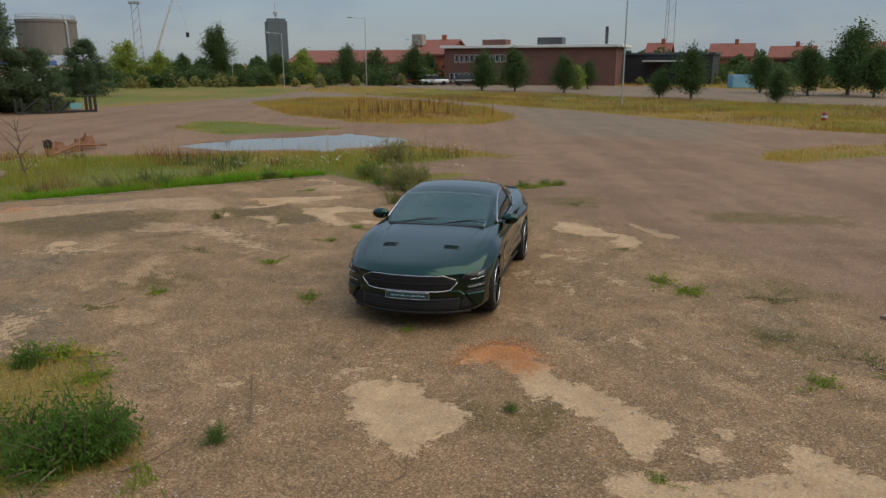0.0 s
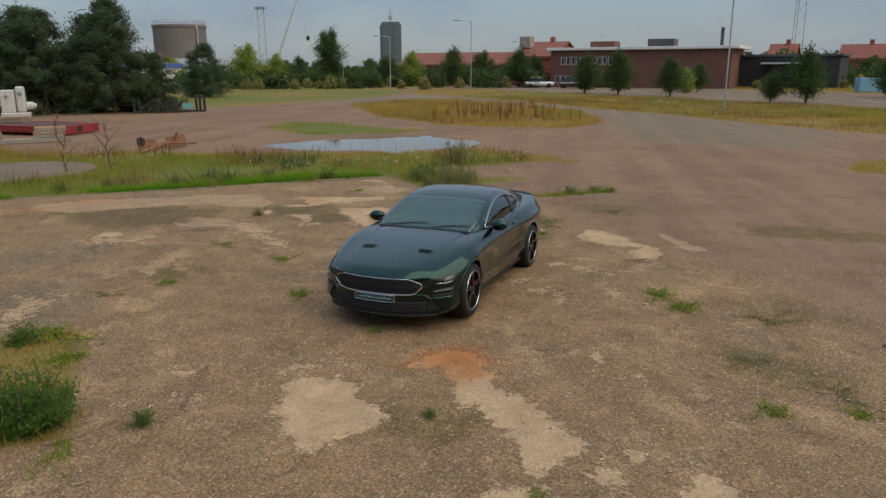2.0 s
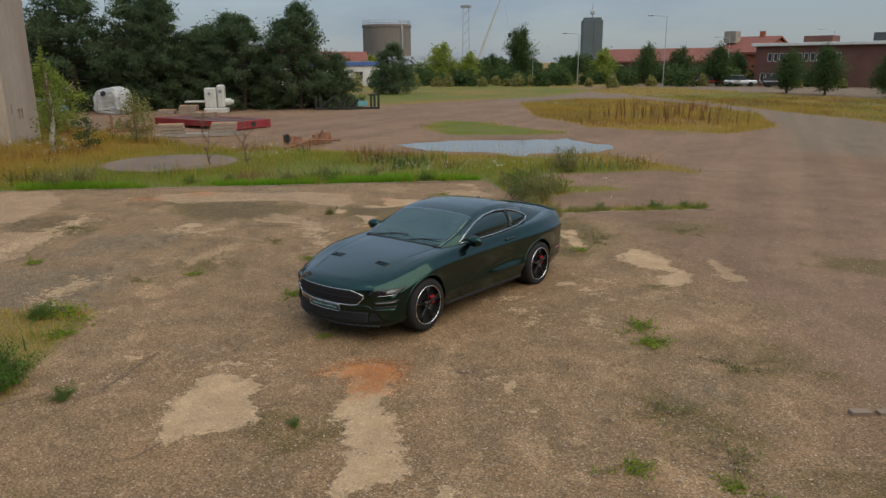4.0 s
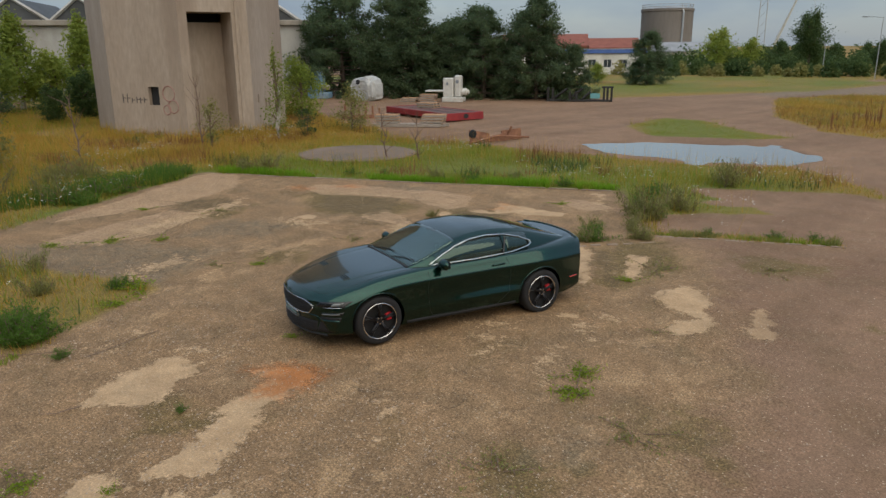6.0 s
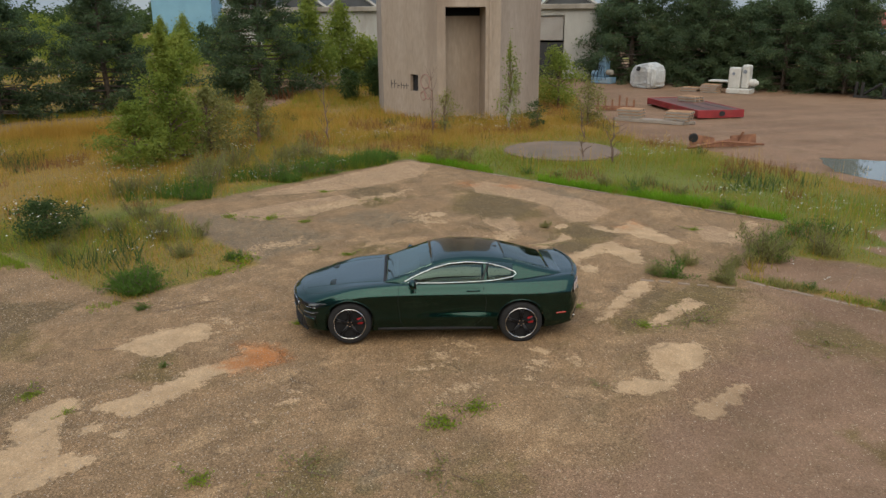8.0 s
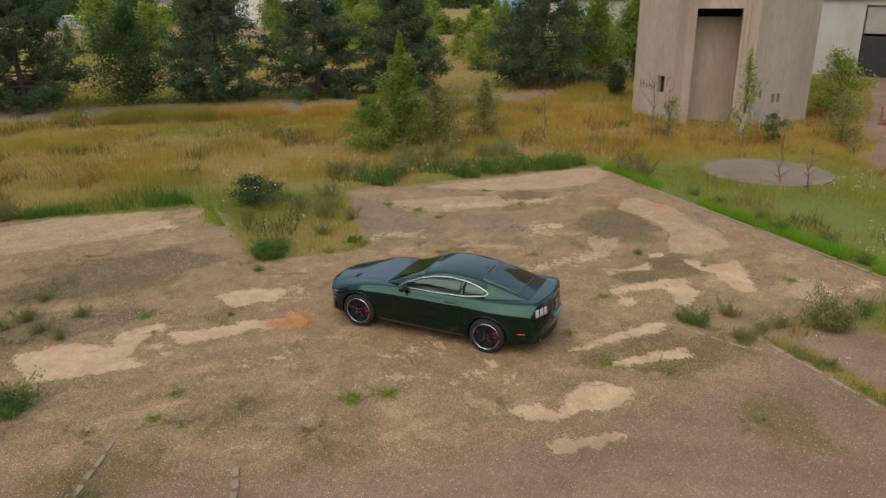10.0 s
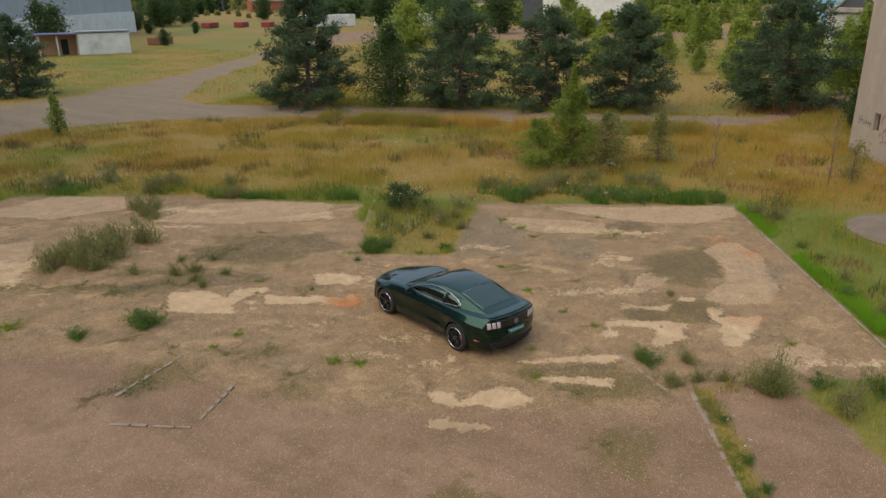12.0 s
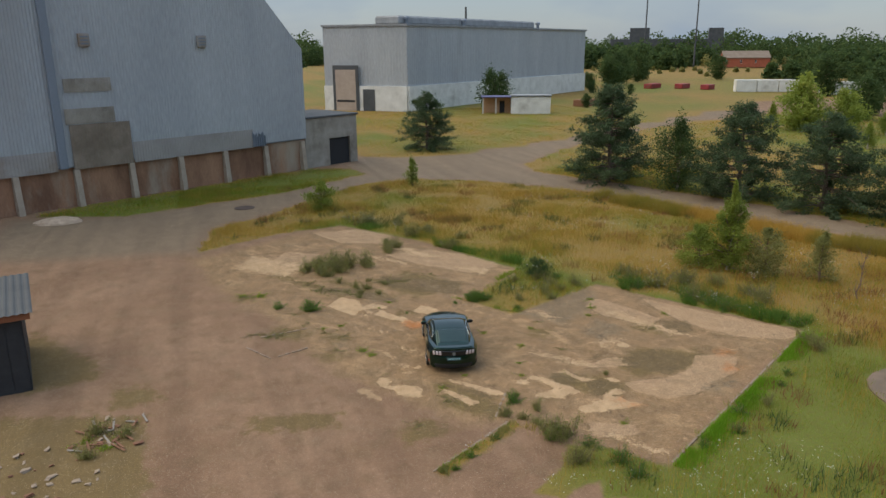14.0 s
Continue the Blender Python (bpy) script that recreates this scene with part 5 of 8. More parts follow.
cream = thing("cream_store", facing((-186.5, -119), (-198, -93)), "long cream rendered store with a flat roof", "store")
part("wall", opened_wall(bmesh.new(), 28.4, 5.6, [(20.5, 3.0, 21.7, 4.2)], 0.3), M_CREAM_WALL, cream)
part("roof", block(-0.5, -0.5, 5.61, 28.9, 12, 6.3), M_ROOF_GREY, cream)
part("wall", block(28.1, 0.31, 0, 28.4, 12, 5.6), M_CREAM_WALL, cream)
white_block = thing("white_hall", facing((-150, -66), (-159, -46)), "plain white rendered hall", "hall")
part("wall", block(0, 0, 0, 22, 14, 13), M_WHITE_WALL, white_block)
part("roof", block(-0.3, -0.3, 13.01, 22.3, 14.3, 13.5), M_ROOF_GREY, white_block)
part("gate", block(-5.0, 1, 0, -0.02, 1.4, 13), M_ROOF_DARK, white_block, "dark tall gate")
part("door", block(6, -0.1, 0, 15, -0.01, 1.6), M_BLUE_TRIM, white_block, "low blue door panels")
blue_block = thing("blue_hall", facing((-110.0, -1.6), (-108.9, 6.9)), "tall light blue clad hall", "hall")
part("wall", block(0, 0, 0, 8.6, 14, 9.3), M_LIGHT_BLUE, blue_block)
part("roof", block(-0.2, -0.2, 9.31, 8.8, 14.2, 9.7), M_CORR, blue_block)
for p0, p1, n in (((-122, -120.5), (-136.5, -114), 3), ((-133, -103.5), (-158, -92), 4)):
    white_fence = thing("white_container_row", facing(p0, p1), "row of white containers beyond the field", "containers")
    w = math.dist(p0, p1) / n
    for k in range(n):
        part("container", block(k * w, 0, 0, k * w + w - 0.15, 2.4, 3.0, 0.05), M_WHITE_WALL, white_fence)
gabled("orange_barn", facing((-259, -296), (-281, -283)), 23, 16, 4.8, 3.6, M_BRICK_RED, M_BARN_ROOF, "orange-red barn with a dull brown roof", "barn", 3)

# ---- trees and shrubs ----
def leaf_cloud(points, size, rng, upright=0.3, aspect=0.42, corners_each=4):
    """Small pointed leaf faces, one round each point, as arrays of corners and faces."""
    n = len(points)
    a = rng.normal(size=(n, 3))
    a[:, 2] *= 1 - upright
    a /= np.linalg.norm(a, axis=1)[:, None] + 1e-9
    b = np.cross(a, rng.normal(size=(n, 3)))
    b /= np.linalg.norm(b, axis=1)[:, None] + 1e-9
    s = size * rng.uniform(0.6, 1.4, (n, 1))
    p = np.asarray(points)
    if corners_each == 3:
        ring = [p - a * s - b * s * aspect, p - a * s + b * s * aspect, p + a * s]
    else:
        ring = [p - a * s, p + b * s * aspect, p + a * s, p - b * s * aspect]
    corners = np.stack(ring, 1).reshape(-1, 3)
    faces = np.arange(n * corners_each).reshape(-1, corners_each)
    return corners, faces


def limb_points(base, tip, n, rng, wobble):
    base, tip = np.array(base, float), np.array(tip, float)
    pts = [base + (tip - base) * k / n for k in range(n + 1)]
    for k in range(1, n):
        pts[k] = pts[k] + rng.normal(size=3) * wobble
    return pts


def pine(name, height, spread_m, seed, label, clumps=19, bare=0.03, m=None):
    """A pine: tapered trunk, whorls of limbs with drooping tips, needles in flat sprays with gaps between them."""
    rng = np.random.default_rng(seed)
    t = thing(name, m or Matrix(), label, "tree", "pine trees")
    bm = bmesh.new()
    tube(bm, limb_points((0, 0, -0.1), (0, 0, height * 0.96), 6, rng, 0.05), [0.17 * height / 7 * (1 - k / 7) + 0.015 for k in range(7)], 7)
    needles = []
    levels = int(height * 3.3)
    for k in range(levels):
        f = bare + (1 - bare) * (k + rng.uniform(-0.3, 0.3)) / levels
        z = height * min(max(f, 0.05), 0.97)
        reach = spread_m * (1 - max(f - 0.22, 0) / 0.81) ** 0.68 * (0.9 + 0.1 * min(f / 0.2, 1))
        for j in range(int(rng.integers(6, 10))):
            ang = rng.uniform(0, 2 * math.pi)
            r = reach * rng.uniform(0.5, 1.15)
            tip = np.array([math.cos(ang) * r, math.sin(ang) * r, z + r * rng.uniform(-0.2, 0.2 + 0.45 * f)])
            tube(bm, [(0, 0, z), tuple(tip * [0.5, 0.5, 0] + [0, 0, z + 0.02]), tuple(tip)], [0.04, 0.025, 0.01], 4)
            c = int(clumps * (0.5 + r / spread_m))
            for i in range(c):
                s = rng.uniform(0.3, 1.05) ** 0.6
                centre = np.array([0, 0, z]) * (1 - s) + tip * s
                needles.append(centre + rng.normal(size=(7, 3)) * [0.24, 0.24, 0.22] * (0.6 + 0.15 * height / 7))
    part("trunk", bm, M_BARK, t)
    pts = np.concatenate(needles)
    v, f = leaf_cloud(pts, 0.115 * (height / 7) ** 0.5, rng, 0.1, 0.3, 3)
    raw("crown", v, f, M_PINE, parent=t)
    return t


def leafy(name, height, spread_m, seed, label, mat, leaves=3500, leaf=0.09, trunk_mat=None, stem=0.25, lobes=9, category="tree", group="", m=None, narrow=0.0, puff=0.62):
    """A broadleaved tree or bush: trunk, limbs, and leaves in uneven lobes."""
    rng = np.random.default_rng(seed)
    t = thing(name, m or Matrix(), label, category, group)
    bm = bmesh.new()
    tube(bm, limb_points((0, 0, -0.1), (rng.normal() * 0.1, rng.normal() * 0.1, height * 0.8), 5, rng, 0.04 * height / 4), [0.028 * height * (1 - k / 6) + 0.01 for k in range(6)], 6)
    twigs = bmesh.new()
    pts = []
    for k in range(lobes):
        f = (k + 0.5) / lobes
        z = height * (stem + (0.96 - stem) * f)
        width = spread_m * (math.sin(math.pi * (0.16 + 0.78 * f)) ** 0.7) * (1 - narrow * f)
        ang = k * 2.4 + rng.uniform(-0.5, 0.5)
        r = width * rng.uniform(0.08, 0.75)
        c = np.array([math.cos(ang) * r, math.sin(ang) * r, z])
        tube(twigs, [(0, 0, z * 0.7), tuple(c * [0.6, 0.6, 1] * [1, 1, 0.95]), tuple(c)], [0.012 * height, 0.007 * height, 0.004 * height], 4)
        n = int(leaves / lobes)
        lobe = rng.normal(size=(n, 3))
        lobe /= np.linalg.norm(lobe, axis=1)[:, None]
        lobe *= rng.uniform(0.25, 1.0, (n, 1)) ** 0.5 * (1 + 0.35 * rng.normal(size=(n, 1)))
        size = np.array([width * puff, width * puff, height * 0.26 * puff]) * rng.uniform(0.75, 1.25)
        pts.append(c + lobe * size)
    part("trunk", bm, trunk_mat or M_BARK, t)
    tagged(part("branchwork", twigs, M_TWIG, t), "", "", "", "stuff")
    pts = np.concatenate(pts)
    pts = pts[pts[:, 2] > 0.05]
    v, f = leaf_cloud(pts, leaf, rng, 0.3, 0.5, 3) if leaf > 0.1 else leaf_cloud(pts, leaf, rng)
    raw("crown", v, f, mat, parent=t)
    return t


def bare_sapling(name, height, seed, label, m):
    """A leafless young tree: one stem, forked twigs."""
    rng = np.random.default_rng(seed)
    t = thing(name, m, label, "sapling", "bare saplings")
    bm = bmesh.new()
    stem = limb_points((0, 0, -0.05), (rng.normal() * 0.2, rng.normal() * 0.2, height), 6, rng, 0.05)
    tube(bm, stem, [0.035 * (1 - k / 7) + 0.005 for k in range(7)], 5)
    part("trunk", bm, M_TWIG, t)
    for k in range(16):
        s = stem[1 + k % 5]
        tip = s + rng.normal(size=3) * [0.35, 0.35, 0.1] + np.array([0, 0, height * rng.uniform(0.12, 0.3)])
        b = bmesh.new()
        tube(b, limb_points(s, tip, 3, rng, 0.03), [0.013, 0.01, 0.007, 0.003], 4)
        part("branch", b, M_TWIG, t)
    return t


def turned(x, y, seed, s=1.0, z=0.0):
    return pose(x, y, z, 0, 0, (seed * 77) % 360) @ Matrix.Scale(s, 4)


def copies(first, places):
    for k, (x, y, s) in enumerate(places):
        c = copy_thing(first, pose(x, y, 0, 0, 0, (k * 97 + 40) % 360))
        c.scale = (s, s, s * (0.94 + 0.05 * (k % 3)))


# the pines by the track, and those behind the scrap yard
PINE_LABEL = "dark green pine with low sweeping limbs beside the track"
pine_a = pine("pine", 8.3, 3.9, 11, PINE_LABEL, m=turned(-25.1, -19.7, 1))
pine_b = pine("pine", 7.3, 4.0, 12, PINE_LABEL, m=turned(-30.9, -10.0, 2))
pine_c = pine("pine", 5.8, 2.9, 13, PINE_LABEL, m=turned(-36.4, 45.6, 3))
leafy("birch", 5.6, 3.2, 14, "broad green birch standing between the pines", M_LEAF_DARK, 13000, 0.09, M_BARK_PALE, 0.05, 18, "tree", "young birches", turned(-28.6, -14.7, 3), 0.45)
copies(pine_a, [(-36.3, 0.8, 0.9), (-39.4, 44.0, 1.0), (-29.3, 48.0, 0.88)])
copies(pine_b, [(-33.7, -4.4, 1.0), (-41.8, 10.0, 1.12), (-44.6, 40.6, 1.22), (-33.6, 46.6, 0.98), (-16.3, -45.8, 0.9), (-42.2, 44.8, 1.2)])
copies(pine_c, [(-37.4, 46.6, 1.15), (-47.5, 41.0, 1.3), (-31.2, 49.2, 1.1), (-27.2, 49.8, 0.75), (-35.2, 73.5, 0.95), (-36, 48.5, 1.2)])

# leafy trees and bushes near the slab
birch = leafy("birch", 4.7, 2.3, 21, "young birch with yellow-green leaves in dry grass", M_LEAF, 15000, 0.06, M_BARK_PALE, 0.03, 44, "tree", "young birches", turned(-17.6, 5.3, 1), 0.88, 0.34)
leafy("shrub", 2.6, 1.1, 22, "grey-green willow shrub in dry grass", M_LEAF_OLIVE, 3200, 0.06, M_TWIG, 0.08, 9, "shrub", "shrubs", turned(-20.6, 8.6, 2), 0.3)
leafy("birch", 2.5, 1.8, 23, "low olive birch bush beside a taller birch", M_LEAF_OLIVE, 6500, 0.055, M_TWIG, 0.05, 26, "tree", "young birches", turned(-18.9, 6.6, 3), 0.3, 0.4)
leafy("shrub", 2.3, 1.9, 35, "wide low green birch scrub in dry grass", M_LEAF, 8000, 0.055, M_TWIG, 0.04, 26, "shrub", "shrubs", turned(-16.6, 4.2, 6), 0.3, 0.4)
shrub = leafy("shrub", 2.1, 0.95, 24, "thin leafy shrub growing through the grass", M_LEAF_OLIVE, 1800, 0.06, M_TWIG, 0.1, 8, "shrub", "shrubs", turned(-21.2, 24.4, 4))
leafy("birch", 3.9, 0.8, 25, "slender sparse birch in front of the concrete tower", M_LEAF, 1500, 0.055, M_BARK_PALE, 0.1, 11, "tree", "young birches", turned(-21.0, 20.2, 5), 0.6)
leafy("shrub", 3.3, 1.7, 26, "yellow-green broom bush beside the concrete tower", M_LEAF_LIGHT, 4500, 0.08, M_TWIG, 0.05, 10, "shrub", "shrubs", turned(-29.2, 26.6, 6))
leafy("shrub", 1.9, 0.7, 27, "brownish twiggy shrub in dry grass", M_LEAF_OLIVE, 1100, 0.05, M_TWIG, 0.1, 8, "shrub", "shrubs", turned(-21.0, 17.0, 7))
leafy("shrub", 1.4, 0.6, 28, "small green shrub in dry grass", M_LEAF_DARK, 900, 0.05, M_TWIG, 0.1, 7, "shrub", "shrubs", turned(-20.6, 21.4, 8))
leafy("small_tree", 2.4, 0.62, 29, "small dark sapling with layered leaves by the track", M_LEAF, 1500, 0.08, M_BARK, 0.12, 9, "tree", "", turned(-8.3, -24.2, 9), 0.3)
leafy("shrub", 2.1, 1.15, 30, "round light green bush at the track's edge", M_LEAF, 4000, 0.07, M_TWIG, 0.06, 10, "shrub", "shrubs", turned(0.75, -17.2, 10))
bare_sapling("bare_sapling", 2.9, 31, "leafless twiggy sapling in the grass", turned(-20.3, 16.2, 1))
bare_sapling("bare_sapling", 1.7, 32, "leafless twiggy sapling in the grass", turned(-13.0, 20.0, 2))
bare_sapling("bare_sapling", 1.6, 33, "leafless twiggy sapling in the grass", turned(-11.9, 20.6, 3))
bare_sapling("bare_sapling", 2.4, 34, "leafless twiggy sapling in the grass", turned(-20.0, 11.5, 4))

# the thicket west of the tower and the trees farther off
grove = leafy("grove_tree", 6.5, 2.3, 41, "leafy birch in a loose grove", M_LEAF, 5600, 0.13, M_BARK_PALE, 0.15, 13, "tree", "grove trees", turned(-46, 14, 1), 0.3)
grove_dark = leafy("grove_tree", 5.0, 2.4, 42, "dark rounded tree in a loose grove", M_LEAF_DARK, 4800, 0.14, M_BARK, 0.08, 12, "tree", "grove trees", turned(-80, 20, 2))
grove_light = leafy("grove_tree", 4.4, 2.0, 43, "yellow-green bush in a loose grove", M_LEAF_LIGHT, 4500, 0.13, M_BARK, 0.05, 11, "tree", "grove trees", turned(-60, 112, 3))
copies(grove, [(-50, 17, 1.0), (-44, 22, 0.9), (-40, 20, 0.75), (-53, 12, 0.9), (-52, 22, 0.95), (-62, 8, 0.8), (-66, 0, 0.55), (-74, 4, 0.85), (-70, -8, 0.6), (-62, -2, 0.45), (-82, -8, 1.0), (-73, -46, 0.65), (-82, -47, 0.6), (-77, -37, 0.55), (-70, -50, 0.5), (-69, -22, 0.55), (-64, -28, 0.45), (-92, -20, 1.1), (-100, 0, 0.9), (-96, 18, 1.0), (-110, -40, 1.3)])
copies(grove_dark, [(-38.5, 17.5, 0.55), (-36.5, 15.2, 0.4), (-88, 6, 0.9), (-100, -60, 1.6), (-120, -60, 1.9), (-63, -92, 0.5), (-45, -95, 1.5), (-92, -122, 0.5), (-136, -195, 2.0), (-164, -181, 1.7), (-91, -53, 1.3), (-150, -90, 2.0), (-130, -100, 2.0)])

# trees along the road and before the far buildings
oak = leafy("roadside_tree", 8.0, 2.6, 51, "tall round-topped dark green tree", M_LEAF_DARK, 15000, 0.11, M_BARK, 0.3, 16, "tree", "roadside trees", turned(-33.5, 112, 1))
road_tree = leafy("roadside_tree", 4.3, 2.0, 52, "rounded roadside tree with dark leaves", M_LEAF_DARK, 8000, 0.1, M_BARK, 0.2, 14, "tree", "roadside trees", turned(8, 82, 2))
copies(road_tree, [(4.6, 86, 1.0), (12.9, 78.5, 0.85), (22, 65.5, 0.92), (19.5, 66.5, 0.6), (25.6, 56.5, 0.6), (34.5, 70, 0.95), (38.5, 66, 1.0), (38.6, 70.5, 1.42), (47, 65, 1.2), (33, 77, 0.9), (-4.2, 110, 1.2), (-15, 116, 1.2), (-26, 118, 1.05), (-2, 116, 1.0), (18, 92, 0.7), (28, 85, 0.8), (54, 78, 1.3)])
copies(grove_dark, [(-113, -165, 2.0), (-108, -160, 1.6), (-130, -178, 1.7), (-120, -171, 1.8), (-87, -132, 0.6), (-140, -190, 1.5), (-96, -150, 0.9)])
copies(grove_light, [(-47, 10, 0.8), (-54, 4, 0.95), (-58, 14, 1.1), (-49, 19, 0.9), (-70, 10, 1.0), (-60, -12, 0.9), (-76, -14, 1.2), (-41, 22, 0.8), (-22.5, 120, 1.1), (-42, 74, 0.5), (16, 88, 0.6)])
copies(grove_light, [(-50, 118, 1.5), (-46, 121, 1.1), (-71, -46, 1.6), (-74, -41, 1.35)])
hedge_places = [(-110 + k * 7.2 + 2 * math.sin(k * 2.1), 134 + 5 * math.sin(k * 1.3) - (k * 0.6 if k > 9 else 0), 0.75 + 0.22 * math.sin(k * 3.7)) for k in range(15)]
copies(grove_dark, hedge_places)

# a dark bramble at the slab's notch, with white flowers
bramble = leafy("bramble_bush", 0.95, 0.85, 61, "dark bramble bush dotted with white flowers beside the slab", M_LEAF_DARK, 5200, 0.035, M_TWIG, 0.05, 14, "bush", "", turned(-7.4, 3.0, 4))
rng = np.random.default_rng(611)
bv, bf = leaf_cloud(rng.normal(size=(90, 3)) * [0.5, 0.5, 0.16] + np.array([0.1, -0.3, 0.72]), 0.03, rng, 0.9)
raw("blossom", bv, bf, M_FLOWER, parent=bramble)

# ---- the car ----
from mathutils.bvhtree import BVHTree


def smooth_rows(table, xs):
    """Each column of a table keyed by its first, as a smooth curve through the rows."""
    t = np.array(table, float)
    t = t[np.argsort(t[:, 0])]
    k = t[:, 0]
    out = []
    for c in range(1, t.shape[1]):
        y = t[:, c]
        m = np.zeros(len(k))
        d = np.diff(y) / np.diff(k)
        m[1:-1] = np.where(d[:-1] * d[1:] > 0, 2 * d[:-1] * d[1:] / (d[:-1] + d[1:] + 1e-12), 0)
        m[0], m[-1] = d[0], d[-1]
        i = np.clip(np.searchsorted(k, xs) - 1, 0, len(k) - 2)
        h = k[i + 1] - k[i]
        s = (xs - k[i]) / h
        out.append((1 + 2 * s) * (1 - s) ** 2 * y[i] + s * (1 - s) ** 2 * h * m[i] + s * s * (3 - 2 * s) * y[i + 1] + s * s * (s - 1) * h * m[i + 1])
    return np.stack(out, 1)


# stations ahead of the middle between the axles: bottom height, half width of the sill, then half width and height of the
# lower crease, the hollow of the door, the character line and the shoulder, then the heights of the wing top and the middle
BODY = [(2.28, 0.20, 0.78, 0.84, 0.30, 0.85, 0.42, 0.845, 0.555, 0.78, 0.635, 0.665, 0.70), (2.21, 0.18, 0.81, 0.87, 0.30, 0.88, 0.43, 0.875, 0.60, 0.80, 0.68, 0.712, 0.745),
        (2.05, 0.17, 0.85, 0.90, 0.30, 0.91, 0.44, 0.91, 0.66, 0.83, 0.745, 0.772, 0.79), (1.80, 0.17, 0.88, 0.925, 0.32, 0.935, 0.46, 0.94, 0.735, 0.85, 0.815, 0.835, 0.842),
        (1.36, 0.17, 0.885, 0.93, 0.36, 0.935, 0.50, 0.957, 0.795, 0.855, 0.89, 0.912, 0.912), (1.00, 0.17, 0.875, 0.915, 0.40, 0.905, 0.53, 0.94, 0.812, 0.85, 0.922, 0.944, 0.95),
        (0.60, 0.16, 0.865, 0.893, 0.42, 0.888, 0.53, 0.925, 0.82, 0.84, 0.948, 0.968, 0.98), (0.0, 0.16, 0.865, 0.906, 0.43, 0.882, 0.53, 0.918, 0.825, 0.835, 0.962, 0.975, 0.985),
        (-0.60, 0.16, 0.875, 0.93, 0.44, 0.892, 0.545, 0.926, 0.832, 0.838, 0.975, 0.99, 1.0), (-1.00, 0.17, 0.89, 0.945, 0.44, 0.925, 0.545, 0.957, 0.842, 0.852, 0.988, 1.005, 1.02),
        (-1.36, 0.18, 0.90, 0.94, 0.42, 0.95, 0.54, 0.978, 0.85, 0.862, 1.0, 1.02, 1.035), (-1.72, 0.20, 0.89, 0.925, 0.40, 0.945, 0.55, 0.966, 0.852, 0.842, 1.008, 1.038, 1.052),
        (-2.05, 0.22, 0.87, 0.905, 0.38, 0.925, 0.55, 0.94, 0.852, 0.81, 1.008, 1.05, 1.066), (-2.27, 0.25, 0.84, 0.88, 0.38, 0.895, 0.56, 0.905, 0.85, 0.785, 1.0, 1.058, 1.075), (-2.38, 0.28, 0.82, 0.86, 0.40, 0.87, 0.57, 0.88, 0.84, 0.765, 0.985, 1.04, 1.056)]
# the cabin: belt height, half width at the belt, roof height at the middle, half width of the roof
CABIN = [(0.80, 0.955, 0.70, 0.968, 0.62), (0.5, 0.96, 0.795, 1.098, 0.645), (0.22, 0.965, 0.82, 1.225, 0.625), (-0.02, 0.968, 0.825, 1.318, 0.60), (-0.25, 0.972, 0.83, 1.362, 0.58), (-0.55, 0.98, 0.83, 1.378, 0.565), (-0.9, 0.992, 0.815, 1.355, 0.55),
         (-1.15, 1.0, 0.79, 1.315, 0.54), (-1.45, 1.005, 0.745, 1.238, 0.535), (-1.75, 1.005, 0.69, 1.15, 0.53), (-2.05, 1.0, 0.62, 1.07, 0.5)]
AXLES, WHEEL_R, TRACK = (1.36, -1.36), 0.345, {1.36: 0.80, -1.36: 0.832}
CAR_POSE = pose(0.095, 10.38, -0.02, 0, 0, -103.2) @ pose(0, 0, 0, 0, -1.1, 0)
car = thing("car", CAR_POSE, "dark green two-door fastback coupe with black wheels parked on gravel", "car")


def section(zb, ws, wl, zl, wm, zm, wc, zc, wh, zh, zf, zt):
    """Half a cross section of the body, from under the sill to the middle of the bonnet or deck."""
    return [(0, zb), (ws - 0.2, zb), (ws - 0.05, zb + 0.01), (ws - 0.01, zb + 0.035), (ws, zb + 0.08), (wl - 0.012, zl - 0.05), (wl, zl - 0.012), (wl - 0.004, zl + 0.01), (wm + (wl - wm) * 0.35, zl + (zm - zl) * 0.6), (wm, zm), (wm + (wc - wm) * 0.35, zm + (zc - zm) * 0.4),
            (wc - 0.004, zc - 0.06), (wc, zc - 0.02), (wc - 0.006, zc + 0.004), (wc - 0.022, zc + 0.022), (wh + (wc - wh) * 0.42, zc + (zh - zc) * 0.56), (wh + 0.018, zh - 0.014), (wh - 0.012, zh + 0.008), (wh * 0.91, zf - 0.004), (wh * 0.82, zf), (wh * 0.74, zf + (zt - zf) * 0.2 - 0.004), (wh * 0.66, zf + (zt - zf) * 0.55),
            (wh * 0.48, zf + (zt - zf) * 0.8), (wh * 0.25, zf + (zt - zf) * 0.95), (0, zt)]


def swept(x, y):
    """Nose and tail are bowed in plan: the section bends back towards the sides."""
    f = min(max((x - 0.95) / 1.33, 0), 1)
    r = min(max((-1.5 - x) / 0.93, 0), 1)
    k = (abs(y) / 0.95) ** 2.3
    return x - 0.44 * f * f * (3 - 2 * f) * k + 0.27 * r * r * (3 - 2 * r) * k


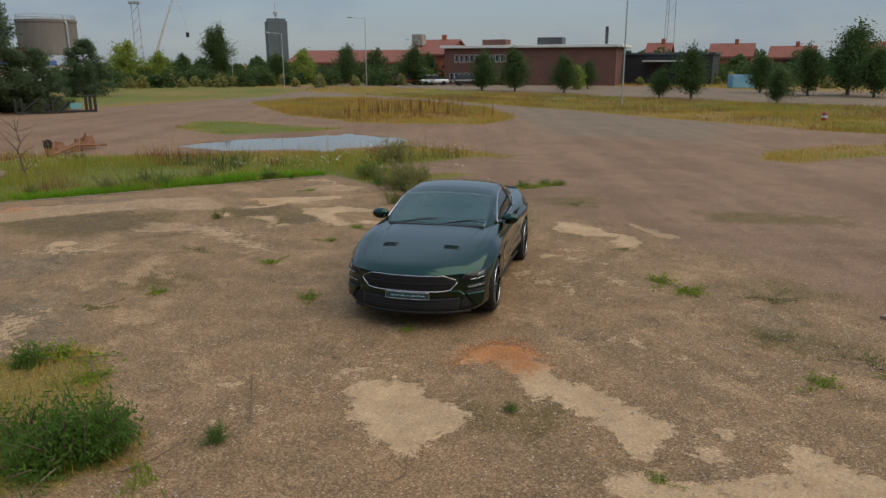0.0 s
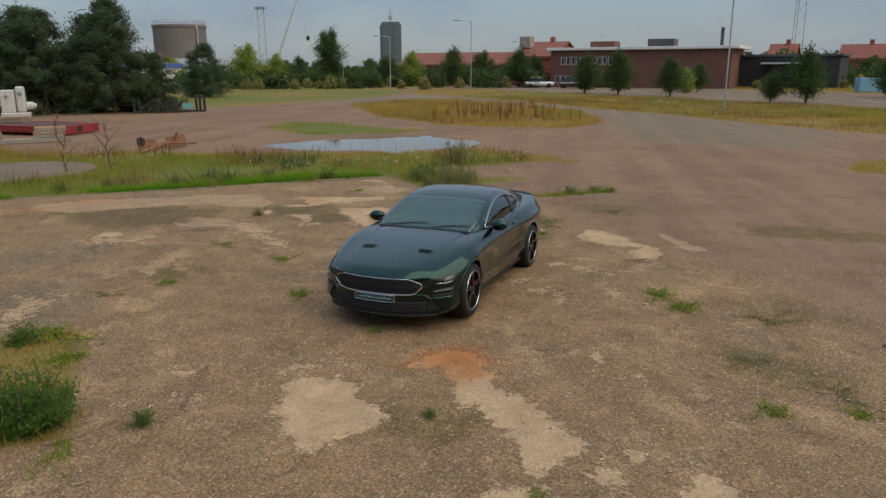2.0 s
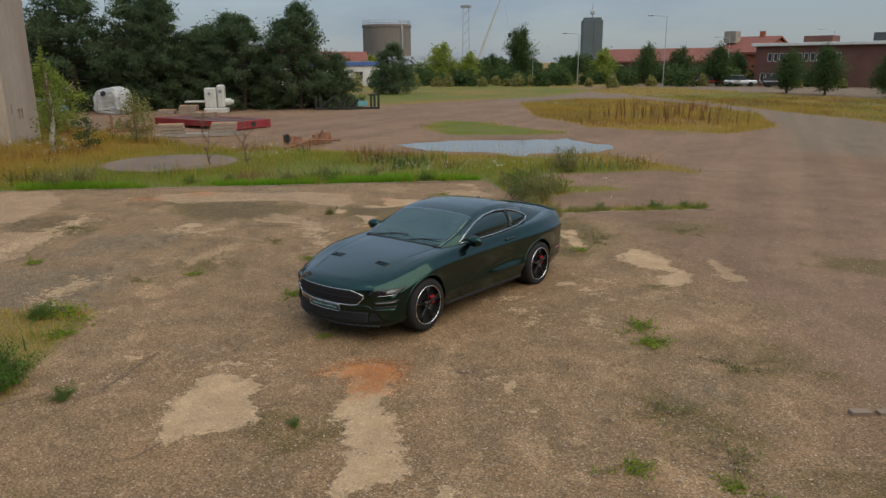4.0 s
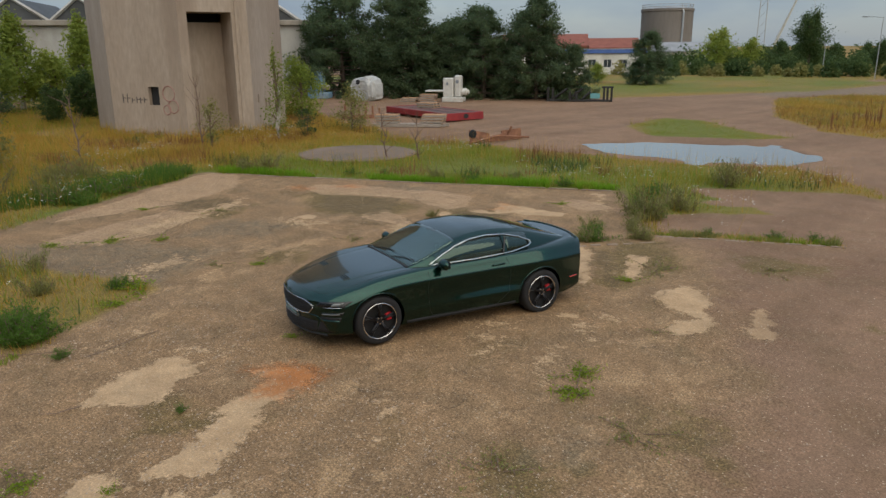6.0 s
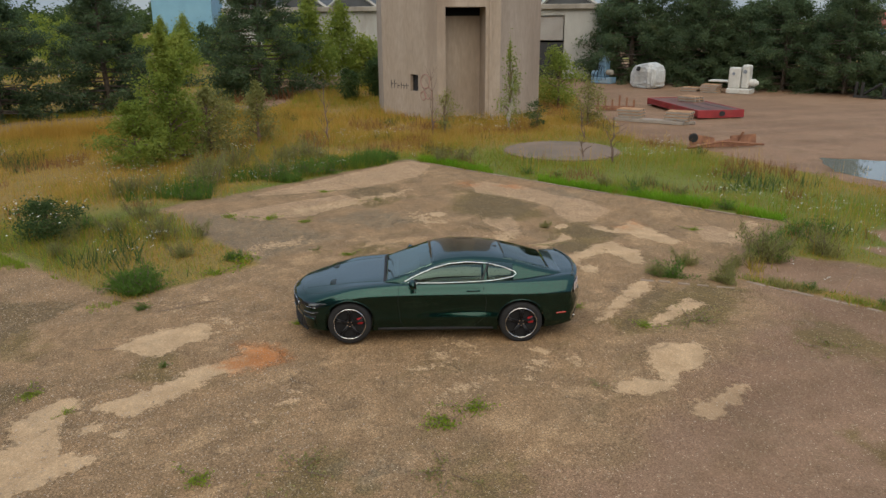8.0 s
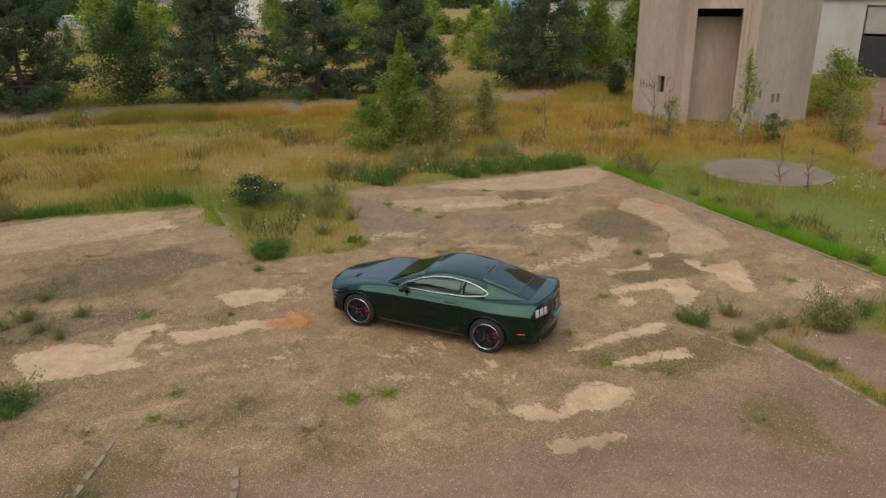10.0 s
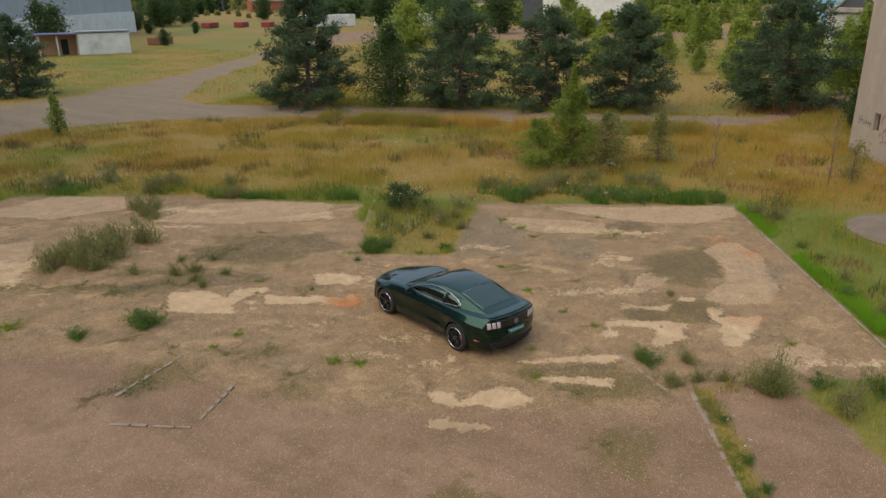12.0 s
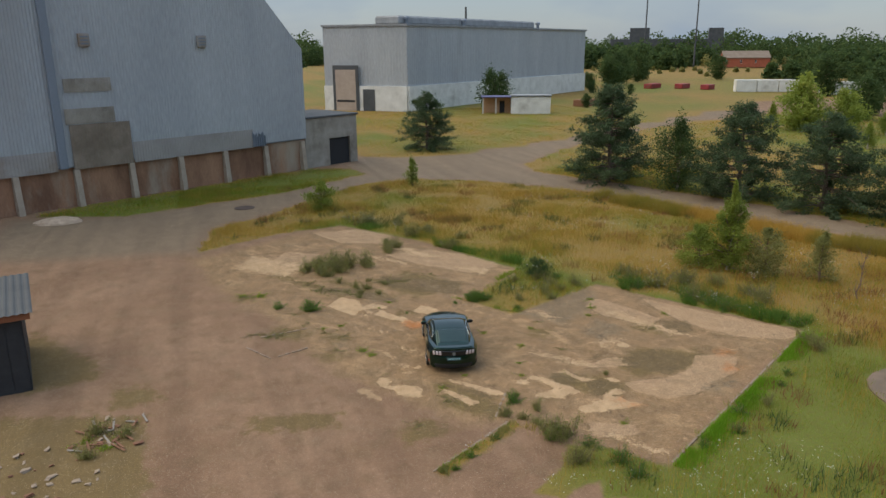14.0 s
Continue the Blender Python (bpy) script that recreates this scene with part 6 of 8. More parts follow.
def body_shell():
    xs = np.concatenate([np.linspace(2.28, 2.0, 10), np.linspace(1.95, -2.15, 66), np.linspace(-2.18, -2.38, 8)])
    vals = smooth_rows(BODY, xs)
    bm = bmesh.new()
    rings, halves = [], []
    for x, row in zip(xs, vals):
        half = section(*row)
        halves.append(half)
        pts = [(swept(x, y), y, z) for y, z in half] + [(swept(x, y), -y, z) for y, z in half[-2:0:-1]]
        rings.append([bm.verts.new(p) for p in pts])
    n = len(rings[0])
    for a, b in zip(rings, rings[1:]):
        for i in range(n):
            bm.faces.new((a[i], b[i], b[(i + 1) % n], a[(i + 1) % n]))
    # front and rear faces, bowed across and shaped up and down
    front = [(0.2, 0.0), (0.26, 0.015), (0.40, 0.0), (0.46, 0.02), (0.56, 0.035), (0.66, 0.03), (0.70, 0.0)]
    back = [(0.28, 0.0), (0.36, 0.0), (0.44, -0.035), (0.62, -0.065), (0.70, -0.055), (0.74, -0.015), (0.9, 0.0), (1.05, 0.0)]
    for x, ring, half, shape, turned_out in ((xs[0], rings[0], halves[0], front, True), (xs[-1], rings[-1], halves[-1], back, False)):
        m, steps = len(half), 20
        sheet = []
        for i, (w, z) in enumerate(half):
            if i in (0, m - 1):
                sheet.append([ring[i]])
                continue
            out = float(np.interp(z, [q[0] for q in shape], [q[1] for q in shape]))
            line = [ring[i]]
            for k in range(1, steps):
                y = w * (1 - 2 * k / steps)
                rim = 1 - (abs(y) / w) ** 8
                line.append(bm.verts.new((swept(x, y) + out * rim, y, z)))
            sheet.append(line + [ring[n - i]])
        for a, b in zip(sheet[1:], sheet[2:-1]):
            for k in range(steps):
                bm.faces.new((a[k], a[k + 1], b[k + 1], b[k]))
        for line, tip in ((sheet[1], ring[0]), (sheet[-2], ring[m - 1])):
            for k in range(steps):
                bm.faces.new((line[k], line[k + 1], tip))
    bmesh.ops.recalc_face_normals(bm, faces=bm.faces)
    return bm


shell_bm = body_shell()
SHELL = BVHTree.FromBMesh(shell_bm)
# cut the wheel arches out of the solid shell
shell_ob = new("shell", mesh_of(shell_bm, "shell", M_CAR, True))
cutters = []
for ax in AXLES:
    for side in (1, -1):
        c = lathe(bmesh.new(), [(0.385, 0.62), (0.39, 1.1)], 40, "y")
        for v in c.verts:
            v.co = Vector((v.co.x + ax, v.co.y * side, v.co.z + WHEEL_R + 0.005))
        bmesh.ops.recalc_face_normals(c, faces=c.faces)
        cut = new("cut", mesh_of(c, "cut", M_CAR_MATT))
        mod = shell_ob.modifiers.new("arch", "BOOLEAN")
        mod.operation, mod.solver, mod.object = "DIFFERENCE", "EXACT", cut
        cutters.append(cut)
bpy.context.view_layer.update()
cut_mesh = bpy.data.meshes.new_from_object(shell_ob.evaluated_get(bpy.context.evaluated_depsgraph_get()))
for o in cutters + [shell_ob]:
    bpy.data.objects.remove(o)
cut_mesh.materials.clear()
cut_mesh.materials.append(M_CAR)
cut_mesh.name = "body"
body = new("body", cut_mesh)
body.parent = car
body.data.shade_smooth()
body.data.set_sharp_from_angle(angle=radians(38))

# cabin: roof, glass and pillars out of one skin, each a mesh of its own
CX = np.concatenate([np.linspace(0.80, -0.02, 16), np.linspace(-0.07, -1.1, 22), np.linspace(-1.14, -2.05, 20)])
CV = smooth_rows(CABIN, CX)


def cabin_section(belt, wb, zr, wr):
    """Half a cross section of the cabin: side glass up to the gutter, a rounded roof edge, a low crown."""
    h = zr - belt
    gutter = belt + h * 0.77
    return [(wb + 0.014, belt - 0.06), (wb, belt), (wb + (wr + 0.075 - wb) * 0.46, belt + (gutter - belt) * 0.52), (wr + 0.075, gutter), (wr + 0.045, belt + h * 0.835), (wr, belt + h * 0.892), (wr - 0.07, belt + h * 0.935), (wr * 0.62, belt + h * 0.973), (wr * 0.32, belt + h * 0.993), (0, zr)]


skins = {name: bmesh.new() for name in ("roof", "windscreen", "rear_window", "side_left", "side_right", "quarter_left", "quarter_right", "cabin_side")}
rows = []
for x, row in zip(CX, CV):
    half = cabin_section(*row)
    rows.append([(x, y, z) for y, z in half] + [(x, -y, z) for y, z in half[-2::-1]])
for i in range(len(rows) - 1):
    x = (CX[i] + CX[i + 1]) / 2
    for j in range(18):
        k = min(j, 17 - j)
        left = j < 9
        if k == 0:
            key = "cabin_side"
        elif k in (1, 2):
            key = "cabin_side"
            if 0.44 > x > -0.74:
                key = "side_left" if left else "side_right"
            elif -0.80 > x > -1.23:
                key = "quarter_left" if left else "quarter_right"
        elif k == 3 or (k == 4 and x < 0.02):
            key = "cabin_side"
        else:
            key = "windscreen" if x > 0.02 else ("roof" if x > -1.08 else ("rear_window" if x > -1.86 else "roof"))
        bm = skins[key]
        q = [bm.verts.new(p) for p in (rows[i][j], rows[i][j + 1], rows[i + 1][j + 1], rows[i + 1][j])]
        bm.faces.new(q)
for key, bm in skins.items():
    bmesh.ops.remove_doubles(bm, verts=bm.verts, dist=1e-4)
    bmesh.ops.recalc_face_normals(bm, faces=bm.faces)
    up = sum(f.normal.z for f in bm.faces)
    if up < 0:
        bmesh.ops.reverse_faces(bm, faces=bm.faces)
    glassy = key in ("windscreen", "rear_window", "side_left", "side_right", "quarter_left", "quarter_right")
    if glassy:
        bmesh.ops.solidify(bm, geom=bm.faces[:], thickness=0.005)
    ob = part({"side_left": "side_window", "side_right": "side_window", "quarter_left": "quarter_window", "quarter_right": "quarter_window", "cabin_side": "pillar"}.get(key, key), bm, (M_CAR_GLASS if key == "windscreen" else M_SIDE_GLASS) if glassy else M_CAR, car, "tinted glass" if glassy else "", True)
    if glassy:
        ob.visible_shadow = False
CABIN_TREE = BVHTree.FromPolygons([p for r in rows for p in r], [(i * 19 + j, i * 19 + j + 1, (i + 1) * 19 + j + 1, (i + 1) * 19 + j) for i in range(len(rows) - 1) for j in range(18)])


def touch(tree, origin, way, off):
    """The point where a line from outside meets the skin, lifted off it a little."""
    hit, nor, _, _ = tree.ray_cast(Vector(origin), Vector(way))
    if hit is None:
        return None
    if nor.dot(Vector(way)) > 0:
        nor = -nor
    return hit + nor * off


def project(plane, a, b, off=0.006, tree=None):
    """A point of the car's skin, given as seen from the front, rear, top or a side."""
    origin, way = {"front": ((4, a, b), (-1, 0, 0)), "rear": ((-4, a, b), (1, 0, 0)), "top": ((a, b, 3), (0, 0, -1)), "left": ((a, 3, b), (0, -1, 0)), "right": ((a, -3, b), (0, 1, 0))}[plane]
    return touch(tree or SHELL, origin, way, off)


def patch(name, plane, corners, mat, parent, label="", off=0.006, ns=14, nt=5, tree=None, bow=0.0):
    """A thin piece laid on the skin between four corners, with a rim that goes down into it."""
    bm = bmesh.new()
    grid = []
    (ax, ay), (bx, by), (cx, cy), (dx, dy) = corners
    for i in range(ns + 1):
        s = i / ns
        row = []
        for j in range(nt + 1):
            t = j / nt
            a = (ax * (1 - s) + bx * s) * (1 - t) + (dx * (1 - s) + cx * s) * t
            b = (ay * (1 - s) + by * s) * (1 - t) + (dy * (1 - s) + cy * s) * t + bow * (1 - (2 * s - 1) ** 2)
            p = project(plane, a, b, off, tree)
            row.append(bm.verts.new(p) if p is not None else None)
        grid.append(row)
    for i in range(ns):
        for j in range(nt):
            q = (grid[i][j], grid[i + 1][j], grid[i + 1][j + 1], grid[i][j + 1])
            if None not in q:
                bm.faces.new(q)
    bmesh.ops.recalc_face_normals(bm, faces=bm.faces)
    out = {"front": (1, 0, 0), "rear": (-1, 0, 0), "top": (0, 0, 1), "left": (0, 1, 0), "right": (0, -1, 0)}[plane]
    if sum(f.normal.dot(Vector(out)) for f in bm.faces) < 0:
        bmesh.ops.reverse_faces(bm, faces=bm.faces)
    rim = [e for e in bm.edges if e.is_boundary]
    ext = bmesh.ops.extrude_edge_only(bm, edges=rim)
    for v in [g for g in ext["geom"] if isinstance(g, bmesh.types.BMVert)]:
        v.co -= Vector(out) * (off + 0.006)
    return part(name, bm, mat, parent, label, True)


def skin_line(name, plane, pts, r, mat, parent, label="", off=0.0, tree=None, closed=False, steps=8):
    """A bar or seam that runs along the skin through the points."""
    way = []
    seq = list(zip(pts, pts[1:] + (pts[:1] if closed else [])))
    if not closed:
        seq = list(zip(pts, pts[1:]))
    for p, q in seq:
        for k in range(steps):
            s = k / steps
            way.append((p[0] + (q[0] - p[0]) * s, p[1] + (q[1] - p[1]) * s))
    if not closed:
        way.append(pts[-1])
    skin = [project(plane, a, b, off, tree) for a, b in way]
    skin = [p for p in skin if p is not None]
    return part(name, tube(bmesh.new(), skin, r, 5, closed), mat, parent, label, True)


# front: grille with its bright surround, lamps, intakes, plate
GRILLE = [(-0.43, 0.652), (0.43, 0.652), (0.56, 0.60), (0.575, 0.565), (0.50, 0.478), (0.40, 0.464), (-0.40, 0.464), (-0.50, 0.478), (-0.575, 0.565), (-0.56, 0.60)]
part_grille = patch("grille", "front", [(-0.49, 0.47), (0.49, 0.47), (0.57, 0.57), (-0.57, 0.57)], M_CAR_MATT, car, "black mesh grille", 0.008, 24, 5)
patch("grille_top", "front", [(-0.57, 0.57), (0.57, 0.57), (0.44, 0.65), (-0.44, 0.65)], M_CAR_MATT, part_grille, "", 0.008, 24, 5)
for k in range(7):
    z = 0.488 + k * 0.0235
    w = 0.50 + 0.075 * min((z - 0.478) / 0.087, 1) - 0.1 * max(z - 0.585, 0) / 0.067
    skin_line("grille_bar", "front", [(-w, z), (w, z)], 0.0035, M_CAR_MATT, part_grille, off=0.01, steps=20)
skin_line("grille_surround", "front", GRILLE[3:9], 0.0075, M_CHROME, car, "bright lower grille edge", 0.012, steps=10)
skin_line("grille_edge", "front", GRILLE[8:] + GRILLE[:4], 0.0045, M_CHROME, car, "thin bright upper grille edge", 0.010, steps=10)
patch("bumper", "front", [(-0.70, 0.375), (0.70, 0.375), (0.60, 0.462), (-0.60, 0.462)], M_CAR, car, "dark green bumper beam", 0.006, 24, 4)
patch("lower_intake", "front", [(-0.60, 0.225), (0.60, 0.225), (0.60, 0.375), (-0.60, 0.375)], M_CAR_MATT, car, "black lower intake", 0.006, 22, 5)
for k in range(4):
    skin_line("intake_bar", "front", [(-0.58, 0.245 + k * 0.034), (0.58, 0.245 + k * 0.034)], 0.004, M_CAR_MATT, car, "", 0.008, steps=16)
for s in (1, -1):
    lamp = patch("headlight", "front", [(s * 0.61, 0.592), (s * 0.865, 0.588), (s * 0.885, 0.672), (s * 0.66, 0.656)], M_CAR_BLACK, car, "dark swept headlight", 0.007, 14, 5)
    patch("lens", "front", [(s * 0.78, 0.614), (s * 0.835, 0.616), (s * 0.845, 0.650), (s * 0.79, 0.645)], M_LENS, lamp, "", 0.012, 6, 4)
    skin_line("daylight_strip", "front", [(s * 0.71, 0.588), (s * 0.86, 0.592)], 0.004, M_CHROME, lamp, "", 0.011, steps=8)
    for k in range(3):
        skin_line("light_bar", "front", [(s * (0.635 + 0.032 * k), 0.595), (s * (0.665 + 0.032 * k), 0.638)], 0.004, M_CAR_MATT, lamp, "", 0.012, steps=4)
    fog = patch("turn_signal", "front", [(s * 0.66, 0.478), (s * 0.865, 0.486), (s * 0.87, 0.53), (s * 0.69, 0.515)], M_CAR_BLACK, car, "", 0.006, 12, 3)
    skin_line("light_strip", "front", [(s * 0.69, 0.495), (s * 0.855, 0.508)], 0.009, M_LENS, fog, "pale strip", 0.010)
    patch("side_intake", "front", [(s * 0.60, 0.235), (s * 0.83, 0.235), (s * 0.865, 0.465), (s * 0.66, 0.455)], M_CAR_MATT, car, "black side intake", 0.004, 10, 6)
    patch("splitter_panel", "front", [(s * 0.66, 0.42), (s * 0.76, 0.27), (s * 0.85, 0.28), (s * 0.85, 0.425)], M_CAR, car, "", 0.02, 8, 6)
plate = patch("number_plate", "front", [(-0.26, 0.360), (0.26, 0.360), (0.26, 0.455), (-0.26, 0.455)], M_PLATE, car, "dark plate with unreadable marks", 0.022, 8, 3)
for k in range(7):
    patch("mark", "front", [(-0.2 + k * 0.06, 0.396), (-0.15 + k * 0.06, 0.398 + 0.006 * (k % 2)), (-0.15 + k * 0.06, 0.411 + 0.008 * (k % 3)), (-0.2 + k * 0.06, 0.408)], M_PLATE_BAR, plate, "", 0.026, 1, 1)
skin_line("plate_rim", "front", [(-0.26, 0.360), (0.26, 0.360), (0.26, 0.455), (-0.26, 0.455)], 0.0045, M_CHROME, plate, "", 0.024, closed=True)
lip = bmesh.new()
tube(lip, [(swept(2.28, y) - 0.005, y, 0.195) for y in np.linspace(-0.72, 0.72, 13)], 0.02, 6)
part("splitter", lip, M_CAR_MATT, car)

# bonnet: shut lines, two vents, raised edges, wipers
for s in (1, -1):
    vent = patch("bonnet_vent", "top", [(1.60, s * 0.29), (1.60, s * 0.50), (1.69, s * 0.48), (1.69, s * 0.31)], M_VENT, body, "dark bonnet vent", 0.004, 8, 3)
    for k in range(3):
        skin_line("slat", "top", [(1.615 + 0.03 * k, s * 0.31), (1.615 + 0.03 * k, s * 0.475)], 0.006, M_CAR, vent, "", 0.008)
    skin_line("bonnet_seam", "top", [(2.06, s * 0.56), (1.86, s * 0.68), (1.4, s * 0.735), (0.75, s * 0.755)], 0.0025, M_CAR_MATT, body, "", -0.001)
    skin_line("bonnet_crease", "top", [(2.05, s * 0.40), (1.5, s * 0.55), (0.85, s * 0.62)], 0.011, M_CAR, body, "", -0.006)
skin_line("bonnet_seam", "top", [(2.06, -0.56), (2.15, -0.3), (2.175, 0), (2.15, 0.3), (2.06, 0.56)], 0.0025, M_CAR_MATT, body, "", -0.001)
part("cowl", box(bmesh.new(), 0.70, -0.66, 0.93, 0.83, 0.66, 0.972, 0.012), M_CAR_MATT, car, "black scuttle panel")
for y0, y1 in ((0.1, 0.62), (-0.5, 0.02)):
    part("wiper", tube(bmesh.new(), [(0.78, y0, 0.985), (0.70, (y0 + y1) / 2, 1.02), (0.68, y1, 1.035)], 0.006, 5), M_CAR_MATT, car)

# sides: seams, sills, handles, bright window line, mirrors
for s, plane in ((1, "left"), (-1, "right")):
    skin_line("door_seam", plane, [(0.58, 0.94), (0.60, 0.7), (0.56, 0.36), (0.50, 0.26), (-0.60, 0.26), (-0.78, 0.45), (-0.80, 0.7), (-0.74, 0.95)], 0.003, M_CAR_MATT, body, "", -0.001)
    skin_line("sill", plane, [(0.92, 0.235), (0.0, 0.225), (-0.92, 0.235)], 0.03, M_CAR_MATT, car, "black side skirt", -0.012)
    skin_line("door_handle", plane, [(-0.48, 0.868), (-0.69, 0.874)], 0.013, M_CAR, car, "", 0.014, steps=3)
    skin_line("side_marker", plane, [(-1.93, 0.49), (-2.09, 0.50)], 0.012, M_RED_LENS, car, "red side marker", 0.002, steps=4)
    line = [(0.53, 0.978), (0.30, 1.088), (0.06, 1.185), (-0.2, 1.25), (-0.5, 1.272), (-0.82, 1.25), (-1.06, 1.195), (-1.26, 1.12), (-1.285, 1.085), (-1.22, 1.05), (-0.9, 1.01), (-0.2, 0.985)]
    skin_line("window_trim", plane, line, 0.0085, M_CHROME, car, "bright window surround", 0.004, CABIN_TREE, True, 6)
    skin_line("window_pillar", plane, [(-0.72, 1.0), (-0.84, 1.25)], 0.016, M_CAR_BLACK, car, "", 0.0, CABIN_TREE)
    mirror = bmesh.new()
    bmesh.ops.create_uvsphere(mirror, u_segments=16, v_segments=10, radius=0.1)
    for v in mirror.verts:
        v.co = Vector((v.co.x * (0.75 if v.co.x > 0 else 0.35), v.co.y * 1.25, v.co.z * 0.78)) + Vector((0.36, s * 0.935, 1.005))
    mirror_ob = part("mirror", mirror, M_CAR, car, "", True)
    part("mirror_arm", tube(bmesh.new(), [(0.42, s * 0.84, 0.975), (0.38, s * 0.95, 1.0)], 0.022, 6), M_CAR_BLACK, mirror_ob)
    part("mirror_glass", box(bmesh.new(), 0.318, s * 0.935 - 0.09, 0.955, 0.324, s * 0.935 + 0.09, 1.055, 0.01), M_CAR_BLACK, mirror_ob)
    for ax in AXLES:
        arc = [(ax + 0.395 * math.cos(a), WHEEL_R + 0.005 + 0.395 * math.sin(a)) for a in np.linspace(0.05, math.pi - 0.05, 13)]
        skin_line("arch_edge", plane, arc, 0.012, M_CAR, body, "", -0.004, steps=2)

# rear: dark panel, three-bar lamps, badge, spoiler, plate, diffuser, exhausts
panel = patch("rear_panel", "rear", [(-0.70, 0.775), (0.70, 0.775), (0.73, 0.975), (-0.73, 0.975)], M_CAR_BLACK, car, "gloss black rear panel", 0.006, 24, 5)
for s in (1, -1):
    tail = patch("tail_light", "rear", [(s * 0.42, 0.795), (s * 0.80, 0.795), (s * 0.77, 0.965), (s * 0.46, 0.965)], M_CAR_BLACK, car, "three-bar tail light", 0.009, 10, 4)
    for k in range(3):
        a = 0.445 + 0.112 * k
        patch("lens", "rear", [(s * a, 0.81), (s * (a + 0.085), 0.81), (s * (a + 0.095), 0.955), (s * (a + 0.025), 0.955)], M_TAIL, tail, "pale red lens bar", 0.02, 4, 4)
    part("exhaust", lathe(bmesh.new(), [(0.05, 0), (0.05, 0.1), (0.04, 0.1), (0.035, 0.02)], 14, m=Matrix.Translation((-2.2, s * 0.55, 0.31)) @ pose(0, 0, 0, 0, -90, 0)), M_CHROME, car, "round exhaust pipe")
ring = project("rear", 0, 0.87, 0.012)
part("badge", lathe(bmesh.new(), [(0.07, 0), (0.07, 0.014), (0.06, 0.016), (0.058, 0.006), (0.02, 0.006)], 20, m=Matrix.Translation(ring) @ pose(0, 0, 0, 0, -90, 0)), M_LENS, car, "round bright badge")
rear_plate = patch("number_plate", "rear", [(-0.26, 0.615), (0.26, 0.615), (0.26, 0.72), (-0.26, 0.72)], M_PLATE, car, "dark plate with unreadable marks", 0.012, 8, 3)
for k in range(7):
    patch("mark", "rear", [(-0.22 + k * 0.064, 0.65), (-0.18 + k * 0.064, 0.65), (-0.18 + k * 0.064, 0.69), (-0.22 + k * 0.064, 0.69)], M_PLATE_BAR, rear_plate, "", 0.016, 1, 1)
patch("diffuser", "rear", [(-0.66, 0.30), (0.66, 0.30), (0.72, 0.46), (-0.72, 0.46)], M_CAR_MATT, car, "black rear diffuser", 0.006, 18, 4)
for s in (1, -1):
    skin_line("boot_seam", "top", [(-1.98, s * 0.66), (-2.2, s * 0.66), (-2.3, s * 0.60)], 0.003, M_CAR_MATT, body, "", -0.001)
skin_line("spoiler", "top", [(swept(-2.32, y), y) for y in np.linspace(-0.70, 0.70, 9)], 0.02, M_CAR, car, "low lip spoiler", 0.004)
aerial = bmesh.new()
prism(aerial, [(-0.05, -0.012), (0.06, -0.006), (0.06, 0.006), (-0.05, 0.012)], 0, 0.012, pose(-1.0, 0, 1.335))
part("roof_aerial", aerial, M_CAR_BLACK, car)

# inside: dashboard, seats, wheel, seen through the glass
part("cabin_floor", box(bmesh.new(), -1.85, -0.72, 0.99, 0.66, 0.72, 1.0), M_SEAT, car)
part("dashboard", box(bmesh.new(), 0.22, -0.68, 0.99, 0.60, 0.68, 1.035, 0.02), M_SEAT, car)
for s in (1, -1):
    seat = part("seat", box(bmesh.new(), -0.58, s * 0.36 - 0.22, 0.9, -0.42, s * 0.36 + 0.22, 1.12, 0.05), M_SEAT, car)
    part("headrest", box(bmesh.new(), -0.60, s * 0.36 - 0.12, 1.10, -0.50, s * 0.36 + 0.12, 1.24, 0.04), M_SEAT, seat)
part("steering_wheel", tube(bmesh.new(), [(0.08 + 0.05 * math.sin(a), 0.36 + 0.18 * math.cos(a), 1.02 + 0.12 * math.sin(a)) for a in np.linspace(0, 2 * math.pi, 17)[:-1]], 0.016, 6, True), M_CAR_MATT, car)
part("rear_view_mirror", box(bmesh.new(), 0.06, -0.11, 1.235, 0.09, 0.11, 1.285, 0.012), M_CAR_MATT, car)

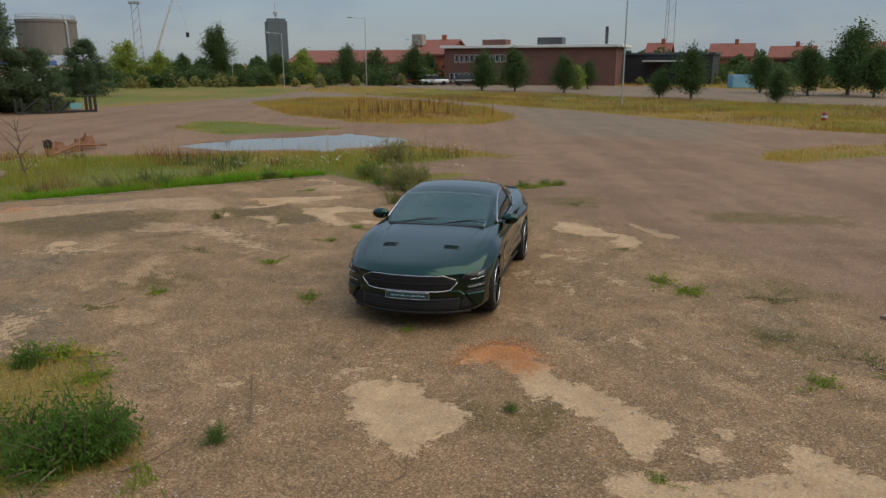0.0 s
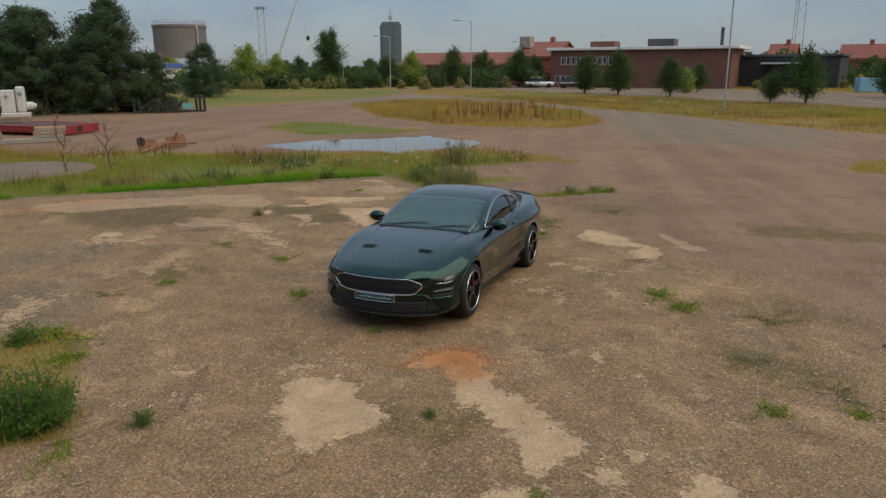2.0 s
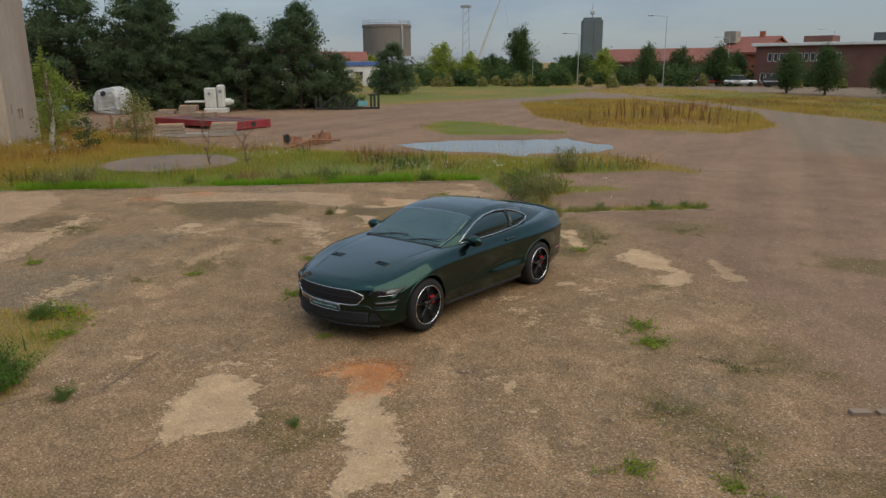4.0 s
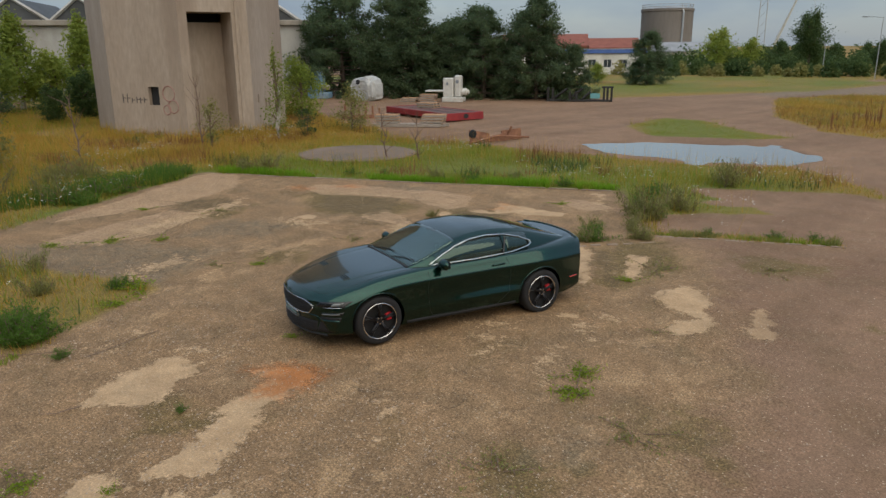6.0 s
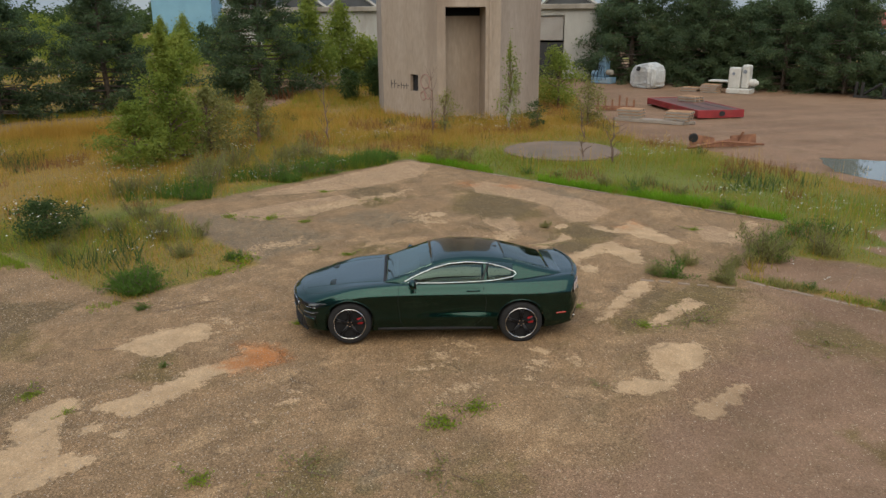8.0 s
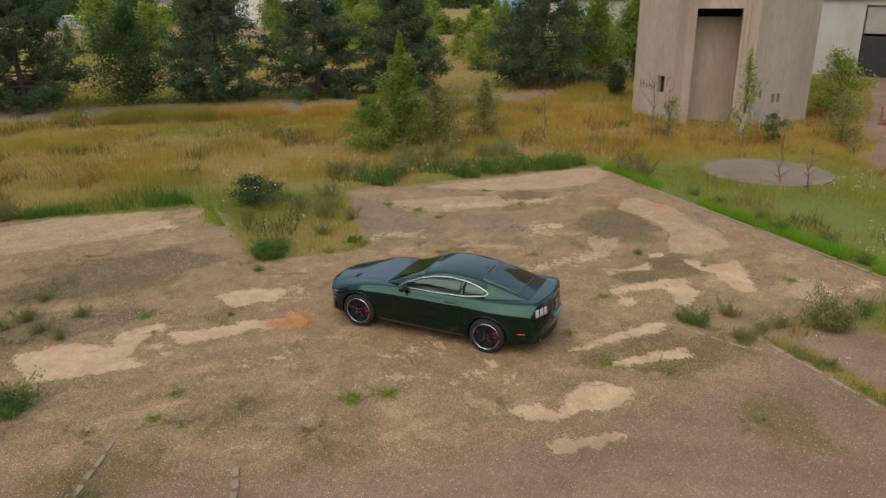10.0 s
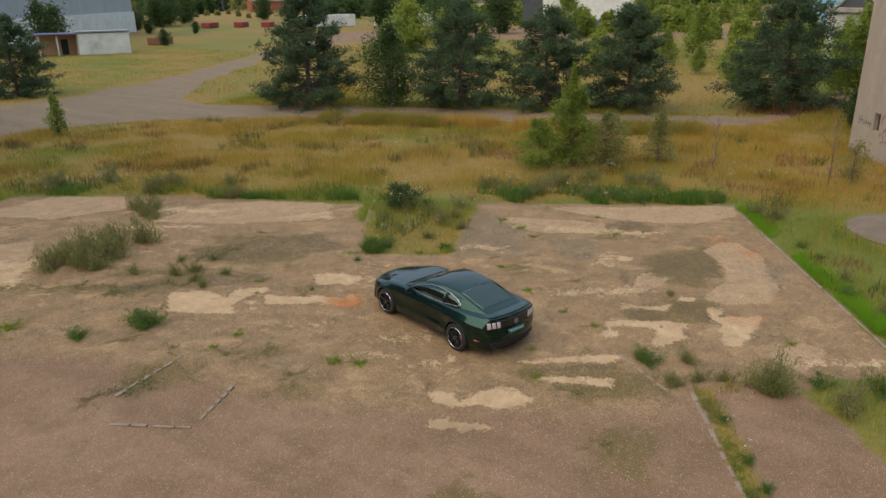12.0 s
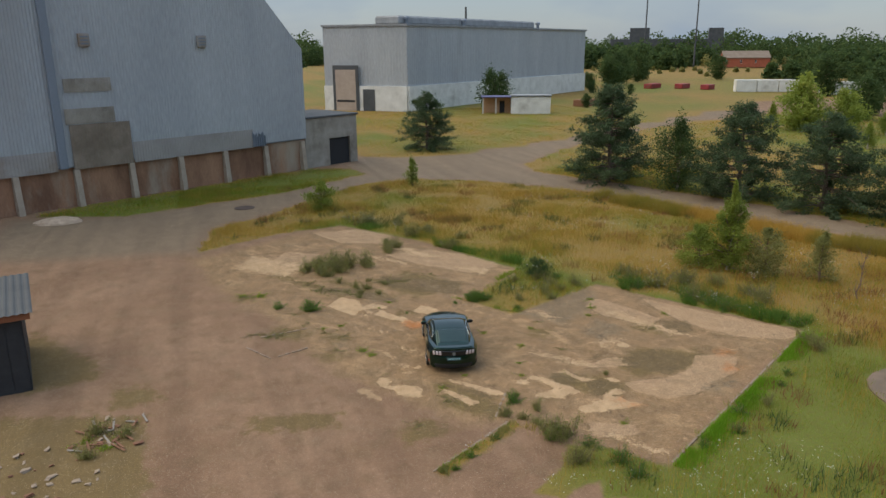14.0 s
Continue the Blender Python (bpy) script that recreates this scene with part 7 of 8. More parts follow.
# wheels
def car_wheel(ax, s):
    """Tyre, black five-spoke rim with a polished lip, disc and red caliper."""
    m = Matrix.Translation((ax, s * TRACK[ax], WHEEL_R)) @ pose(0, 0, 0, 0, 0, 0 if s > 0 else 180)
    tyre = lathe(bmesh.new(), [(0.25, -0.125), (0.30, -0.135), (0.33, -0.125), (0.345, -0.09), (0.345, 0.09), (0.33, 0.125), (0.30, 0.138), (0.258, 0.13), (0.25, 0.05)], 40, "y", m)
    wheel = part("wheel", tyre, M_TYRE, car, "black tyre on a black alloy rim", True)
    wheel.data.set_sharp_from_angle(angle=radians(50))
    lipb = bmesh.new()
    tube(lipb, [m @ Vector((0.25 * math.cos(a), 0.132, 0.25 * math.sin(a))) for a in np.linspace(0, 2 * math.pi, 41)[:-1]], 0.0075, 6, True)
    part("rim_lip", lipb, M_CHROME, wheel, "polished rim lip", True)
    part("barrel", lathe(bmesh.new(), [(0.24, -0.1), (0.235, 0.0), (0.05, 0.005)], 32, "y", m), M_CAR_MATT, wheel, "", True)
    part("brake_disc", lathe(bmesh.new(), [(0.175, 0.02), (0.175, 0.032), (0.06, 0.034)], 28, "y", m), M_CORR_DARK, wheel)
    for k in range(5):
        a = math.radians(90 + 72 * k)
        for d in (-0.11, 0.11):
            sp = bmesh.new()
            c0, c1 = a + d * 0.35, a + d
            p0 = Vector((0.04 * math.cos(c0), 0.105, 0.04 * math.sin(c0)))
            p1 = Vector((0.16 * math.cos(c1 * 0.5 + a * 0.5), 0.112, 0.16 * math.sin(c1 * 0.5 + a * 0.5)))
            p2 = Vector((0.238 * math.cos(c1), 0.12, 0.238 * math.sin(c1)))
            tube(sp, [m @ p0, m @ p1, m @ p2], [0.024, 0.013, 0.015], 6)
            part("spoke", sp, M_RIM, wheel, "", True)
    part("hub", lathe(bmesh.new(), [(0.06, 0.06), (0.058, 0.118), (0.03, 0.124)], 16, "y", m), M_RIM, wheel, "", True)
    for k in range(5):
        a = math.radians(54 + 72 * k)
        part("wheel_nut", lathe(bmesh.new(), [(0.009, 0.118), (0.009, 0.13)], 6, "y", m @ Matrix.Translation((0.042 * math.cos(a), 0, 0.042 * math.sin(a)))), M_CHROME, wheel)
    cal = bmesh.new()
    for k in range(2):
        a = math.radians(-18 + 16 * k) + (math.pi if s > 0 else 0)
        box(cal, -0.028, 0.03, 0.12, 0.028, 0.085, 0.2, 0.006, m @ pose(0, 0, 0, 0, 90 - math.degrees(a), 0))
    part("caliper", cal, M_CALIPER, wheel, "red brake caliper")


for ax in AXLES:
    for s in (1, -1):
        car_wheel(ax, s)

# ---- grass, flowers, weeds, gravel ----
def blades(name, px, py, height, width, mat, label, seed, lean=0.55, base_z=-0.02):
    """One object of many blades, each a slender leaning face."""
    rng = np.random.default_rng(seed)
    n = len(px)
    a = rng.uniform(0, 2 * math.pi, n)
    t = rng.uniform(0, 2 * math.pi, n)
    l = height * lean * np.abs(rng.normal(size=n))
    wx, wy = np.cos(a) * width, np.sin(a) * width
    z0 = np.full(n, base_z)
    v = np.stack([np.stack([px - wx, py - wy, z0], 1), np.stack([px + wx, py + wy, z0], 1), np.stack([px + np.cos(t) * l, py + np.sin(t) * l, height], 1)], 1).reshape(-1, 3)
    return raw(name, v, np.arange(3 * n).reshape(-1, 3), mat, label, "grass", "stuff")


def scatter(x0, x1, y0, y1, per_m2, seed):
    rng = np.random.default_rng(seed)
    n = int((x1 - x0) * (y1 - y0) * per_m2)
    return rng.uniform(x0, x1, n), rng.uniform(y0, y1, n), rng


def grow(x0, x1, y0, y1, per_m2, seed, tall, width, zones=None, skip=None):
    """Grass over a stretch of the plan: straw, mixed or green blades by how dry the spot is."""
    px, py, rng = scatter(x0, x1, y0, y1, per_m2, seed)
    keep = grass_at(px, py) + 0.5 * (value_noise(px, py, 0.5, 11) - 0.5) > 0.52
    keep &= rng.uniform(size=len(px)) < 0.35 + 0.9 * value_noise(px, py, 1.3, 12)
    if zones:
        keep &= zone(px, py, zones, 0.3) > 0.5
    if skip:
        keep &= ~((px > skip[0]) & (px < skip[1]) & (py > skip[2]) & (py < skip[3]))
    keep &= distance_in(px, py, TOWER) < -0.05
    px, py = px[keep], py[keep]
    d = dryness_at(px, py)
    r = rng.uniform(size=len(px))
    h = tall * (0.12 + 0.88 * value_noise(px, py, 2.5, 13)) * rng.uniform(0.45, 1.2, len(px))
    h *= np.where(zone(px, py, [GREEN_PATCH, FAR_LAWN], 0.5) > 0.5, 0.18, 1.0) * np.where(zone(px, py, [NORTH_STRIP, ROAD_VERGE], 0.5) > 0.5, 0.62, 1.0)
    pick = np.where(r < d * 0.95 - 0.12, 0, np.where(r < d * 0.5 + 0.45, 1, 2))
    for k, (name, mat, label) in enumerate((("dry_grass", M_DRY, "tall straw-coloured dry grass"), ("mixed_grass", M_MIXED, "mixed green and straw grass"), ("green_grass", M_GREEN, "fresh green grass along the slab edge"))):
        s = pick == k
        if s.any():
            blades(name, px[s], py[s], h[s], width * rng.uniform(0.6, 1.4, s.sum()), mat, label, seed + k)


grow(-24, 4, 13, 28, 420, 101, 0.42, 0.0055)
grow(-36, 11, -28, 13, 300, 102, 0.45, 0.007)
grow(-48, -24, 10, 34, 130, 103, 0.6, 0.011)
grow(-16, 24, 22, 75, 190, 104, 0.42, 0.007, skip=(-16, 4, 22, 28))
grow(4, 8, 15, 24, 260, 110, 0.3, 0.006)
grow(-60, 40, 45, 125, 16, 105, 0.45, 0.022, skip=(-16, 24, 45, 75))
grow(-95, -20, -60, 12, 26, 106, 0.35, 0.018, [FORK_FIELD])
grow(-60, -2, -100, -38, 26, 107, 0.3, 0.018, [SOUTH_FIELD])
grow(-6, 22, -37, -18, 130, 108, 0.4, 0.016, [HALL_VERGE])
grow(18, 70, 0, 65, 60, 109, 0.5, 0.011, [ROAD_VERGE])

# taller grass along the near side of the track
rng = np.random.default_rng(111)
edge_line = [(-21.0, -14.5), (-23.6, -6.5), (-26.6, 2.0), (-29.6, 8.2)]
for k, (a, b) in enumerate(zip(edge_line, edge_line[1:])):
    n = 7000
    s, o = rng.uniform(size=n), rng.uniform(-1.0, 1.0, n)
    tx, ty = a[0] + (b[0] - a[0]) * s + o, a[1] + (b[1] - a[1]) * s + 0.4 * o
    keep = value_noise(tx, ty, 1.4, 29) > 0.25
    blades("dry_grass", tx[keep], ty[keep], rng.uniform(0.4, 0.95, keep.sum()), 0.012 * rng.uniform(0.6, 1.4, keep.sum()), M_DRY if k % 2 else M_MIXED, "tall straw-coloured dry grass beside the track", 112 + k, 0.35)

# a bank of fresh green along the slab's north edge and taller weeds along its west edge
def edging(u0, v0, u1, v1, count, spread_m, tall, width, mat, label, name, seed, gap=0.52):
    rng = np.random.default_rng(seed)
    k = rng.uniform(size=count)
    ax, ay = slab(u0, v0)
    bx, by = slab(u1, v1)
    off = np.abs(rng.normal(size=count)) * spread_m
    nx_, ny_ = -(by - ay), bx - ax
    ln = math.hypot(nx_, ny_)
    px = ax + (bx - ax) * k + nx_ / ln * off
    py = ay + (by - ay) * k + ny_ / ln * off
    keep = value_noise(px, py, 0.9, seed) + 0.25 * (value_noise(px, py, 0.3, seed) - 0.5) > gap
    px, py = px[keep], py[keep]
    blades(name, px, py, tall * rng.uniform(0.3, 1.2, len(px)) * (0.4 + value_noise(px, py, 1.5, seed + 1)), width * rng.uniform(0.6, 1.4, len(px)), mat, label, seed + 2)


edging(0.1, -0.06, 13.4, -0.06, 15000, 0.3, 0.2, 0.010, M_BRIGHT, "bright fresh green grass along the slab edge", "green_grass", 201, 0.22)
edging(-0.05, 10.0, -0.05, 0.0, 11000, 0.8, 0.5, 0.013, M_WEED, "leafy weeds along the slab edge", "weeds", 202)
edging(-0.4, 29.4, -0.1, 14.2, 9000, 0.6, 0.36, 0.013, M_WEED, "leafy weeds along the slab edge", "weeds", 203)
edging(0.3, 14.3, 6.3, 13.7, 2600, -0.25, 0.14, 0.01, M_GREEN, "fresh green grass along the slab edge", "green_grass", 204)
edging(13.3, 0.3, 13.9, 4.6, 1800, 0.25, 0.28, 0.011, M_MIXED, "mixed green and straw grass", "mixed_grass", 207)
edging(14.2, 5.02, 18.0, 5.02, 3200, 0.2, 0.17, 0.009, M_LEAF_OLIVE, "olive and brown grass along the kerb", "mixed_grass", 208, 0.45)
edging(14.2, 5.05, 18.0, 5.05, 900, 0.16, 0.12, 0.008, M_GREEN, "fresh green grass along the kerb", "green_grass", 209, 0.45)

# white flower heads scattered through the grass
rng = np.random.default_rng(301)
fx, fy, _ = scatter(-24, 4, -16, 28, 9, 302)
keep = (grass_at(fx, fy) > 0.6) & (value_noise(fx, fy, 2.4, 21) + 0.16 * zone(fx, fy, [NORTH_STRIP], 1.0) > 0.66) & (distance_in(fx, fy, TOWER) < -0.3)
fx, fy = fx[keep], fy[keep]
fz = rng.uniform(0.25, 0.5, len(fx)) * np.where(zone(fx, fy, [NORTH_STRIP], 0.5) > 0.5, 0.7, 1.0)
pts = np.repeat(np.stack([fx, fy, fz], 1), 3, 0) + rng.normal(size=(len(fx) * 3, 3)) * [0.05, 0.05, 0.02]
v, f = leaf_cloud(pts, 0.018, rng, 0.9)
raw("wild_flowers", v, f, M_FLOWER, "small white wild flower heads in the grass", "flowers", "stuff")
# dark tufts and reddish dead patches in the field
for name, mat, label, seed, lim, tall in (("weeds", M_LEAF_DARK, "dark weed tufts in the dry grass", 311, 0.8, 0.5), ("dead_grass", M_RED_DOCK, "reddish brown dead grass patches", 312, 0.74, 0.45)):
    tx, ty, rng = scatter(-30, 8, -26, 27, 70, seed)
    keep = (grass_at(tx, ty) > 0.75) & (value_noise(tx, ty, 1.5, seed) + 0.2 * value_noise(tx, ty, 0.4, seed) > lim + 0.1) & (distance_in(tx, ty, TOWER) < -0.2)
    tx, ty = tx[keep], ty[keep]
    blades(name, tx, ty, tall * rng.uniform(0.3, 1.1, len(tx)), 0.011 * rng.uniform(0.6, 1.5, len(tx)), mat, label, seed + 1)
tx, ty, rng = scatter(-44, -37, 8, 13, 14, 313)
keep = value_noise(tx, ty, 1.8, 23) > 0.5
tx, ty = tx[keep], ty[keep]
blades("dock_stems", tx, ty, rng.uniform(0.4, 1.0, len(tx)), np.full(len(tx), 0.03), M_RED_DOCK, "reddish brown dock stems before the grove", 314, 0.2)
# thin brown stalks all through the tall grass, and rough tufts on the far verges
tx, ty, rng = scatter(-24, 8, -16, 28, 11, 321)
keep = (grass_at(tx, ty) > 0.7) & (value_noise(tx, ty, 1.9, 33) > 0.45) & ~((tx > -9) & (tx < 0) & (ty < 9)) & (distance_in(tx, ty, TOWER) < -0.2)
tx, ty = tx[keep], ty[keep]
blades("dry_stalks", tx, ty, rng.uniform(0.45, 0.95, len(tx)), np.full(len(tx), 0.006), M_DRY, "thin straw seed stalks above the grass", 322, 0.15)
for name, mat, label, seed, lim in (("weeds", M_LEAF_OLIVE, "olive weed tufts on the road verge", 331, 0.5), ("dead_grass", M_RED_DOCK, "reddish brown dead grass on the road verge", 332, 0.48)):
    tx, ty, rng = scatter(-18, 48, 28, 76, 20, seed)
    keep = (zone(tx, ty, [ROAD_VERGE, DRY_ISLAND, RIGHT_PATCH], 0.4) > 0.6) & (value_noise(tx, ty, 2.4, seed) > lim)
    tx, ty = tx[keep], ty[keep]
    blades(name, tx, ty, rng.uniform(0.12, 0.42, len(tx)), 0.013 * rng.uniform(0.6, 1.5, len(tx)), mat, label, seed + 5, 0.5)
# brown seed heads of dock in the dry island
dx, dy, rng = scatter(-6, 4, 42, 56, 1.2, 303)
keep = (zone(dx, dy, [DRY_ISLAND], 0.3) > 0.7) & (value_noise(dx, dy, 2.0, 22) > 0.5)
dx, dy = dx[keep], dy[keep]
blades("dock_stems", np.repeat(dx, 4), np.repeat(dy, 4), rng.uniform(0.7, 1.15, len(dx) * 4), np.full(len(dx) * 4, 0.03), M_RED_DOCK, "reddish brown dock seed stems in dry grass", 304, 0.08)


def weed_clump(seed, radius, height, leaves, mat, label, stalks=9, leaf=0.022, flat=0.1, slim=0.4):
    """A weed: leafy stems of uneven length that lean out of one root, over a loose rosette."""
    rng = np.random.default_rng(seed)
    t = thing("weed_clump", Matrix(), label, "weed", "weeds on the slab")
    pts = []
    for k in range(stalks):
        b = rng.uniform(0, 2 * math.pi)
        reach = radius * rng.uniform(0.15, 1.0)
        root = np.array([math.cos(b), math.sin(b), 0]) * reach * rng.uniform(0.0, 0.7)
        tip = np.array([math.cos(b) * reach, math.sin(b) * reach, height * rng.uniform(0.35, 1.45)]) + rng.normal(size=3) * [radius * 0.2, radius * 0.2, 0]
        part("stalk", tube(bmesh.new(), [tuple(root), tuple((root + tip) / 2 + np.array([0, 0, height * 0.12])), tuple(tip)], [0.005, 0.004, 0.002], 4), M_TWIG, t)
        n = leaves // stalks
        s = rng.uniform(0.1, 1.0, (n, 1))
        pts.append(root * (1 - s) + tip * s + rng.normal(size=(n, 3)) * [radius * 0.12, radius * 0.12, height * 0.1])
    pts = np.concatenate(pts)
    pts[:, 2] = np.maximum(pts[:, 2], 0.012)
    v, f = leaf_cloud(pts, leaf, rng, flat, slim)
    raw("leaves", v, f, mat, parent=t)
    return t


def place_weeds(first, spots):
    """Moves the first clump to the first spot and copies it to the others: (u, v, scale)."""
    for k, (u, v_, s) in enumerate(spots):
        x, y = slab(u, v_)
        m = pose(x, y, 0.0, 0, 0, (k * 131) % 360)
        ob = first if k == 0 else copy_thing(first, m)
        ob.matrix_basis = m
        ob.scale = (s, s, s)


rng = np.random.default_rng(409)
notch_weeds = [(5.2 + 0.9 * rng.uniform(), 13.35 - 0.5 * rng.uniform() ** 2, rng.uniform(1.2, 1.9)) for k in range(9)] + [(4.9 + 1.0 * rng.uniform(), 10.8 + 0.4 * rng.uniform(), rng.uniform(0.4, 0.8)) for k in range(3)] + [(0.5 + 4.5 * rng.uniform(), 10.4 + 3.2 * rng.uniform(), rng.uniform(0.8, 1.5)) for k in range(8)]
edge_weeds = [(-0.2 - 1.4 * rng.uniform() ** 1.5, 0.2 + 9.8 * rng.uniform(), rng.uniform(1.2, 2.2)) for k in range(15)] + [(0.5 + 13 * rng.uniform(), -0.15 - 0.8 * rng.uniform(), rng.uniform(0.8, 1.5)) for k in range(9)]
edge_weeds += [(-0.3 - 2.5 * rng.uniform(), 14 + 15 * rng.uniform(), rng.uniform(1.2, 2.2)) for k in range(10)] + [(-0.6 - 3 * rng.uniform(), 9.8 * rng.uniform(), rng.uniform(1.2, 2.4)) for k in range(12)]
place_weeds(weed_clump(401, 0.3, 0.2, 1300, M_WEED, "bright green leafy weed clump growing from a slab joint", 17, 0.019, -0.6, 0.24), [(13.2, 5.75, 1.5), (14.25, 3.4, 1.6), (11.9, 18.1, 2.1), (11.75, 18.35, 1.6), (12.65, 19.5, 1.35), (0.6, 12.0, 1.4), (9.3, 14.45, 0.35), (6.85, 13.6, 0.6), (14.2, 1.2, 1.7), (14.5, 0.5, 1.6), (14.0, 2.3, 1.4), (15.5, 4.75, 0.7), (16.8, 4.7, 0.8), (17.6, 4.65, 0.7)] + notch_weeds[:12] + edge_weeds[:20])
place_weeds(weed_clump(402, 0.36, 0.06, 330, M_GREEN, "flat patch of fresh green weeds on the slab", 8, 0.018), [(13.5, 12.8, 1.3), (13.5, 12.35, 1.1), (12.3, 21.6, 1.7), (12.7, 22.1, 1.5), (8.9, 10.4, 0.9), (9.1, 8.3, 0.9), (10.4, 7.4, 0.7), (11.3, 6.8, 0.8), (9.5, 12.1, 0.6), (12.2, 15.6, 0.9), (13.0, 16.0, 0.8), (7.2, 9.0, 0.8), (3.2, 8.4, 1.2), (2.4, 9.0, 1.0), (4.2, 7.9, 0.9), (12.6, 8.4, 0.7), (14.0, 8.3, 0.9), (8.7, 16.1, 0.9), (9.6, 16.0, 0.5), (1.9, 5.4, 0.8), (12.0, 2.2, 0.8), (5.9, 10.9, 1.6), (6.1, 11.6, 1.2), (23.5, 13.6, 1.4), (23.9, 14.4, 1.2)])
place_weeds(weed_clump(403, 0.36, 0.3, 1500, M_LEAF_OLIVE, "greyish olive weed clump with thin stalks", 22, 0.03, -1.6, 0.16), [(14.2, 3.6, 1.6), (14.1, 3.2, 1.7), (14.3, 3.4, 1.4), (13.9, 4.3, 0.8), (13.1, 4.85, 0.9), (14.0, 5.45, 0.7), (13.95, 4.85, 0.8), (5.4, 21.2, 2.2), (6.1, 21.9, 2.4), (6.6, 22.7, 2.4), (7.1, 21.6, 2.2), (7.7, 22.3, 2.3), (8.1, 23.0, 2.0), (8.0, 21.5, 1.6), (7.2, 23.2, 1.6), (2.6, 22.3, 1.8), (1.5, 22.7, 1.7), (8.8, 18.1, 0.8), (8.3, 18.9, 0.9), (9.2, 17.7, 0.7), (7.2, 19.2, 0.6), (7.0, 18.2, 0.6), (1.6, 23.4, 1.5), (2.2, 22.8, 1.2), (8.0, 18.4, 0.9), (8.2, 17.4, 0.7), (8.3, 20.2, 0.8), (12.9, 5.9, 0.8), (14.2, 5.4, 0.8), (0.9, 10.6, 1.4), (9.2, 4.4, 0.5), (15.0, 2.2, 1.6), (16.4, -1.6, 2.0), (22.8, 13.8, 1.0), (23.4, 14.6, 1.3), (24.2, 13.4, 1.1)] + notch_weeds[12:] + edge_weeds[20:])
place_weeds(weed_clump(404, 0.5, 0.04, 260, M_LEAF_OLIVE, "brownish creeping weeds on bare gravel", 9, 0.018), [(14.9, 17.2, 1.6), (14.9, 16.8, 1.4), (12.6, 21.9, 1.8), (6.6, 18.6, 1.9), (9.3, 18.6, 1.8), (9.5, 20.0, 1.9), (13.0, 14.7, 1.0), (14.2, 13.6, 1.0), (13.1, 15.6, 1.0), (13.2, 17.0, 1.0), (15.4, 17.6, 1.0), (12.6, 18.4, 0.9), (9.6, 19.5, 1.2), (9.2, 21.2, 1.3), (6.0, 18.0, 1.2), (4.4, 17.4, 1.2), (10.0, 5.6, 0.8), (3.9, 5.2, 0.9), (6.4, 9.2, 0.7), (14.4, 7.6, 1.2), (16.6, 7.2, 1.0), (14.4, 10.6, 0.5), (8.2, 7.0, 0.8), (11.6, 9.0, 0.7), (10.6, 11.4, 0.6), (23.0, 14.4, 1.6)])

# loose gravel and chips over the slab and the yard
sx, sy, rng = scatter(-13, 15, -10, 22, 22, 501)
nx2, ny2, _ = scatter(-6, 8, 1.5, 8, 210, 502)
sx, sy = np.concatenate([sx, nx2]), np.concatenate([sy, ny2])
keep = (grass_at(sx, sy) < 0.35) & (value_noise(sx, sy, 1.6, 31) > 0.42) & (np.abs(sx - 0.1) + np.abs(sy - 10.4) > 3.2)
sx, sy = sx[keep], sy[keep]
n = len(sx)
s = 0.004 + 0.010 * rng.uniform(size=n) ** 3
octa = np.array([(1, 0, 0), (-1, 0, 0), (0, 1, 0), (0, -1, 0), (0, 0, 0.8)])
ang = rng.uniform(0, 6.283, n)
ca, sa = np.cos(ang), np.sin(ang)
pts = octa[None] * s[:, None, None] * rng.uniform(0.6, 1.4, (n, 1, 3))
xy = np.stack([pts[..., 0] * ca[:, None] - pts[..., 1] * sa[:, None] + sx[:, None], pts[..., 0] * sa[:, None] + pts[..., 1] * ca[:, None] + sy[:, None], pts[..., 2] + 0.01], -1)
tri = np.array([(0, 2, 4), (2, 1, 4), (1, 3, 4), (3, 0, 4)])
raw("gravel", xy.reshape(-1, 3), (tri[None] + 5 * np.arange(n)[:, None, None]).reshape(-1, 3), M_STONE, "loose pale gravel chips on the slab", "gravel", "stuff")


# dead twigs and roots that lie on the slab
for way in (
    [(-0.29, 5.28), (-0.29, 5.0), (-0.39, 4.88), (-0.45, 4.87)],
    [(-2.51, 5.03), (-2.32, 5.22), (-2.17, 5.53)],
    [(-1.95, 6.84), (-1.78, 6.15), (-1.69, 5.77)]):
    solid("twig", tube(bmesh.new(), [(x, y, 0.012 + 0.004 * (k % 2)) for k, (x, y) in enumerate(way)], [0.005 - 0.0008 * k for k in range(len(way))], 5), M_TWIG, Matrix(), "thin dark dead twig lying on the slab", "twig", "dead twigs")

# ---- scrap yard, lamps, far clutter ----
def pallet(m, stack, label, seed=0):
    """Wooden pallets, one on another: boards above and below, three bearers between."""
    for k in range(stack):
        t = thing("pallet", m @ pose(0.04 * math.sin(seed + k * 2.1), 0.03 * math.cos(seed + k), k * 0.15, 0, 0, 3 * math.sin(seed + k * 1.7)), label, "pallet", "wooden pallets")
        for i in range(5):
            y = -0.4 + i * 0.175
            part("board", block(-0.6, y, 0.122, 0.6, y + 0.1, 0.144, 0.003), M_WOOD, t)
        for i in range(3):
            y = -0.4 + i * 0.35
            part("bearer", block(-0.6, y, 0.022, 0.6, y + 0.1, 0.12, 0.003), M_WOOD_GREY, t)
            part("board", block(-0.6 + i * 0.55, -0.4, 0, -0.5 + i * 0.55, 0.4, 0.02), M_WOOD, t)


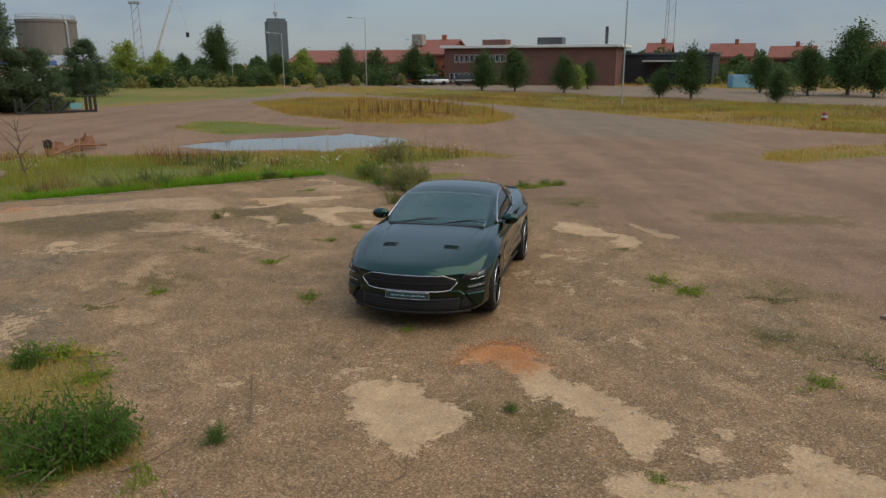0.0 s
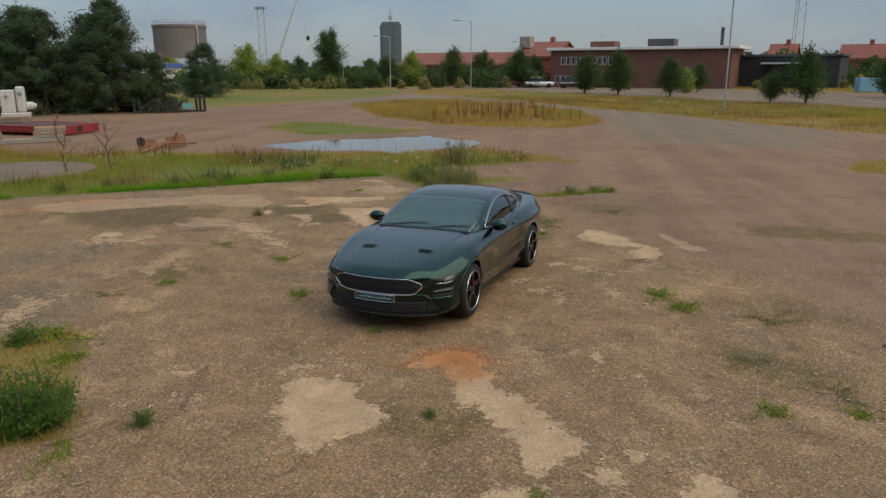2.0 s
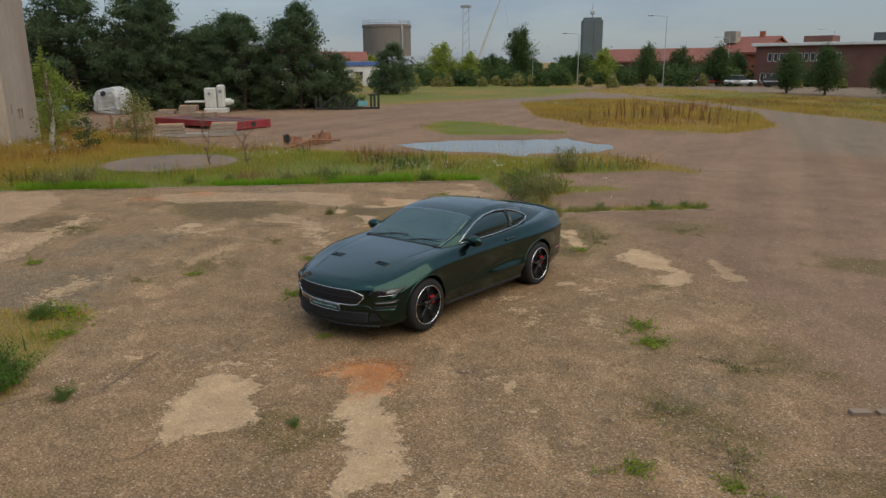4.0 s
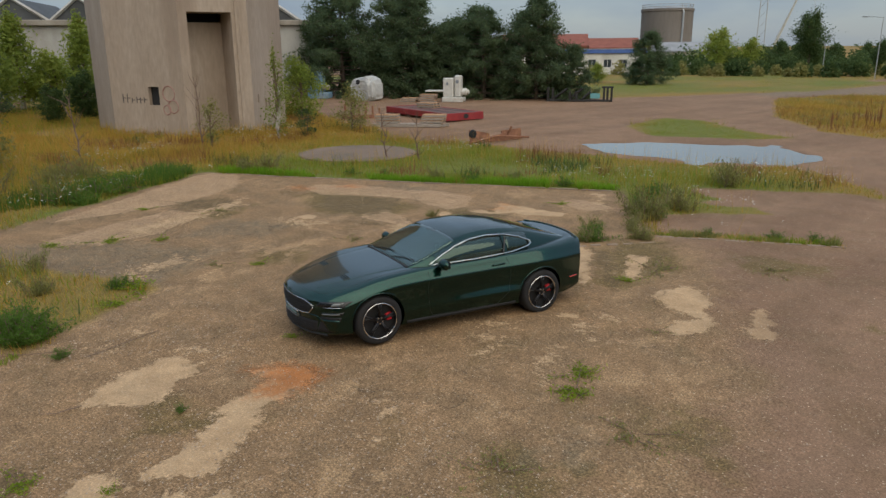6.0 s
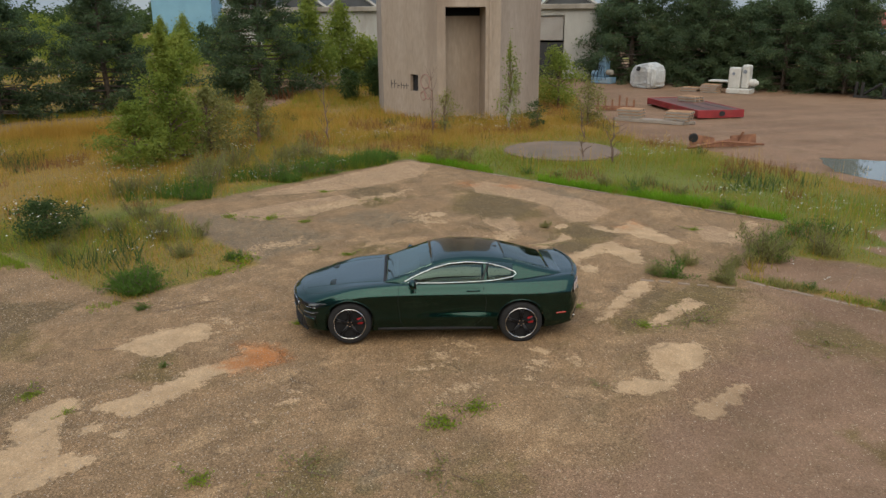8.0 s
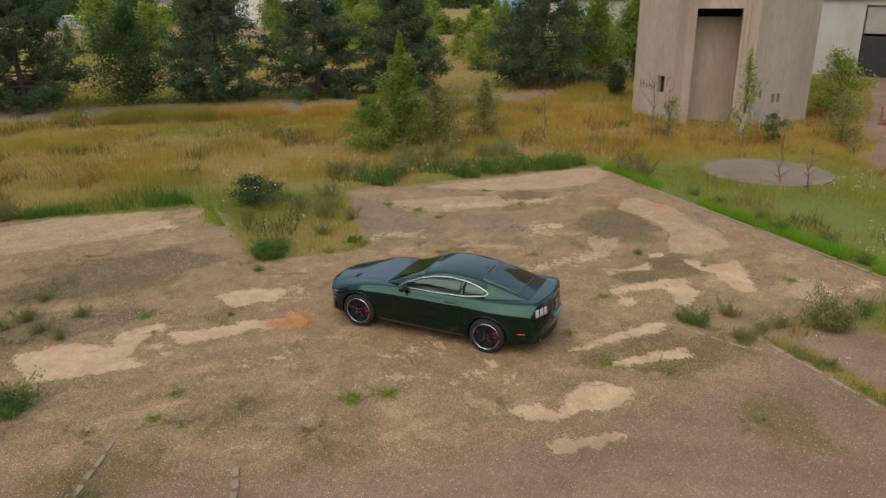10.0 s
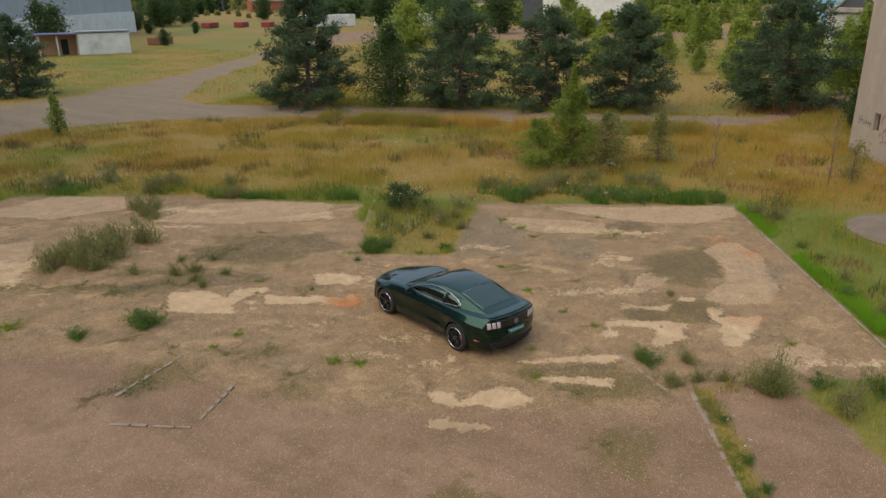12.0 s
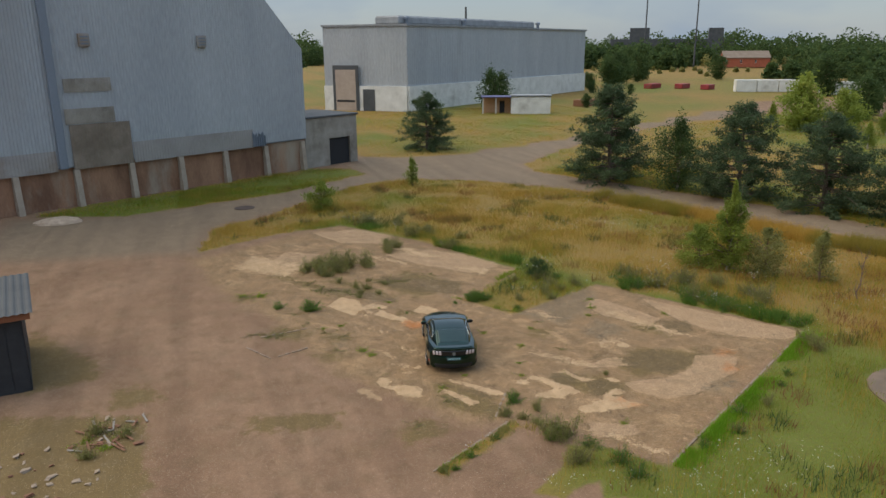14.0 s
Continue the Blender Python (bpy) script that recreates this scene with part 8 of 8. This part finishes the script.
frame_m = pose(-24.2, 32.45, 0, 0, 0, -10)
flatbed = thing("red_steel_platform", frame_m, "long faded red steel platform with a worn plank deck", "platform")
M_DECK = material("worn_red_brown_deck", (0.10, 0.042, 0.036), (0.17, 0.085, 0.07), 1.2, 0.85, 0.3, spot=(0.07, 0.05, 0.045), spots=0.56, stretch=(0.4, 3, 1))
for k in range(8):
    part("deck_plank", block(-3.26, -1.16 + k * 0.292, 0.50 - 0.006 * (k % 3), 3.26, -0.886 + k * 0.292, 0.56 - 0.006 * (k % 3), 0.008), M_DECK, flatbed)
for y in (-1.26, 1.18):
    part("side_beam", block(-3.3, y, 0.2, 3.3, y + 0.08, 0.58, 0.012), M_RED_PAINT, flatbed)
    part("side_flange", block(-3.3, y - 0.03, 0.2, 3.3, y + 0.11, 0.235, 0.006), M_RED_PAINT, flatbed)
for x in (-3.39, 3.31):
    part("end_beam", block(x, -1.26, 0.08, x + 0.08, 1.26, 0.58, 0.012), M_RED_PAINT, flatbed)
flatbed.scale = (1, 1, 0.8)
# nothing is cut out: a near-black disc paints the hole's shade
part("coupling_hole_shade", lathe(bmesh.new(), [(0.17, 0), (0.17, 0.012), (0.12, 0.014)], 16, m=pose(3.392, 0.05, 0.34, 0, 90, 0)), M_DARK, flatbed, "near-black disc as the shade in a round coupling hole")
for k in range(6):
    part("cross_beam", block(-3.0 + k * 1.15, -1.16, 0.0, -2.86 + k * 1.15, 1.16, 0.2, 0.01), M_RUST, flatbed)
pallet(pose(-22.0, 27.3, 0.16, 0, 0, 42), 3, "weathered wooden pallet in a low stack", 1)
pallet(pose(-20.2, 28.9, 0.16, 0, 0, 37), 3, "weathered wooden pallet in a low stack", 4)
pallet(pose(-25.2, 33.0, 0.45, 0, 0, 14), 2, "grey wooden pallet on a red platform", 7)
pallet(pose(-33.4, 40.4, 0, 0, 0, 30), 4, "orange-brown wooden pallet in a stack", 2)
pallet(pose(-34.9, 39.8, 0, 0, 0, 35), 2, "orange-brown wooden pallet in a stack", 5)
for k in range(3):
    b = thing("timber_beam", pose(-20.9, 27.6 + 0.3 * k, 0.0, 0, 0, 38 + 2 * k), "long grey timber beam on the ground", "beam", "timber beams")
    part("beam", block(-1.8, -0.08, 0, 1.8, 0.08, 0.16, 0.01), M_WOOD_GREY, b)

rack = thing("post_rack", pose(-26.6, 29.0, 0, 0, 0, 62), "low rack of rusty upright posts", "rack")
part("rail", block(-1.1, -0.5, 0, 1.1, -0.35, 0.15, 0.01), M_RUST, rack)
part("rail", block(-1.1, 0.35, 0, 1.1, 0.5, 0.15, 0.01), M_RUST, rack)
for k in range(6):
    part("post", block(-1.05 + k * 0.4, -0.48, 0.15, -0.95 + k * 0.4, -0.38, 0.85 - 0.12 * (k % 3), 0.005), M_RUST, rack)

wrapped = thing("wrapped_machine", pose(-38.4, 38.4, 0, 0, 0, 20), "bulky machine wrapped in crumpled white tarpaulin", "machine")
bm = bmesh.new()
bmesh.ops.create_icosphere(bm, subdivisions=4, radius=1.0)
for v in bm.verts:
    c = v.co.copy()
    p = Vector((math.copysign(abs(c.x) ** 0.4, c.x) * 1.15, math.copysign(abs(c.y) ** 0.4, c.y) * 0.85, math.copysign(abs(c.z) ** 0.5, c.z)))
    p.z = max((p.z + 0.98) * (0.95 - 0.16 * (p.x - 0.2) ** 2), 0.0)
    fold = 0.07 * math.sin(math.atan2(c.y, c.x) * 13.0) * max(0.0, 1.1 - p.z * 0.6)
    p += Vector((c.x, c.y, 0)) * fold
    p += v.normal * 0.09 * noise.noise(c * 3.1) + v.normal * 0.05 * noise.noise(c * 8.0)
    p.z = max(p.z, 0.0)
    v.co = p
part("tarpaulin", bm, M_TARP, wrapped)
# the sheet stays whole; a near-black disc paints the shade of a gap
part("gap", lathe(bmesh.new(), [(0.2, 0), (0.16, 0.06)], 9, m=pose(-0.15, -0.98, 1.45, 75, 0, 0)), M_DARK, wrapped, "near-black disc as the shade in a gap of the sheet")

blue_m = thing("blue_machine", pose(-43.4, 37.4, 0, 0, 0, 30), "old blue machine tool with pipes and motors", "machine")
part("base", block(-0.9, -0.5, 0, 0.9, 0.5, 0.5, 0.06), M_BLUE_PAINT, blue_m)
part("column", block(-0.35, -0.35, 0.5, 0.35, 0.4, 1.8, 0.08), M_BLUE_PAINT, blue_m)
part("head", lathe(bmesh.new(), [(0.3, 0), (0.42, 0.1), (0.42, 0.42), (0.2, 0.5)], 18, m=pose(0, -0.05, 1.7)), M_BLUE_PAINT, blue_m)
part("motor", lathe(bmesh.new(), [(0.24, 0), (0.26, 0.05), (0.26, 0.6), (0.18, 0.66)], 16, m=pose(-1.05, 0, 0.75, 0, 90, 0)), M_BLUE_PAINT, blue_m)
part("motor", lathe(bmesh.new(), [(0.2, 0), (0.22, 0.05), (0.22, 0.5), (0.15, 0.56)], 16, m=pose(0.4, -0.2, 0.9, 0, 90, 0)), M_CONC_GREY, blue_m)
for k in range(4):
    part("pipe", tube(bmesh.new(), [(-0.7 + 0.4 * k, -0.52, 0.3), (-0.5 + 0.3 * k, -0.62, 0.9), (-0.2 + 0.15 * k, -0.45, 1.5)], 0.03, 6), M_CAR_MATT, blue_m)

white_m = thing("white_machine", pose(-32.2, 41.9, 0, 0, 0, 32), "white machine tool with a round motor on its side", "machine")
part("base", block(-0.8, -0.55, 0, 0.8, 0.55, 0.35, 0.04), M_WHITE_PAINT, white_m)
part("column", block(-0.75, -0.4, 0.35, 0.05, 0.45, 1.75, 0.06), M_WHITE_PAINT, white_m)
part("column", block(0.1, -0.35, 0.35, 0.62, 0.4, 1.95, 0.1), M_WHITE_PAINT, white_m)
part("table", block(-2.1, -0.5, 0.75, -0.76, 0.4, 0.86, 0.02), M_WHITE_PAINT, white_m)
part("motor", lathe(bmesh.new(), [(0.25, 0), (0.25, 0.35), (0.18, 0.4), (0.12, 0.55)], 16, m=pose(0.64, 0, 0.75, 0, 90, 0)), M_WHITE_PAINT, white_m)
part("dial", lathe(bmesh.new(), [(0.13, 0), (0.13, 0.04)], 14, m=pose(0.36, -0.36, 1.5, 90, 0, 0)), M_CORR_DARK, white_m)
part("dial", lathe(bmesh.new(), [(0.1, 0), (0.1, 0.04)], 14, m=pose(-0.4, -0.41, 1.35, 90, 0, 0)), M_CORR_DARK, white_m)

# black timber frames in a row, some with pale paint
fence_dir = math.degrees(math.atan2(49.4 - 46.8, -23.2 + 27.2))
fence = thing("timber_frames", pose(-27.2, 46.8, 0, 0, 0, fence_dir), "row of black tarred timber frames beside the pines", "barrier")
M_TAR = material("tarred_timber", (0.012, 0.012, 0.012), (0.03, 0.028, 0.026), 3, 0.8, 0.3)
M_TEAL = plain("teal_spray_paint", (0.12, 0.32, 0.34), 0.7)
part("rail", block(0, -0.15, 0.0, 4.8, 0.15, 0.16, 0.01), M_TAR, fence)
for x in (0.0, 0.35, 1.6, 2.1, 4.1, 4.35, 4.65):
    part("post", block(x, -0.12, 0.16, x + 0.16, 0.12, 1.0 if x > 4 or x < 0.5 else 0.75, 0.01), M_TAR, fence)
part("rail", block(4.0, -0.14, 1.0, 4.85, 0.14, 1.12, 0.01), M_TAR, fence)
for x0, x1 in ((0.5, 1.5), (1.7, 2.6), (2.6, 3.2)):
    part("brace", tube(bmesh.new(), [(x0, 0, 0.2), (x1, 0, 0.95 if x0 < 2 else 0.7)], 0.09, 4), M_TAR, fence)
part("paint_mark", block(3.2, -0.14, 0.25, 3.9, -0.1, 0.62, 0.01), M_TEAL, fence, "teal sprayed board")

# rusty sheet pieces at the edge of the grass
scrap = thing("rusty_scrap", pose(-13.3, 26.7, 0, 0, 0, 78), "bent rusty steel sheets at the grass edge", "scrap metal")
for k, (x, h, a) in enumerate(((-1.2, 0.5, 6), (-0.3, 0.3, -5), (0.6, 0.42, 4))):
    bm = bmesh.new()
    box(bm, -0.55, -0.03, 0, 0.55, 0.03, h, 0.005, pose(x, 0.1 * k, 0, -12, 0, a))
    for v in bm.verts:
        v.co.z += 0.12 * math.sin(v.co.x * 2.3) * (v.co.z > 0.15)
    part("sheet", bm, M_RUST, scrap)
part("frame_bar", tube(bmesh.new(), [(-1.9, -0.2, 0.05), (-0.5, -0.25, 0.28), (1.3, -0.1, 0.1)], 0.05, 6), M_RUST, scrap)
part("frame_bar", tube(bmesh.new(), [(0.3, 0.3, 0.02), (0.5, 0.1, 0.6)], 0.05, 6), M_RUST, scrap)
part("wheel", lathe(bmesh.new(), [(0.16, -0.05), (0.2, 0), (0.16, 0.05)], 14, "y", pose(-1.6, 0, 0.4)), M_CAR_MATT, scrap)

# planks and rubble by the black shed
rng = np.random.default_rng(601)
for k in range(16):
    x, y = 12.4 + rng.uniform(-1.1, 0.8), 13.6 + rng.uniform(-1.0, 0.9)
    solid("plank", block(-rng.uniform(0.15, 0.5), -0.03, 0.0, rng.uniform(0.15, 0.4), 0.03, 0.025, 0.003), M_RUST if k % 3 else M_WOOD_GREY, pose(x, y, 0.02 + 0.02 * (k % 3), rng.uniform(-8, 8), rng.uniform(-3, 3), rng.uniform(0, 180)), "dark weathered broken plank on mossy gravel" if k % 3 else "grey broken plank lying on gravel", "plank", "broken planks")
for k in range(44):
    x, y = (13.9 + rng.uniform(-1.6, 1.6), 15.2 + rng.uniform(-1.6, 1.4)) if k < 30 else (12.4 + rng.uniform(-1.0, 1.2), 13.4 + rng.uniform(-1.2, 1.0))
    bm = block(-0.1, -0.06, 0, 0.1, 0.06, 0.05)
    for v in bm.verts:
        v.co += Vector((rng.uniform(-0.06, 0.06), rng.uniform(-0.04, 0.04), rng.uniform(-0.015, 0.015)))
    solid("rubble_shard", bm, M_STONE if k % 3 else M_RUST, pose(x, y, 0.0, rng.uniform(-12, 12), rng.uniform(-12, 12), rng.uniform(0, 180)) @ Matrix.Scale(rng.uniform(0.35, 1.3), 4), "broken pale concrete shard on mossy gravel" if k % 3 else "dark brown broken shard on mossy gravel", "rubble", "rubble by the shed")
# broken slab edges: rows of proud kerb pieces
kerb = thing("broken_kerb", Matrix(), "broken pale concrete edge flush with the gravel", "kerb", "", "structure")
for u0, v0, u1, v1, n in ((13.4, 16.5, 15.3, 17.2, 6), (14.7, 14.85, 16.05, 15.06, 5), (16.3, 16.8, 16.3, 15.0, 4), (14.4, 5.1, 18.2, 5.06, 9), (12.8, 6.35, 14.4, 5.6, 5)):
    (ax, ay), (bx, by) = slab(u0, v0), slab(u1, v1)
    ang = math.degrees(math.atan2(by - ay, bx - ax))
    ln = math.hypot(bx - ax, by - ay) / n
    for k in range(n):
        part("kerb_stone", box(bmesh.new(), 0.02, -0.03 - 0.025 * rng.uniform(), -0.05, ln * rng.uniform(0.6, 1.0), 0.02 + 0.035 * rng.uniform(), 0.018 + 0.012 * rng.uniform(), 0.006, pose(ax + (bx - ax) * k / n, ay + (by - ay) * k / n, 0, 0, 0, ang + rng.uniform(-3, 3))), M_KERB, kerb)
edge = thing("slab_edge", Matrix(), "pale concrete edge strip of the old slab beside the grass", "kerb", "", "structure")
for u0, v0, u1, v1, n in ((0.1, 0.05, 13.3, 0.05, 14),):
    (ax, ay), (bx, by) = slab(u0, v0), slab(u1, v1)
    ang = math.degrees(math.atan2(by - ay, bx - ax))
    ln = math.hypot(bx - ax, by - ay) / n
    for k in range(n):
        part("edge_stone", box(bmesh.new(), 0.01, -0.04 - 0.02 * rng.uniform(), -0.06, ln * rng.uniform(0.8, 0.99), 0.02 + 0.02 * rng.uniform(), 0.008 + 0.008 * rng.uniform(), 0.004, pose(ax + (bx - ax) * k / n, ay + (by - ay) * k / n, 0, 0, 0, ang + rng.uniform(-0.8, 0.8))), M_KERB, edge)
mound = bmesh.new()
bmesh.ops.create_icosphere(mound, subdivisions=3, radius=1.0)
for v in mound.verts:
    v.co = Vector((v.co.x * 1.6, v.co.y * 1.0, max(v.co.z, -0.1) * 0.35)) + v.normal * 0.12 * noise.noise(v.co * 2.5)
solid("sand_mound", mound, M_STONE, pose(18.9, -19.4, 0), "low mound of pale sand beside the track", "sand mound")
solid("manhole_cover", lathe(bmesh.new(), [(0.75, -0.05), (0.75, 0.03), (0.68, 0.05), (0.3, 0.045)], 24), M_MANHOLE, pose(6.2, -19.8, 0), "dark rusty round manhole cover in the track", "manhole cover")
stump = thing("boundary_marker", pose(20.6, 39.6, 0), "small red and white rounded marker in the grass", "marker")
part("marker", lathe(bmesh.new(), [(0.15, 0), (0.15, 0.34), (0.1, 0.44), (0.03, 0.48)], 14), M_RED_PAINT, stump)
part("band", lathe(bmesh.new(), [(0.155, 0.18), (0.155, 0.3)], 14), M_WHITE_PAINT, stump)


def street_lamp(x, y, height, arm, turn, label="tall grey steel street lamp with a curved arm"):
    t = thing("street_lamp", pose(x, y, 0, 0, 0, turn), label, "street lamp", "street lamps")
    part("pole", tube(bmesh.new(), [(0, 0, 0), (0, 0, height * 0.5), (0, 0, height)], [0.06, 0.05, 0.04], 8), M_STEEL, t)
    part("arm", tube(bmesh.new(), [(0, 0, height - 0.05), (-arm * 0.6, 0, height + 0.08), (-arm, 0, height + 0.1)], 0.04, 6), M_STEEL, t)
    part("lamp_head", box(bmesh.new(), -arm - 0.55, -0.14, height + 0.04, -arm + 0.15, 0.14, height + 0.2, 0.05), M_STEEL, t)
    return t


street_lamp(-10.6, 104, 9.1, 1.9, 5)
street_lamp(-21.5, 101, 7.0, 1.7, 5)
street_lamp(-3.6, 118, 6.6, 1.6, 5)
street_lamp(9.8, 118, 7.4, 1.6, 5)
street_lamp(-31.5, 112, 4.0, 0.8, 0)
street_lamp(13.15, 54.1, 13.5, 1.2, 160)
mast = thing("lattice_mast", pose(60, 200, 0), "tall thin steel lattice mast", "mast")
for x, y in ((-1.4, -0.8), (1.4, -0.8), (0, 1.4)):
    part("leg", tube(bmesh.new(), [(x, y, 0), (x * 0.6, y * 0.6, 42)], 0.09, 4), M_STEEL, mast)
for k in range(14):
    s, e = 1 - 0.4 * k / 14, 1 - 0.4 * (k + 1) / 14
    part("brace", tube(bmesh.new(), [(-1.4 * s, -0.8 * s, 3 * k), (1.4 * e, -0.8 * e, 3 * k + 3)], 0.045, 4), M_STEEL, mast)
crane = thing("harbour_crane", pose(-88, 218, 0, 0, 0, 0), "distant pale harbour crane with a raised jib", "crane")
for x in (-1.2, 1.2):
    part("leg", tube(bmesh.new(), [(x, 0, 0), (x * 0.8, 0, 20.5)], 0.13, 4), M_STEEL, crane)
for k in range(7):
    part("brace", tube(bmesh.new(), [(-1.2, 0, 2.8 * k), (1.2, 0, 2.8 * k + 2.8)], 0.06, 4), M_STEEL, crane)
part("head", block(-1.6, -0.6, 19.8, 1.6, 0.6, 20.6, 0.1), M_STEEL, crane)
part("jib", tube(bmesh.new(), [(4, 0, 4), (12, 0, 23.5)], [0.45, 0.16], 4), M_WHITE_PAINT, crane)
part("cable", tube(bmesh.new(), [(12, 0, 23.5), (14.5, 0, 12)], 0.06, 4), M_STEEL, crane)
part("hook_block", block(14.1, -0.5, 10.6, 14.9, 0.5, 12.0, 0.2), M_CAR_MATT, crane)
for x, y, h in ((-77, -199, 24), (-222, -315, 36), (-243, -300, 34)):
    solid("factory_chimney", lathe(bmesh.new(), [(0.5, 0), (0.32, h), (0.25, h + 0.2)], 12), M_ROOF_DARK, pose(x, y, 0), "thin dark factory chimney on the skyline", "chimney", "far chimneys")


def parked_car(x, y, turn, mat, label):
    """A small parked car, seen from afar: body, cabin, glass, wheels."""
    t = thing("parked_car", pose(x, y, 0, 0, 0, turn), label, "car", "parked cars")
    b = bmesh.new()
    box(b, -2.1, -0.85, 0.3, 2.1, 0.85, 0.85, 0.16)
    part("body", b, mat, t)
    c = bmesh.new()
    prism(c, [(-1.8, 0.85), (1.0, 0.85), (0.35, 1.42), (-1.3, 1.42)], -0.7, 0.7, Matrix(((1, 0, 0, 0), (0, 0, 1, 0), (0, 1, 0, 0), (0, 0, 0, 1))))
    bmesh.ops.recalc_face_normals(c, faces=c.faces)
    part("window", c, M_GLASS_FAR, t)
    part("roof", block(-1.3, -0.7, 1.421, 0.35, 0.7, 1.47, 0.02), mat, t)
    for ax in (1.3, -1.3):
        for s in (1, -1):
            part("wheel", lathe(bmesh.new(), [(0.2, -0.1), (0.31, -0.09), (0.31, 0.09), (0.2, 0.1)], 16, "y", pose(ax, s * 0.78, 0.31)), M_TYRE, t)


M_PARKED_DARK = plain("dark_car_paint", (0.02, 0.022, 0.025), 0.3, 0.0, 1.0)
M_PARKED_WHITE = plain("white_car_paint", (0.6, 0.6, 0.6), 0.3, 0.0, 1.0)
M_PARKED_RED = plain("red_car_paint", (0.25, 0.03, 0.025), 0.3, 0.0, 1.0)
parked_car(-1.2, 108, 10, M_PARKED_WHITE, "small white car parked before the brick office")
parked_car(3.6, 106, 10, M_PARKED_DARK, "dark car parked before the brick office")
parked_car(-5.5, 110, 5, M_PARKED_RED, "dark red car parked before the brick office")
parked_car(-63, 22, 60, M_PARKED_WHITE, "white car parked behind the trees")
solid("blue_container", block(-1.4, -0.8, 0, 1.4, 0.8, 1.6, 0.05), M_LIGHT_BLUE, pose(37, 92, 0), "small light blue container beyond the road", "container")
for k, (x, y, w) in enumerate(((-113, -144, 6.0), (-120, -140, 5.0), (-123, -133, 4.0), (-65, -96, 5.0))):
    solid("steel_skip", block(-w / 2, -1.2, 0, w / 2, 1.2, 1.3, 0.1), M_RED_PAINT if k != 3 else M_RUST, pose(x, y, 0, 0, 0, 30), "faded red steel skip in the far yard", "skip", "steel skips")


def woods(name, arcs, seed, size, mat, label, each=1200, step=1.3):
    """Far woods as one mass of leaf clumps: arcs of (bearing from, to, distance, height)."""
    rng = np.random.default_rng(seed)
    allp = []
    for b0, b1, dist, high in arcs:
        for b in np.arange(b0, b1, step):
            d = dist * rng.uniform(0.9, 1.15)
            c = np.array([math.sin(radians(b)) * d, math.cos(radians(b)) * d])
            h = high * rng.uniform(0.6, 1.15)
            w = h * 0.5
            p = rng.normal(size=(each, 3))
            p /= np.linalg.norm(p, axis=1)[:, None]
            p *= rng.uniform(0.45, 1.0, (each, 1))
            allp.append(np.stack([c[0] + p[:, 0] * w, c[1] + p[:, 1] * w, np.abs(p[:, 2]) * h * 0.95], 1))
    v, f = leaf_cloud(np.concatenate(allp), size, rng, 0.3, 0.6, 3)
    return raw(name, v, f, mat, label, "woods", "stuff")


woods("far_woods", [(184, 268, 530, 22), (196, 219, 375, 12)], 701, 1.15, M_LEAF_DARK, "dark green far woods on the skyline", 700, 0.7)
woods("far_woods", [(186, 266, 480, 16), (227, 252, 300, 13), (226, 246, 270, 8)], 708, 0.9, M_LEAF_DARK, "dark green woods beyond the fields", 520, 0.8)
woods("far_scrub", [(203, 226, 420, 7), (205, 224, 300, 2.2)], 709, 0.5, M_LEAF_OLIVE, "olive scrub at the far edge of the dry field", 260, 0.8)
woods("far_woods", [(203, 210, 330, 7), (238, 262, 190, 8), (250, 285, 130, 5)], 702, 0.42, M_LEAF, "green far woods on the skyline", 900)
woods("far_woods", [(-36, -6, 190, 5), (6, 60, 150, 6), (-75, -40, 180, 8)], 703, 0.36, M_LEAF_DARK, "dark trees along the far road")
woods("far_hedge", [(-42, 62, 118, 3.0), (-30, 30, 134, 4.0), (-42, 40, 126, 3.4)], 704, 0.22, M_LEAF_DARK, "low dark hedge along the far road", 360, 0.8)
woods("far_hedge", [(-40, 62, 112, 2.0)], 707, 0.18, M_LEAF_OLIVE, "olive scrub along the far road", 300, 0.9)
mill = thing("far_mill", pose(-330, -445, 0, 0, 0, -35), "low dark mill on the skyline", "mill")
part("wall", block(-44, -8, 0, 44, 8, 16), M_ROOF_DARK, mill)
part("tower", block(16, -6, 16, 30, 6, 24), M_ROOF_DARK, mill)
part("tower", block(-36, -6, 16, -26, 6, 23.5), M_ROOF_DARK, mill)
